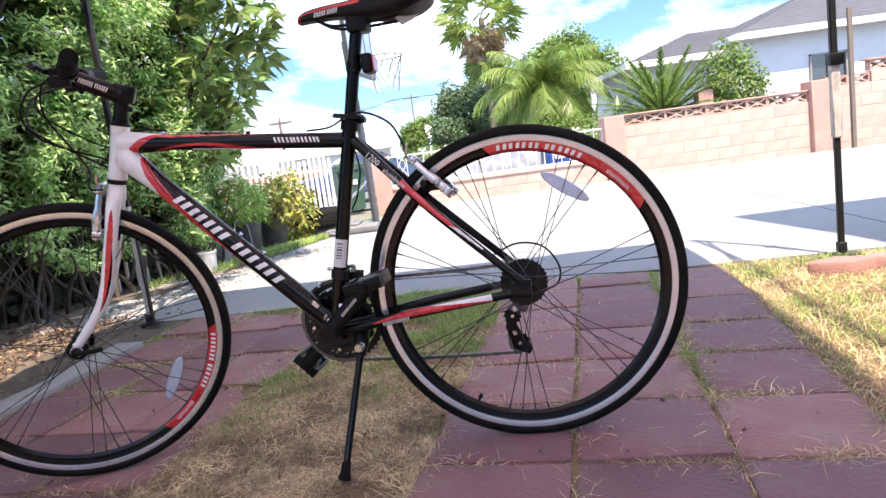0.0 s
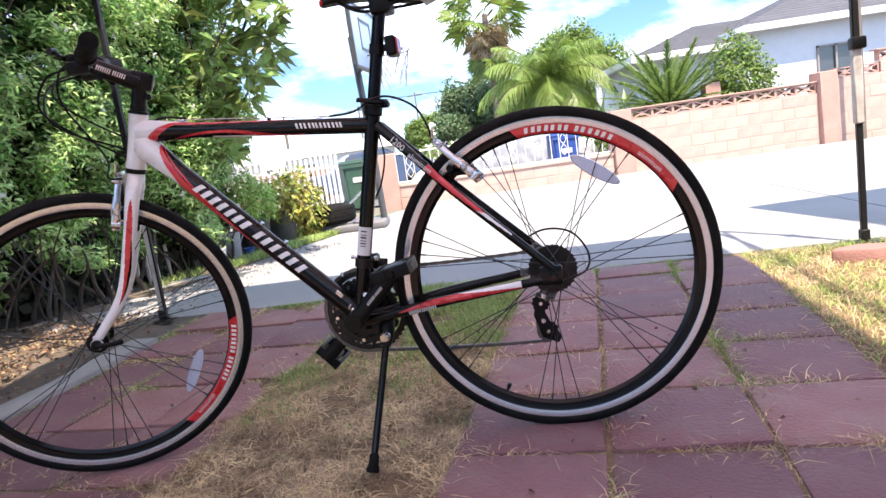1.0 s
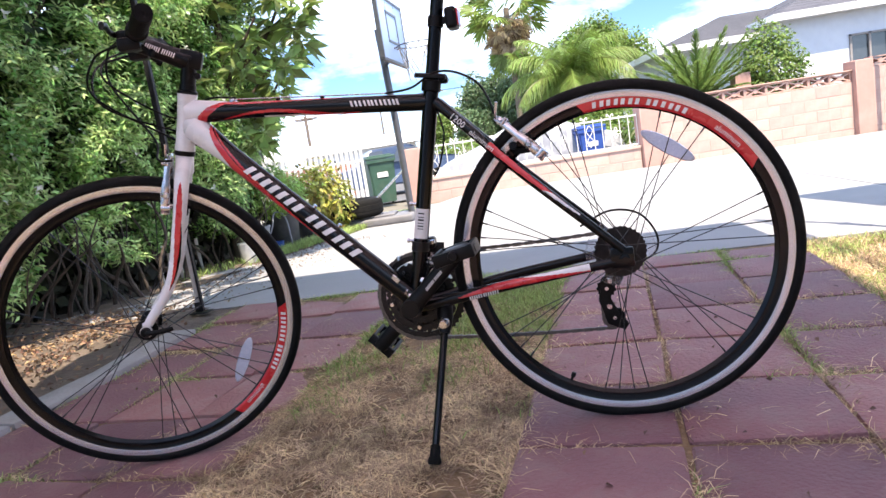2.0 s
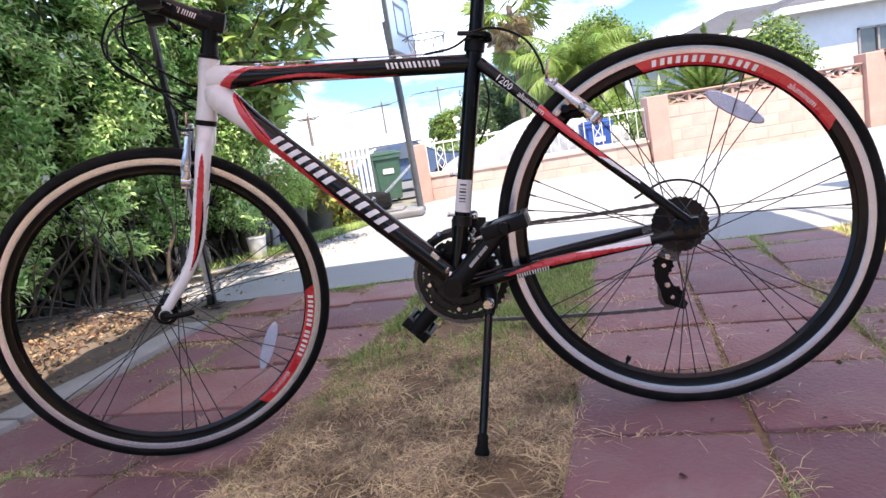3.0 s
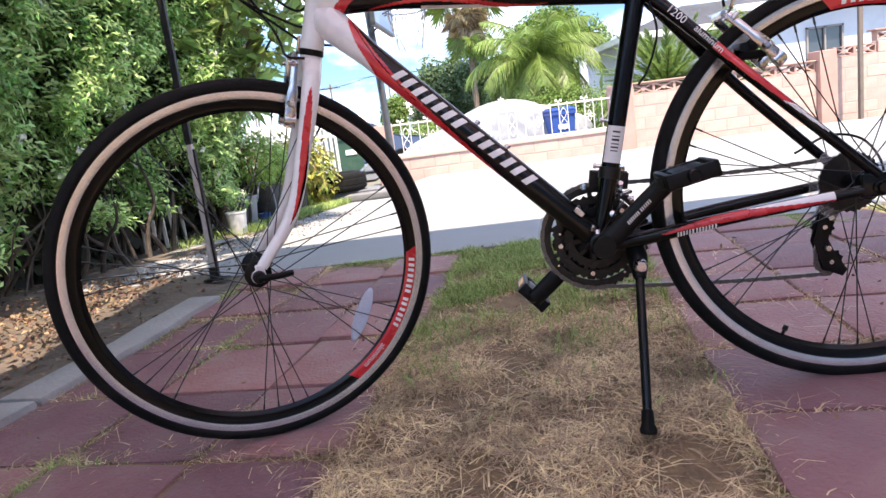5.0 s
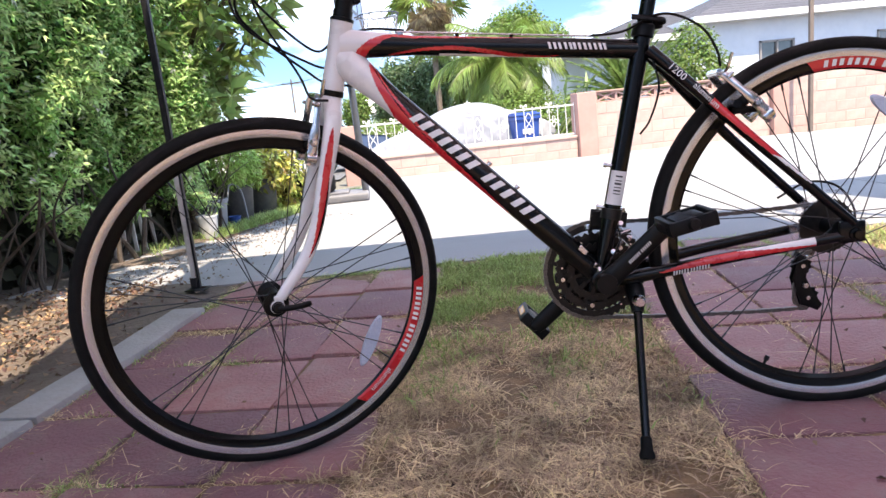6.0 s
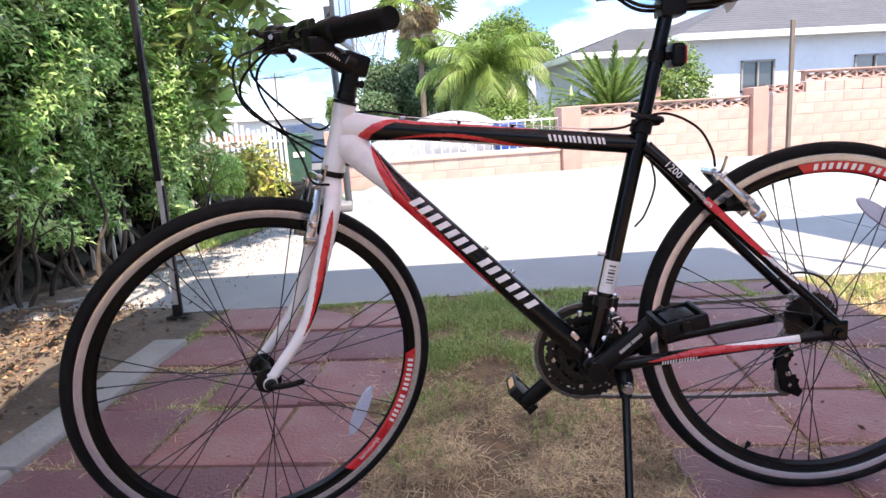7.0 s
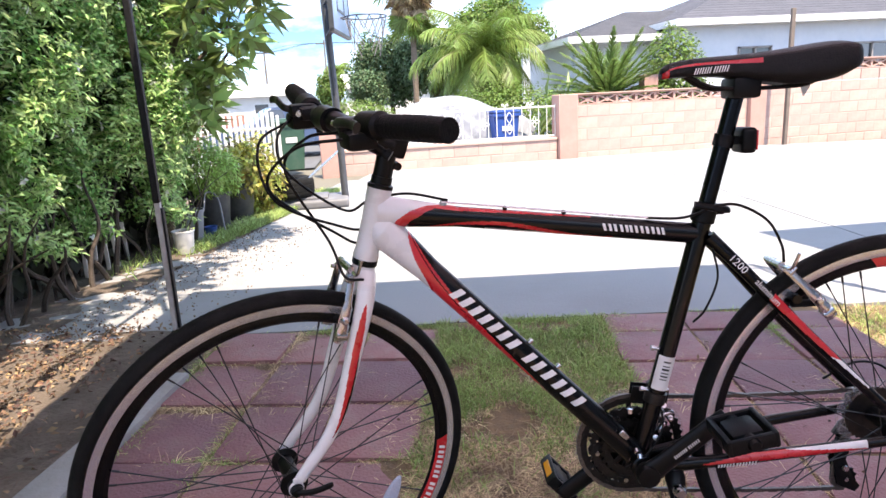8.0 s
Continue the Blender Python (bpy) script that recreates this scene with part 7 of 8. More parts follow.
def shrub(name, m, rx, ry, rz, zc, n, length, width, material, label, stems=5, droop=0.2, z_min=-1.0):
    t = thing(name, m, label, "shrub")
    q = rng.normal(0, 1, (n, 3))
    q /= np.linalg.norm(q, axis=1, keepdims=True)
    lump = np.array([1 + 0.35 * noise.noise(Vector(w) * 2.6) for w in q])[:, None]
    r = rng.uniform(0.35, 1.0, (n, 1)) ** 0.5
    pts = q * r * lump * [rx, ry, rz] + [0, 0, zc]
    keep = pts[:, 2] > 0.02
    pts, q = pts[keep], q[keep]
    arrays("foliage", *leaf_cloud(pts, q + [0, 0, 0.5], length, width, rng, droop, q * 1.2), material, t, kind="stuff")
    bm = bmesh.new()
    for k in range(stems):
        a = 2 * math.pi * k / stems + random.uniform(0, 0.8)
        tube(bm, spline([(0, 0, 0), (rx * 0.2 * math.cos(a), ry * 0.2 * math.sin(a), zc * 0.6), (rx * 0.6 * math.cos(a), ry * 0.6 * math.sin(a), zc + rz * 0.3)], 5), [0.012 * min(1, zc + 0.4) * (1 - 0.06 * i) for i in range(11)], 6)
    part("stems", bm, M_stem, t)
    return t


shrub("yellow_shrub", at_ground(-1.84, 6.95, 0.26), 0.24, 0.27, 0.32, 0.20, 1050, 0.075, 0.017, M_yellow, "yellow-green croton shrub in a black pot")
shrub("yellow_shrub", at_ground(-1.74, 7.25, 0.0), 0.24, 0.28, 0.43, 0.38, 1150, 0.075, 0.017, M_yellow, "yellow-leaved shrub beside the drive")
shrub("fern_shrub", at_ground(-2.04, 6.30, 0.32), 0.25, 0.26, 0.30, 0.20, 3800, 0.060, 0.007, M_fern, "feathery bright green potted shrub")
shrub("fern_shrub", at_ground(-2.38, 6.1, 0.28), 0.20, 0.22, 0.28, 0.24, 800, 0.07, 0.014, M_fern, "leafy green potted shrub by the fence")
shrub("vine_shrub", at_ground(-3.05, 6.7, 0.0), 0.38, 0.5, 0.42, 0.55, 1300, 0.07, 0.02, M_hedge, "green shrub growing by the picket fence")

# ---- white picket fence at the end of the bed ----
picket = thing("picket_fence", Matrix.Identity(4), "white slatted fence and gate at the end of the bed", "fence")
PA, PB = Vector((-3.9, 8.05, 0)), Vector((-1.86, 10.55, 0))
pd = (PB - PA).normalized()
pn = int((PB - PA).length / 0.098)
pang = math.atan2(pd.y, pd.x)
bm = bmesh.new()
box(bm, (0, 0, 0.52), (0.052, 0.018, 1.04), bevel=0.003)
pk_me = bpy.data.meshes.new("picket")
bm.to_mesh(pk_me)
bm.free()
pk_me.materials.append(M_picket)
for i in range(pn + 1):
    q = PA.lerp(PB, i / pn)
    share("picket", pk_me, picket, Matrix.LocRotScale((q.x, q.y, ground_z(q.x, q.y) + 0.03), Euler((0, 0, pang)), (1, 1, 1.0 + 0.05 * math.sin(i * 0.9))))
for z in (0.25, 0.85):
    bm = bmesh.new()
    a, b = PA.copy(), PB.copy()
    a.z, b.z = ground_z(a.x, a.y) + z, ground_z(b.x, b.y) + z
    off = Vector((pd.y, -pd.x, 0)) * -0.03
    tube(bm, [a + off, b + off], 0.022, 4)
    part("fence_rail", bm, M_picket, picket)

stakes = thing("stake_fence", Matrix.Identity(4), "short white wooden stakes half hidden below the hedge", "fence")
for x, y, h in ((-2.47, 4.77, 0.24), (-2.43, 4.86, 0.30), (-2.40, 4.95, 0.33), (-2.42, 5.20, 0.30), (-2.50, 4.68, 0.22)):
    bm = bmesh.new()
    box(bm, (0, 0, h / 2 - 0.02), (0.026, 0.012, h), bevel=0.003)
    part("stake", bm, M_picket, stakes, "", at_ground(x, y) @ Matrix.Rotation(0.04 * math.sin(x * 40), 4, "Y"))

# ---- portable basketball hoop with a tyre on its base ----
hoop = thing("basketball_hoop", at_ground(-0.896, 7.65) @ Matrix.Scale(0.95, 4), "portable basketball hoop with a grey pole and weathered base", "hoop")
bm = bmesh.new()
box(bm, (-0.56, -0.02, 0.055), (1.20, 0.62, 0.10), bevel=0.035, seg=3)
box(bm, (-0.62, -0.02, 0.115), (0.86, 0.44, 0.03), bevel=0.02, seg=2)
part("base", bm, M_hoopbase, hoop, "grey weathered plastic base")
bm = bmesh.new()
tube(bm, [(0, 0, 0.05), (-0.02, 0, 1.2), (-0.06, 0, 2.3)], 0.042, 18)
part("pole", bm, M_hooppole, hoop, "grey-blue steel pole")
bm = bmesh.new()
for sy in (-0.16, 0.16):
    tube(bm, [(-0.62, sy, 0.15), (-0.03, sy * 0.1, 0.62)], 0.013, 8)
part("strut", bm, M_steel, hoop, "thin steel struts")
bm = bmesh.new()
box(bm, (0.10, 0, 2.24), (0.035, 1.08, 0.72), bevel=0.01, seg=2)
BOARD_TURN = Matrix.Rotation(radians(-9), 4, "Z")
board = part("backboard", bm, M_board, hoop, "pale blue backboard", BOARD_TURN)
bm = bmesh.new()
for y0, y1, z0, z1 in ((-0.56, 0.56, 1.865, 1.90), (-0.56, 0.56, 2.58, 2.615), (-0.56, -0.525, 1.87, 2.61), (0.525, 0.56, 1.87, 2.61)):
    box(bm, (0.10, (y0 + y1) / 2, (z0 + z1) / 2), (0.05, y1 - y0, z1 - z0), bevel=0.004)
for y0, y1, z0, z1 in ((-0.23, 0.23, 2.10, 2.13), (-0.23, 0.23, 2.43, 2.46), (-0.23, -0.20, 2.1, 2.46), (0.20, 0.23, 2.1, 2.46)):
    box(bm, (0.121, (y0 + y1) / 2, (z0 + z1) / 2), (0.006, y1 - y0, z1 - z0))
part("board_trim", bm, M_hooppole, board, "dark frame and target lines")
bm = bmesh.new()
for z in (2.02, 2.35):
    tube(bm, [(-0.05, 0.05, z - 0.15), (0.09, 0.12, z)], 0.014, 6)
    tube(bm, [(-0.05, -0.05, z - 0.15), (0.09, -0.12, z)], 0.014, 6)
part("bracket", bm, M_hooppole, hoop, "", BOARD_TURN)
RC, RZ = 0.385, 2.055
bm = bmesh.new()
lathe(bm, [(0.2285 + 0.008 * math.cos(a), RZ + 0.008 * math.sin(a)) for a in [math.pi * k / 4 for k in range(8)]], 48, Matrix.Translation((RC, 0, 0)), closed=True)
tube(bm, [(0.12, -0.06, RZ - 0.01), (0.17, -0.06, RZ)], 0.01, 6)
tube(bm, [(0.12, 0.06, RZ - 0.01), (0.17, 0.06, RZ)], 0.01, 6)
rim = part("rim", bm, M_rimpaint, hoop, "dark steel rim", BOARD_TURN)
bm = bmesh.new()
for k in range(10):
    a = 2 * math.pi * k / 10
    for s in (-1, 1):
        pts = []
        for i in range(7):
            t = i / 6
            if t > (0.45 + 0.55 * ((k * 7 + s) % 5) / 4):
                break
            b = a + s * t * 0.9
            r = 0.225 * (1 - 0.42 * t)
            pts.append((RC + r * math.cos(b), r * math.sin(b), RZ - 0.42 * t))
        if len(pts) > 1:
            tube(bm, pts, 0.0055, 4)
part("net", bm, M_net, rim, "torn white net")


def car_tyre(m, label, r=0.33):
    t = thing("car_tyre", m, label, "tyre")
    bm = bmesh.new()
    w = 0.10
    prof = [(r * 0.58, -w * 0.8), (r * 0.66, -w), (r * 0.85, -w * 1.05), (r * 0.96, -w * 0.85), (r, -w * 0.6), (r * 0.985, -w * 0.32), (r, -w * 0.28), (r, w * 0.28), (r * 0.985, w * 0.32), (r, w * 0.6), (r * 0.96, w * 0.85), (r * 0.85, w * 1.05), (r * 0.66, w), (r * 0.58, w * 0.8), (r * 0.62, 0)]
    lathe(bm, prof, 48, closed=True)
    part("tyre_carcass", bm, M_rubber, t)
    return t


car_tyre(at_ground(-1.56, 7.62, 0.228), "worn black car tyre lying on the hoop base", 0.34)

# ---- things at the street ----
car = thing("parked_car", Matrix.Translation((-2.65, 19.2, -0.47)) @ Matrix.Rotation(0.25, 4, "Z"), "dark blue car parked along the street", "car")
bm = bmesh.new()
prof = [(-2.2, 0.35), (-2.22, 0.62), (-1.9, 0.82), (-1.0, 0.92), (-0.4, 1.38), (0.7, 1.42), (1.4, 1.0), (2.1, 0.90), (2.2, 0.55), (2.15, 0.30)]
lf = [bm.verts.new((x, -0.86 if z < 1 else -0.66, z)) for x, z in prof]
rt = [bm.verts.new((x, 0.86 if z < 1 else 0.66, z)) for x, z in prof]
for i in range(len(prof) - 1):
    bm.faces.new((lf[i], lf[i + 1], rt[i + 1], rt[i]))
bm.faces.new(lf[::-1])
bm.faces.new(rt)
bm.faces.new((lf[0], rt[0], rt[-1], lf[-1]))
bmesh.ops.recalc_face_normals(bm, faces=bm.faces)
bmesh.ops.bevel(bm, geom=list(bm.edges), offset=0.05, segments=2, affect="EDGES")
part("body", bm, M_bluecar, car)
for x0, x1 in ((-0.75, -0.02), (0.05, 0.95)):
    for sy in (-1, 1):
        bm = bmesh.new()
        q = [(x0 + 0.05, sy * 0.80, 0.96), (x1, sy * 0.80, 0.96), (x1 - 0.08, sy * 0.70, 1.32), (x0 + 0.3, sy * 0.70, 1.32)]
        a = [bm.verts.new((x, y + sy * 0.02, z)) for x, y, z in q]
        b = [bm.verts.new((x, y - sy * 0.03, z)) for x, y, z in q]
        bm.faces.new(a)
        bm.faces.new(b[::-1])
        for i in range(4):
            bm.faces.new((a[i], b[i], b[(i + 1) % 4], a[(i + 1) % 4]))
        part("side_window", bm, M_glass, car, "dark car window")
for x in (-1.4, 1.4):
    for y in (-0.82, 0.82):
        bm = bmesh.new()
        lathe(bm, [(0.18, -0.10), (0.29, -0.10), (0.31, -0.06), (0.31, 0.06), (0.29, 0.10), (0.18, 0.10)], 24, Matrix.Translation((x, y, 0.31)) @ TO_Y)
        w = part("wheel", bm, M_rubber, car)
        bm = bmesh.new()
        lathe(bm, [(0.0, -0.07), (0.18, -0.09), (0.18, 0.09), (0.0, 0.07)], 20, Matrix.Translation((x, y, 0.31)) @ TO_Y)
        part("rim", bm, M_steel, w)


def far_house(m, w, d, h, rise, label, wallmat):
    t = thing("far_house", m, label, "house")
    bm = bmesh.new()
    box(bm, (0, 0, h / 2), (w, d, h))
    part("wall", bm, wallmat, t)
    bm = bmesh.new()
    o = 0.5
    pts = [(-w / 2 - o, -d / 2 - o, h), (w / 2 + o, -d / 2 - o, h), (w / 2 + o, d / 2 + o, h), (-w / 2 - o, d / 2 + o, h), (-w / 2 - o, 0, h + rise), (w / 2 + o, 0, h + rise)]
    v = [bm.verts.new(p) for p in pts]
    for f in ((0, 1, 5, 4), (2, 3, 4, 5), (0, 4, 3), (1, 2, 5), (0, 3, 2, 1)):
        bm.faces.new([v[i] for i in f])
    part("roof", bm, M_housewhite, t, "pale sunlit roof", flat=True)
    for k in (-0.25, 0.2):
        bm = bmesh.new()
        box(bm, (w * k, -d / 2 - 0.02, h * 0.55), (1.2, 0.08, 1.0))
        win = part("window", bm, M_trim, t)
        bm = bmesh.new()
        box(bm, (w * k, -d / 2 - 0.065, h * 0.55), (1.05, 0.02, 0.85))
        part("pane", bm, M_glass, win, "dark pane")


far_house(Matrix.Translation((-9.5, 58, -0.6)), 9, 7, 2.3, 1.0, "white bungalow across the street", M_housewhite)
far_house(Matrix.Translation((-26, 66, -0.6)), 12, 8, 2.5, 1.2, "pale house further down the street", M_housewhite)
far_house(Matrix.Translation((6, 62, -0.5)), 14, 8, 2.6, 1.3, "pale far house behind trees", M_housewhite)
low = thing("garden_wall", Matrix.Translation((-6.2, 22.5, -0.48)), "rust-red low garden wall across the street", "wall")
bm = bmesh.new()
box(bm, (0, 0, 0.45), (4.0, 0.25, 1.5), bevel=0.02)
part("wall_body", bm, M_mud, low)


def utility_pole(m, h, r=0.13):
    t = thing("utility_pole", m, "tall wooden utility pole with a cross arm", "pole", "utility poles")
    bm = bmesh.new()
    tube(bm, [(0, 0, 0), (0, 0, h)], [r, r * 0.65], 10)
    part("pole_shaft", bm, M_wood, t)
    bm = bmesh.new()
    box(bm, (0, 0, h - 0.5), (2.2, 0.1, 0.12))
    part("cross_arm", bm, M_wood, t)
    for k in (-0.9, -0.4, 0.4, 0.9):
        bm = bmesh.new()
        tube(bm, [(k, 0, h - 0.44), (k, 0, h - 0.26)], 0.04, 8)
        part("insulator", bm, M_steel, t)


for x, y, h in ((-9.5, 75, 7.5), (-14.5, 60, 6.3), (-3.5, 90, 9.5), (-19, 78, 7.5)):
    utility_pole(Matrix.Translation((x, y, -0.5)), h)
wires = thing("power_lines", Matrix.Identity(4), "thin dark power lines between the poles", "wire")
for k in (-0.9, 0.4, 0.9):
    bm = bmesh.new()
    tube(bm, spline([(-40 + k, 66, 7.0), (-19 + k, 78, 6.6), (-9.5 + k, 75, 6.6), (-3.5 + k, 90, 8.6), (20 + k, 95, 8.0)], 8), 0.02, 4)
    part("wire", bm, M_pole, wires)
lamp = thing("street_lamp", Matrix.Translation((0.6, 60, -0.5)), "slender far street lamp with a curved arm", "street lamp")
bm = bmesh.new()
tube(bm, spline([(0, 0, 0), (0, 0, 5.0), (0.2, 0, 5.5), (0.9, 0, 5.7)], 6), 0.06, 8)
part("lamp_post", bm, M_hooppole, lamp)
bm = bmesh.new()
box(bm, (1.1, 0, 5.7), (0.5, 0.2, 0.1), bevel=0.03)
part("lamp_head", bm, M_hooppole, lamp)

# ---- palms and trees ----
def frond(v_list, f_list, base, az, elev, length, droop, leaflets, ll, lw, k0, hang):
    """One feather frond: a bowed rib with leaflets on both sides."""
    n = leaflets
    t = np.linspace(0.12, 1.0, n)
    e = elev - droop * t ** 1.3
    ds = np.gradient(t) * length
    hx, z = np.cumsum(np.cos(e) * ds), np.cumsum(np.sin(e) * ds)
    rib = np.stack([base[0] + hx * math.cos(az), base[1] + hx * math.sin(az), base[2] + z], 1)
    d = np.gradient(rib, axis=0)
    d /= np.linalg.norm(d, axis=1, keepdims=True)
    side = np.stack([-np.full(n, math.sin(az)), np.full(n, math.cos(az)), np.zeros(n)], 1)
    L = ll * (np.sin(np.clip(t, 0.05, 0.98) * math.pi) ** 0.5)[:, None]
    for s in (-1, 1):
        dirn = side * s * (0.85 if hang > 0.5 else 0.5) + d * (0.6 if hang > 0.5 else 0.95) + rng.normal(0, 0.10, (n, 3))
        dirn[:, 2] -= hang * (0.6 + 0.8 * rng.random(n))
        tip = rib + dirn * L
        mid = rib + dirn * L * 0.5 + [0, 0, 0.05 * ll]
        a, b = rib - d * lw, rib + d * lw
        vv = np.stack([a, b, mid + d * lw, mid - d * lw, tip], 1).reshape(-1, 3)
        i = np.arange(n)[:, None] * 5 + k0[0]
        v_list.append(vv)
        f_list.append(np.concatenate([i + [0, 1, 2], i + [0, 2, 3], i + [3, 2, 4]], 0))
        k0[0] += len(vv)
    return rib


def feather_palm(name, m, trunk_h, r, fronds, length, ll, lw, material, label, elev=(0.2, 1.3), droop=1.5, leaflets=46, category="palm"):
    t = thing(name, m, label, category)
    bm = bmesh.new()
    n = max(4, int(trunk_h / 0.12))
    pts = [(0, 0, trunk_h * i / n) for i in range(n + 1)]
    tube(bm, pts, [r * (1.12 if i % 2 else 0.95) for i in range(n + 1)], 12)
    part("trunk", bm, M_palmbark, t)
    vs, fs, k0 = [], [], [0]
    bm = bmesh.new()
    for k in range(fronds):
        az = k * 2.39996 + rng.uniform(-0.2, 0.2)
        el = elev[0] + (elev[1] - elev[0]) * (k / fronds)
        rib = frond(vs, fs, (0, 0, trunk_h), az, el, length * rng.uniform(0.85, 1.1), droop * rng.uniform(0.8, 1.2), leaflets, ll, lw, k0, 0.75 if droop > 1 else 0.1)
        tube(bm, [Vector((0, 0, trunk_h))] + [Vector(q) for q in rib[::5]], 0.018 * length / 2, 4)
    part("rachis", bm, material, t)["kind"] = "stuff"
    arrays("fronds", np.concatenate(vs), np.concatenate(fs), material, t, kind="stuff")
    return t


feather_palm("queen_palm", Matrix.Translation((3.15, 20, -0.5)), 2.70, 0.15, 32, 2.5, 0.60, 0.010, M_palm, "bright green feather palm with drooping fronds behind the fence", (-0.35, 1.45), 1.6, 110)
feather_palm("sago_palm", Matrix.Translation((4.76, 14.15, -0.4)), 1.15, 0.16, 52, 1.72, 0.24, 0.014, M_sago, "dark green sago palm with stiff fronds behind the block wall", (0.15, 1.35), 0.42, 90)
feather_palm("queen_palm", Matrix.Translation((-2.2, 95, -0.5)), 6.0, 0.25, 22, 2.6, 0.8, 0.03, M_palm, "far feather palm on the skyline", (-0.3, 1.2), 1.6, 40)


def fan_palm(name, m, trunk_h, label):
    """A tall palm: fans of pleated leaves, a skirt of dead ones below."""
    t = thing(name, m, label, "palm")
    bm = bmesh.new()
    tube(bm, [(0, 0, trunk_h * i / 16) for i in range(17)], [0.18 if i % 2 else 0.16 for i in range(17)], 12)
    part("trunk", bm, M_palmbark, t)
    for nm, mt, n, el0, el1, ln in (("fan_crown", M_palm, 64, -0.6, 1.4, 2.0), ("dead_skirt", M_deadpalm, 95, -1.45, -0.5, 1.25), ("low_fan_crown", M_palm, 30, -1.4, -0.8, 1.5)):
        vs, fs, k0 = [], [], 0
        for k in range(n):
            az, el = rng.uniform(0, 2 * math.pi), rng.uniform(el0, el1)
            zb = trunk_h - (0.0 if nm == "fan_crown" else rng.uniform(0.0, 1.5) if nm == "dead_skirt" else rng.uniform(1.4, 2.2))
            c = np.array([math.cos(az) * math.cos(el), math.sin(az) * math.cos(el), math.sin(el)]) * ln * rng.uniform(0.6, 1.0) + [0, 0, zb]
            ax = np.array([math.cos(az) * math.cos(el), math.sin(az) * math.cos(el), math.sin(el)])
            sd = np.array([-math.sin(az), math.cos(az), 0])
            roll = rng.uniform(-1.3, 1.3)
            sd = sd * math.cos(roll) + np.cross(ax, sd) * math.sin(roll)
            for j in range(13):
                a = (j - 6) / 6 * 1.35
                d = ax * math.cos(a) + sd * math.sin(a)
                tip = c + d * ln * 0.62 + [0, 0, -0.18 * rng.random() * ln]
                w = np.cross(d, np.cross(ax, sd)) * 0.05
                vs += [c, c + d * ln * 0.35 + w, tip, c + d * ln * 0.35 - w]
                fs.append([k0, k0 + 1, k0 + 2])
                fs.append([k0, k0 + 2, k0 + 3])
                k0 += 4
        arrays(nm, np.array(vs), np.array(fs), mt, t, kind="stuff")


fan_palm("fan_palm", Matrix.Translation((3.2, 40, -0.6)), 8.8, "tall fan palm with a shaggy brown skirt of dead leaves")


def big_tree(name, m, rx, ry, rz, zc, n, length, width, material, label, trunk_r=0.2):
    t = thing(name, m, label, "tree")
    bm = bmesh.new()
    tube(bm, spline([(0, 0, -0.1), (0.05, 0, zc * 0.3), (0, 0.05, zc * 0.8)], 6), [trunk_r * (1 - 0.04 * i) for i in range(13)], 10)
    part("trunk", bm, M_bark, t)
    for k in range(7):
        a = 2 * math.pi * k / 7
        bm = bmesh.new()
        tube(bm, spline([(0, 0, zc * 0.45), (rx * 0.3 * math.cos(a), ry * 0.3 * math.sin(a), zc * 0.8), (rx * 0.75 * math.cos(a), ry * 0.75 * math.sin(a), zc + rz * 0.25)], 5), [trunk_r * 0.5 * (1 - 0.075 * i) for i in range(11)], 6)
        part("limb", bm, M_bark, t)
    cn = 90
    c = rng.normal(0, 1, (cn, 3))
    c /= np.linalg.norm(c, axis=1, keepdims=True)
    c = c * rng.uniform(0.55, 1.0, (cn, 1)) * [rx, ry, rz] * 0.85
    idx = rng.integers(0, cn, n)
    q = rng.normal(0, 1, (n, 3))
    q /= np.linalg.norm(q, axis=1, keepdims=True)
    pts = c[idx] + q * rng.uniform(0.6, 1.0, (n, 1)) * min(rx, rz) * 0.30 + [0, 0, zc]
    arrays("crown", *leaf_cloud(pts, q + [0, 0, 0.4], length, width, rng, 0.3), material, t, kind="stuff")
    return t


big_tree("round_tree", Matrix.Translation((6.0, 30, -0.5)), 2.5, 2.3, 3.0, 3.2, 34000, 0.15, 0.055, M_tree, "round full green tree beyond the street")
big_tree("dark_tree", Matrix.Translation((2.1, 46, -0.5)), 3.0, 2.4, 2.6, 3.6, 14000, 0.24, 0.08, M_treedark, "dark green tree in the distance")
big_tree("dark_tree", Matrix.Translation((4.9, 44, -0.5)), 2.8, 2.4, 2.4, 3.4, 12000, 0.24, 0.08, M_treedark, "dark green tree behind the palms")
big_tree("dark_tree", Matrix.Translation((0.4, 40, -0.5)), 1.3, 1.3, 1.2, 2.1, 5000, 0.2, 0.06, M_treedark, "dark rounded tree in the distance")
big_tree("street_tree", Matrix.Translation((-1.9, 44, -0.5)), 1.1, 1.1, 1.3, 2.3, 5000, 0.18, 0.06, M_tree, "small green street tree")
big_tree("street_tree", Matrix.Translation((9.5, 40, -0.5)), 2.4, 2.0, 1.9, 2.8, 7000, 0.2, 0.06, M_tree, "yellowing green tree behind the house")
big_tree("bare_tree", Matrix.Translation((13.2, 46, -0.5)), 1.9, 1.6, 1.8, 5.2, 900, 0.2, 0.05, M_flower, "thin pale blossoming tree above the roof", 0.1)
shrub("flowering_shrub", Matrix.Translation((6.35, 14.3, -0.4)), 0.72, 0.6, 1.15, 1.40, 6500, 0.085, 0.028, M_tree, "bushy green flowering shrub behind the wall", 6)
shrub("garden_hedge", Matrix.Translation((3.6, 17.2, -0.45)), 2.6, 0.6, 0.75, 0.85, 9000, 0.08, 0.028, M_tree, "low clipped green hedge behind the fence", 8)
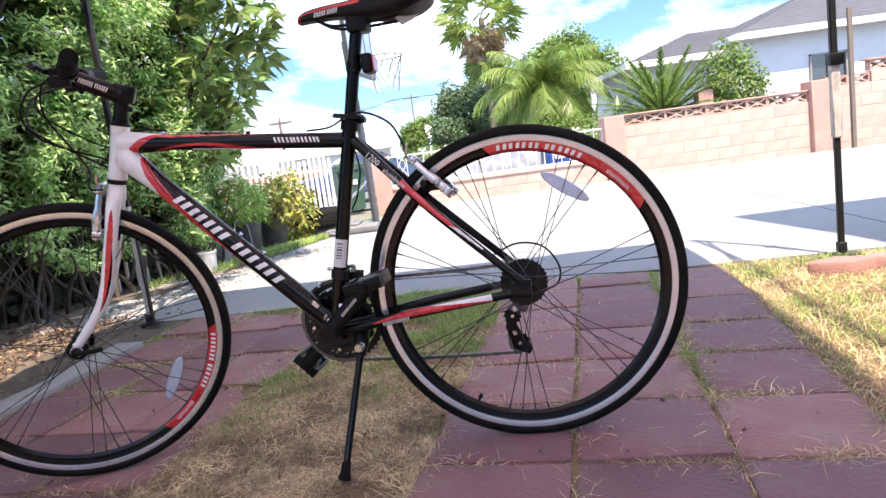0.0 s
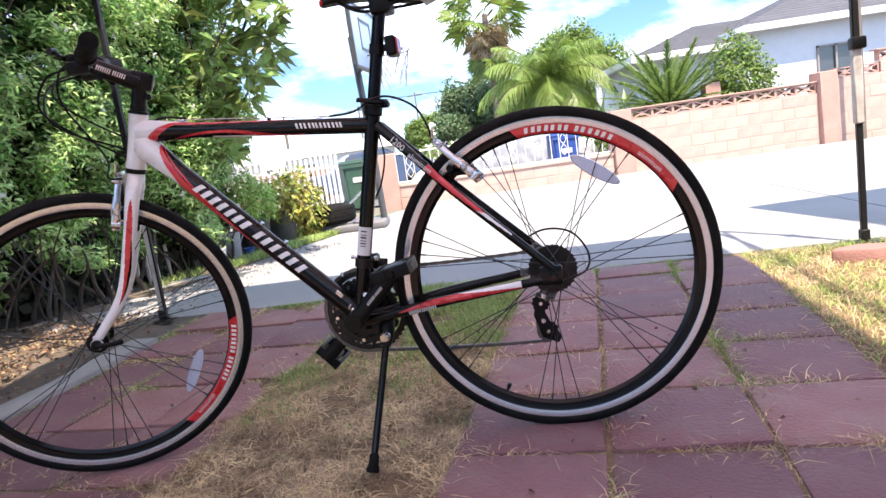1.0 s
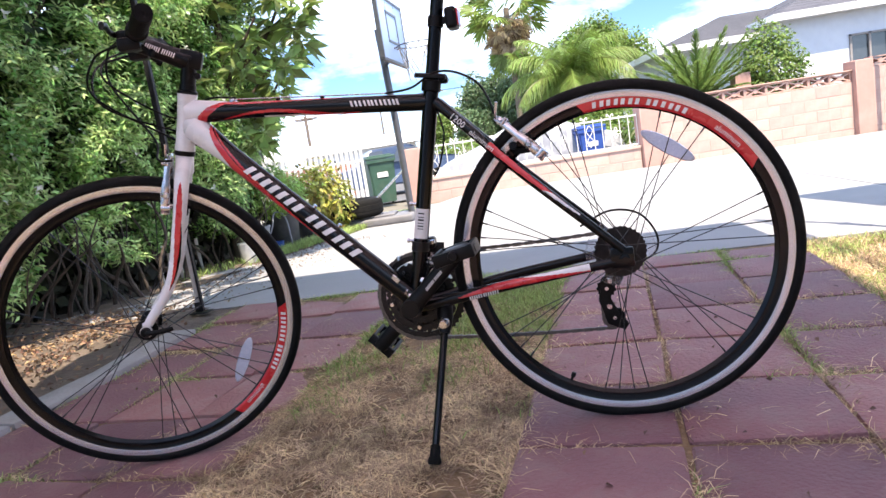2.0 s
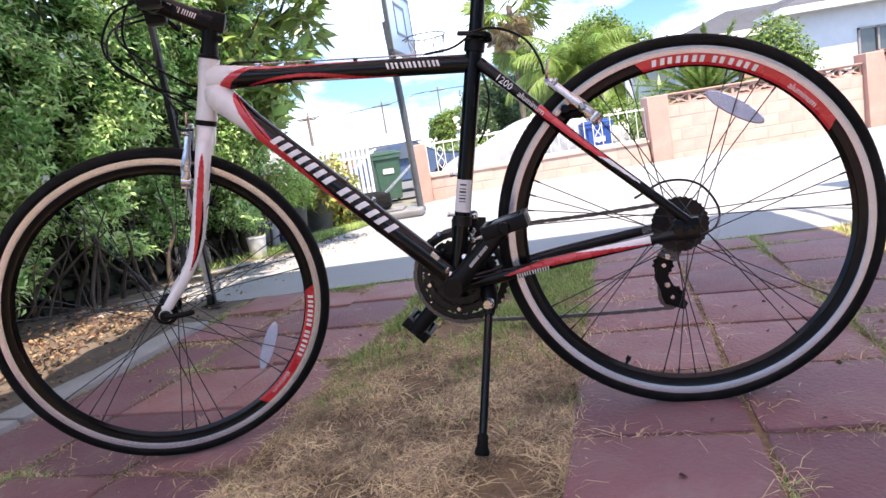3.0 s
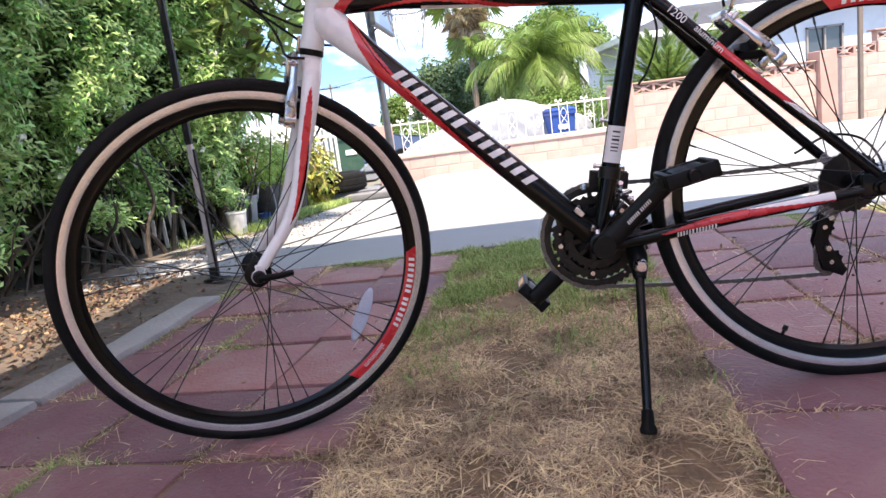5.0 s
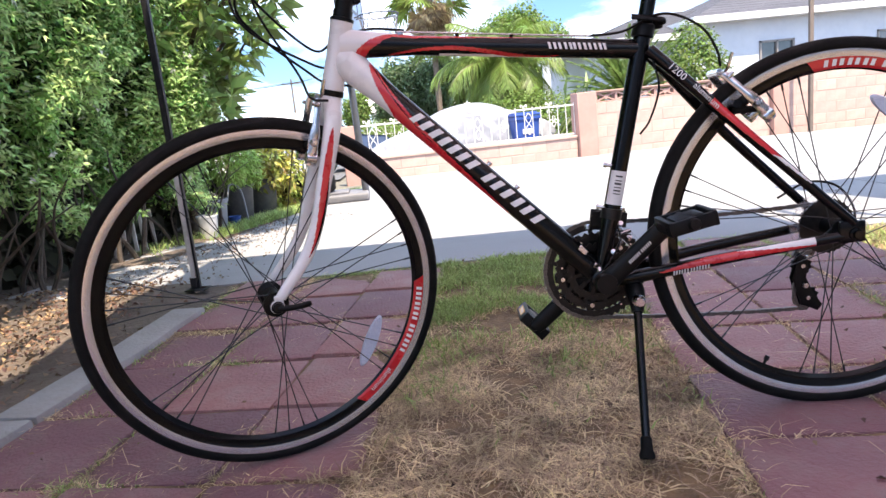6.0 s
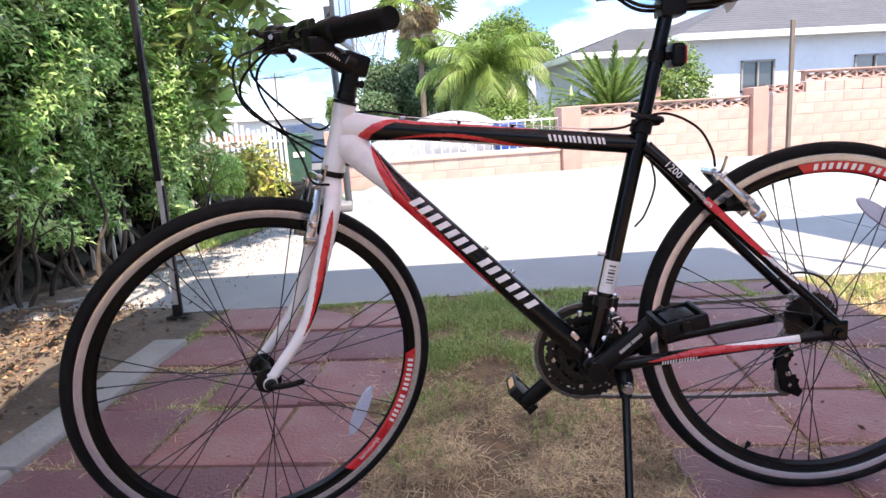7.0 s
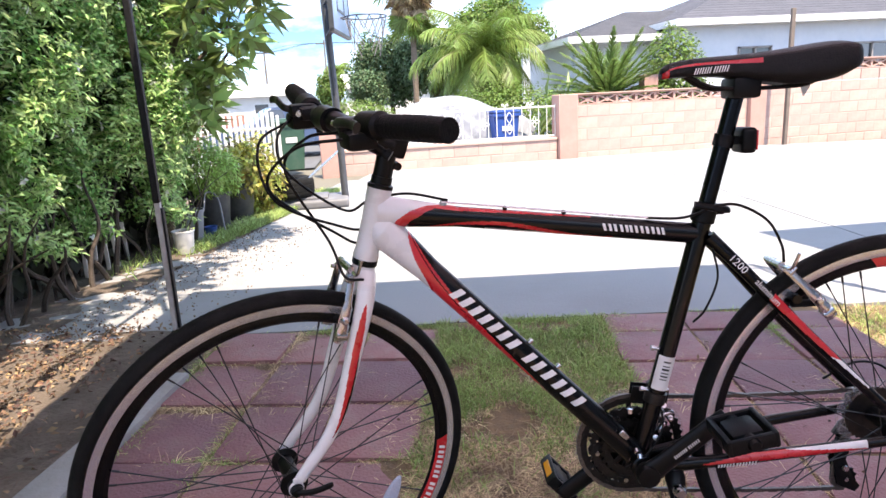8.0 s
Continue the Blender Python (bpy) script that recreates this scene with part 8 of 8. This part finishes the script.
shrub("garden_hedge", Matrix.Translation((-0.5, 30, -0.5)), 2.0, 0.8, 0.8, 0.7, 4000, 0.12, 0.04, M_tree, "low green hedge across the street", 6)
shrub("agave", Matrix.Translation((3.55, 13.6, -0.4)), 0.40, 0.35, 0.55, 0.95, 90, 0.5, 0.045, M_sago, "grey-green agave behind the wall", 3, 0.0)
chim = thing("garden_pillar", Matrix.Translation((5.55, 13.9, -0.4)), "short pink masonry pillar behind the wall", "pillar")
bm = bmesh.new()
box(bm, (0, 0, 0.8), (0.30, 0.30, 1.62), bevel=0.01)
part("pillar_body", bm, M_pillar, chim)

# ---- pieces: pavers, grass, fallen leaves ----
def paver_mesh(seed):
    bm = bmesh.new()
    w, l = 0.306, 0.300
    box(bm, (0, 0, -0.02), (w, l, 0.045), bevel=0.009, seg=2)
    for v in bm.verts:
        v.co += Vector(noise.noise_vector(v.co * 14 + Vector((seed * 7.0, 0, 0)))) * 0.006
    me = bpy.data.meshes.new("paver")
    bm.to_mesh(me)
    bm.free()
    me.materials.append(M_paver)
    smooth_all(me, 0.9)
    return me


PAVERS = [paver_mesh(k) for k in range(5)]
pavement = tagged(new("pavement"), "weathered red concrete pavers with weeds in the joints", "pavement", "", "structure")
YANG = -math.atan2(EY.x, EY.y)
rnd = random.Random(11)


def lay(u0, u1, v0, v1):
    q = yard((u0 + u1) / 2, (v0 + v1) / 2)
    s = ((u1 - u0 - 0.010) / 0.306, (v1 - v0 - 0.009) / 0.300, 1)
    z = ground_z(q.x, q.y) + rnd.uniform(-0.003, 0.003)
    m = Matrix.LocRotScale((q.x, q.y, z), Euler((rnd.uniform(-0.010, 0.010), rnd.uniform(-0.010, 0.010), YANG + rnd.uniform(-0.02, 0.02))), s)
    share("paver", rnd.choice(PAVERS), pavement, m)


JOINTS = []
for side, u_of in ((0, [0.008, 0.334, 0.648, 0.967]), (1, [-1.61, -1.295, -0.985, -0.67])):
    off, pitch = (0.118, 0.307) if side == 0 else (0.085, 0.338)
    for k in range(-7, 7):
        v0, v1 = off + pitch * k, off + pitch * (k + 1)
        last = edge(u_of[1]) - 0.02
        if v0 > last - 0.08:
            continue
        v1 = min(v1, last)
        JOINTS.append(("row", u_of[0], u_of[-1], v0))
        for a, b in zip(u_of, u_of[1:]):
            lay(a, b, v0, v1)
            JOINTS.append(("col", a, v0, v1))
        JOINTS.append(("col", u_of[-1], v0, v1))


def spots(u, v, dz=0.0):
    """Plan places of yard coordinates as an array, on the ground."""
    x = EX.x * u + EY.x * v - 0.155
    y = EX.y * u + EY.y * v + 1.20
    z = np.array([ground_z(a, b) for a, b in zip(x, y)]) + dz
    return np.stack([x, y, z], 1)


g = np.random.default_rng(21)
# the worn strip: mostly straw, greener towards the drive
n = 64000
u, v = g.uniform(-0.69, 0.02, n), g.uniform(-0.9, 1.83, n)
clump = np.array([noise.noise(Vector((a * 6, b * 6, 0))) for a, b in zip(u, v)])
keep = clump + g.normal(0, 0.20, n) > -0.12
u, v = u[keep], v[keep]
green = 1 / (1 + np.exp(-(v - 1.00 + clump[keep] * 0.5) * 7))
isg = g.random(len(u)) < green * 0.97
ps = spots(u, v, -0.008)
arrays("lawn_straw", *merge(blades(ps[~isg][::2], 0.020, 0.0016, g, 1.8, 0.6), blades(ps[~isg] + [0.01, 0, 0.004], 0.010, 0.0020, g, 4.4, 0.25)), M_straw, None, "dry straw-coloured grass blades on the worn strip", "grass", "stuff")
arrays("lawn_grass", *blades(ps[isg], 0.036, 0.0019, g, 0.9), M_grass, None, "short green grass blades by the drive", "grass", "stuff")
# sunny side lawn
n = 30000
u, v = g.uniform(0.95, 2.4, n), g.uniform(-0.6, 1.93, n)
clump = np.array([noise.noise(Vector((a * 4 + 9, b * 4, 0))) for a, b in zip(u, v)])
isg = g.random(n) < np.clip(0.35 + clump * 0.8 + (v - 1.0) * 0.25, 0, 1)
ps = spots(u, v, -0.01)
arrays("side_lawn_straw", *blades(ps[~isg], 0.030, 0.0018, g, 1.3, 0.8), M_straw, None, "dry grass blades on the sunny side lawn", "grass", "stuff")
arrays("side_lawn_grass", *blades(ps[isg], 0.034, 0.0018, g, 0.9), M_grass, None, "green grass blades on the sunny side lawn", "grass", "stuff")
# weeds in the joints, along the drive's edge and beside the kerb
us, vs, cs = [], [], []
for kind, a, b, c in JOINTS:
    n = 260 if kind == "row" else 90
    t = g.random(n)
    if kind == "row":
        uu, vv = a + (b - a) * t, c + g.normal(0, 0.006, n)
    else:
        uu, vv = a + g.normal(0, 0.006, n), b + (c - b) * t
    ok = np.array([noise.noise(Vector((p * 3.3, q * 3.3, 5))) for p, q in zip(uu, vv)]) + g.normal(0, 0.14, n) > -0.06
    us.append(uu[ok])
    vs.append(vv[ok])
u, v = np.concatenate(us), np.concatenate(vs)
tuft = np.repeat(np.stack([u, v], 1), 7, 0) + g.normal(0, 0.009, (len(u) * 7, 2))
isg = np.array([noise.noise(Vector((p * 2, q * 2, 8))) for p, q in tuft]) + g.normal(0, 0.16, len(tuft)) > 0.20
ps = spots(tuft[:, 0], tuft[:, 1], -0.012)
arrays("joint_straw", *merge(blades(ps[~isg], 0.019, 0.0016, g, 1.9, 0.6), blades(ps[~isg][::6], 0.032, 0.0014, g, 1.6, 0.8)), M_straw, None, "dry weeds in the paver joints", "weeds", "stuff")
n = 5200
u = g.uniform(-1.6, 1.0, n)
v = edge(u) - 0.008 - np.abs(g.normal(0, 0.026, n))
ok = np.array([noise.noise(Vector((p * 4, 1.5, 2))) for p in u]) + g.normal(0, 0.15, n) > -0.05
edge1 = spots(u[ok], v[ok], -0.012)
n = 1500
u, v = -1.605 + np.abs(g.normal(0, 0.02, n)), g.uniform(-0.8, 1.6, n)
ok = np.array([noise.noise(Vector((3, q * 4, 2))) for q in v]) + g.normal(0, 0.1, n) > 0.12
edge2 = spots(u[ok], v[ok], -0.01)
arrays("joint_weeds", *blades(np.concatenate([ps[isg], edge1, edge2]), 0.026, 0.0016, g, 1.0), M_grass, None, "green weeds in the joints and along the drive", "weeds", "stuff")
# grass at the bed's edge further down the drive
n = 9000
v = g.uniform(2.6, 7.5, n)
u = -2.60 + 0.03 * np.clip(v - 3, 0, 5) - np.abs(g.normal(0, 0.16, n)) + 0.03
ok = np.array([noise.noise(Vector((p * 2.2, q * 1.3, 7))) for p, q in zip(u, v)]) + (v - 3.6) * 0.5 + g.normal(0, 0.15, n) > 0.05
arrays("verge_grass", *blades(spots(u[ok], v[ok], 0.0), 0.075, 0.0035, g, 0.8), M_grass, None, "green grass verge along the drive", "grass", "stuff")
# dead leaves on the soil
n = 3000
u, v = g.uniform(-3.3, -1.75, n), g.uniform(-0.9, 1.86, n)
ok = g.random(n) < np.clip(0.75 - np.abs(u + 2.4) * 0.7 + np.array([noise.noise(Vector((p * 3, q * 3, 1))) for p, q in zip(u, v)]), 0.03, 1)
ps = spots(u[ok], v[ok], 0.016)
arrays("fallen_leaves", *leaf_cloud(ps, np.tile([[0, 0, 1.0]], (len(ps), 1)), 0.034, 0.0085, g, 0.0), M_dead, None, "brown fallen leaves scattered over the soil bed", "leaves", "stuff")
u, v = np.concatenate([g.uniform(-1.5, 0.9, 120), -2.55 + np.abs(g.normal(0, 0.30, 1500))]), np.concatenate([g.uniform(-0.4, 1.8, 120), g.uniform(1.72, 4.6, 1500)])
ps = spots(u, v, 0.006)
arrays("drive_litter", *leaf_cloud(ps, np.tile([[0, 0, 1.0]], (len(ps), 1)), 0.017, 0.0055, g, 0.0), M_dead, None, "small dry leaves blown over pavers and drive", "leaves", "stuff")

# larger orange leaves gathered where the bed meets the drive
n = 2700
u, v = g.normal(-2.34, 0.30, n), g.normal(1.15, 0.60, n)
ok = (u < -1.86) & (v < 1.86) & (np.array([noise.noise(Vector((p * 4, q * 4, 3))) for p, q in zip(u, v)]) + g.normal(0, 0.15, n) > -0.02)
ps = spots(u[ok], v[ok], 0.020)
arrays("leaf_litter", *leaf_cloud(ps, np.tile([[0, 0, 1.0]], (len(ps), 1)), 0.026, 0.0070, g, 0.0, None, 0.6), M_litter, None, "curled orange and brown leaves at the bed's end", "leaves", "stuff")
# dry clippings that lie about on the pavers beside the worn strip
n = 2600
u = np.concatenate([g.uniform(-1.6, -0.66, n), g.uniform(-0.02, 0.95, n)])
v = g.uniform(-0.7, 1.85, 2 * n)
near_strip = np.exp(-np.minimum(np.abs(u + 0.68), np.abs(u)) * 7)
ok = np.array([noise.noise(Vector((p * 3.5, q * 3.5, 12))) for p, q in zip(u, v)]) + near_strip * 0.5 + g.normal(0, 0.1, 2 * n) > 0.30
ps = spots(u[ok], v[ok], 0.004)
arrays("dry_clippings", *blades(ps, 0.008, 0.0013, g, 4.0, 0.2), M_straw, None, "dry grass clippings scattered over the red pavers", "grass", "stuff")
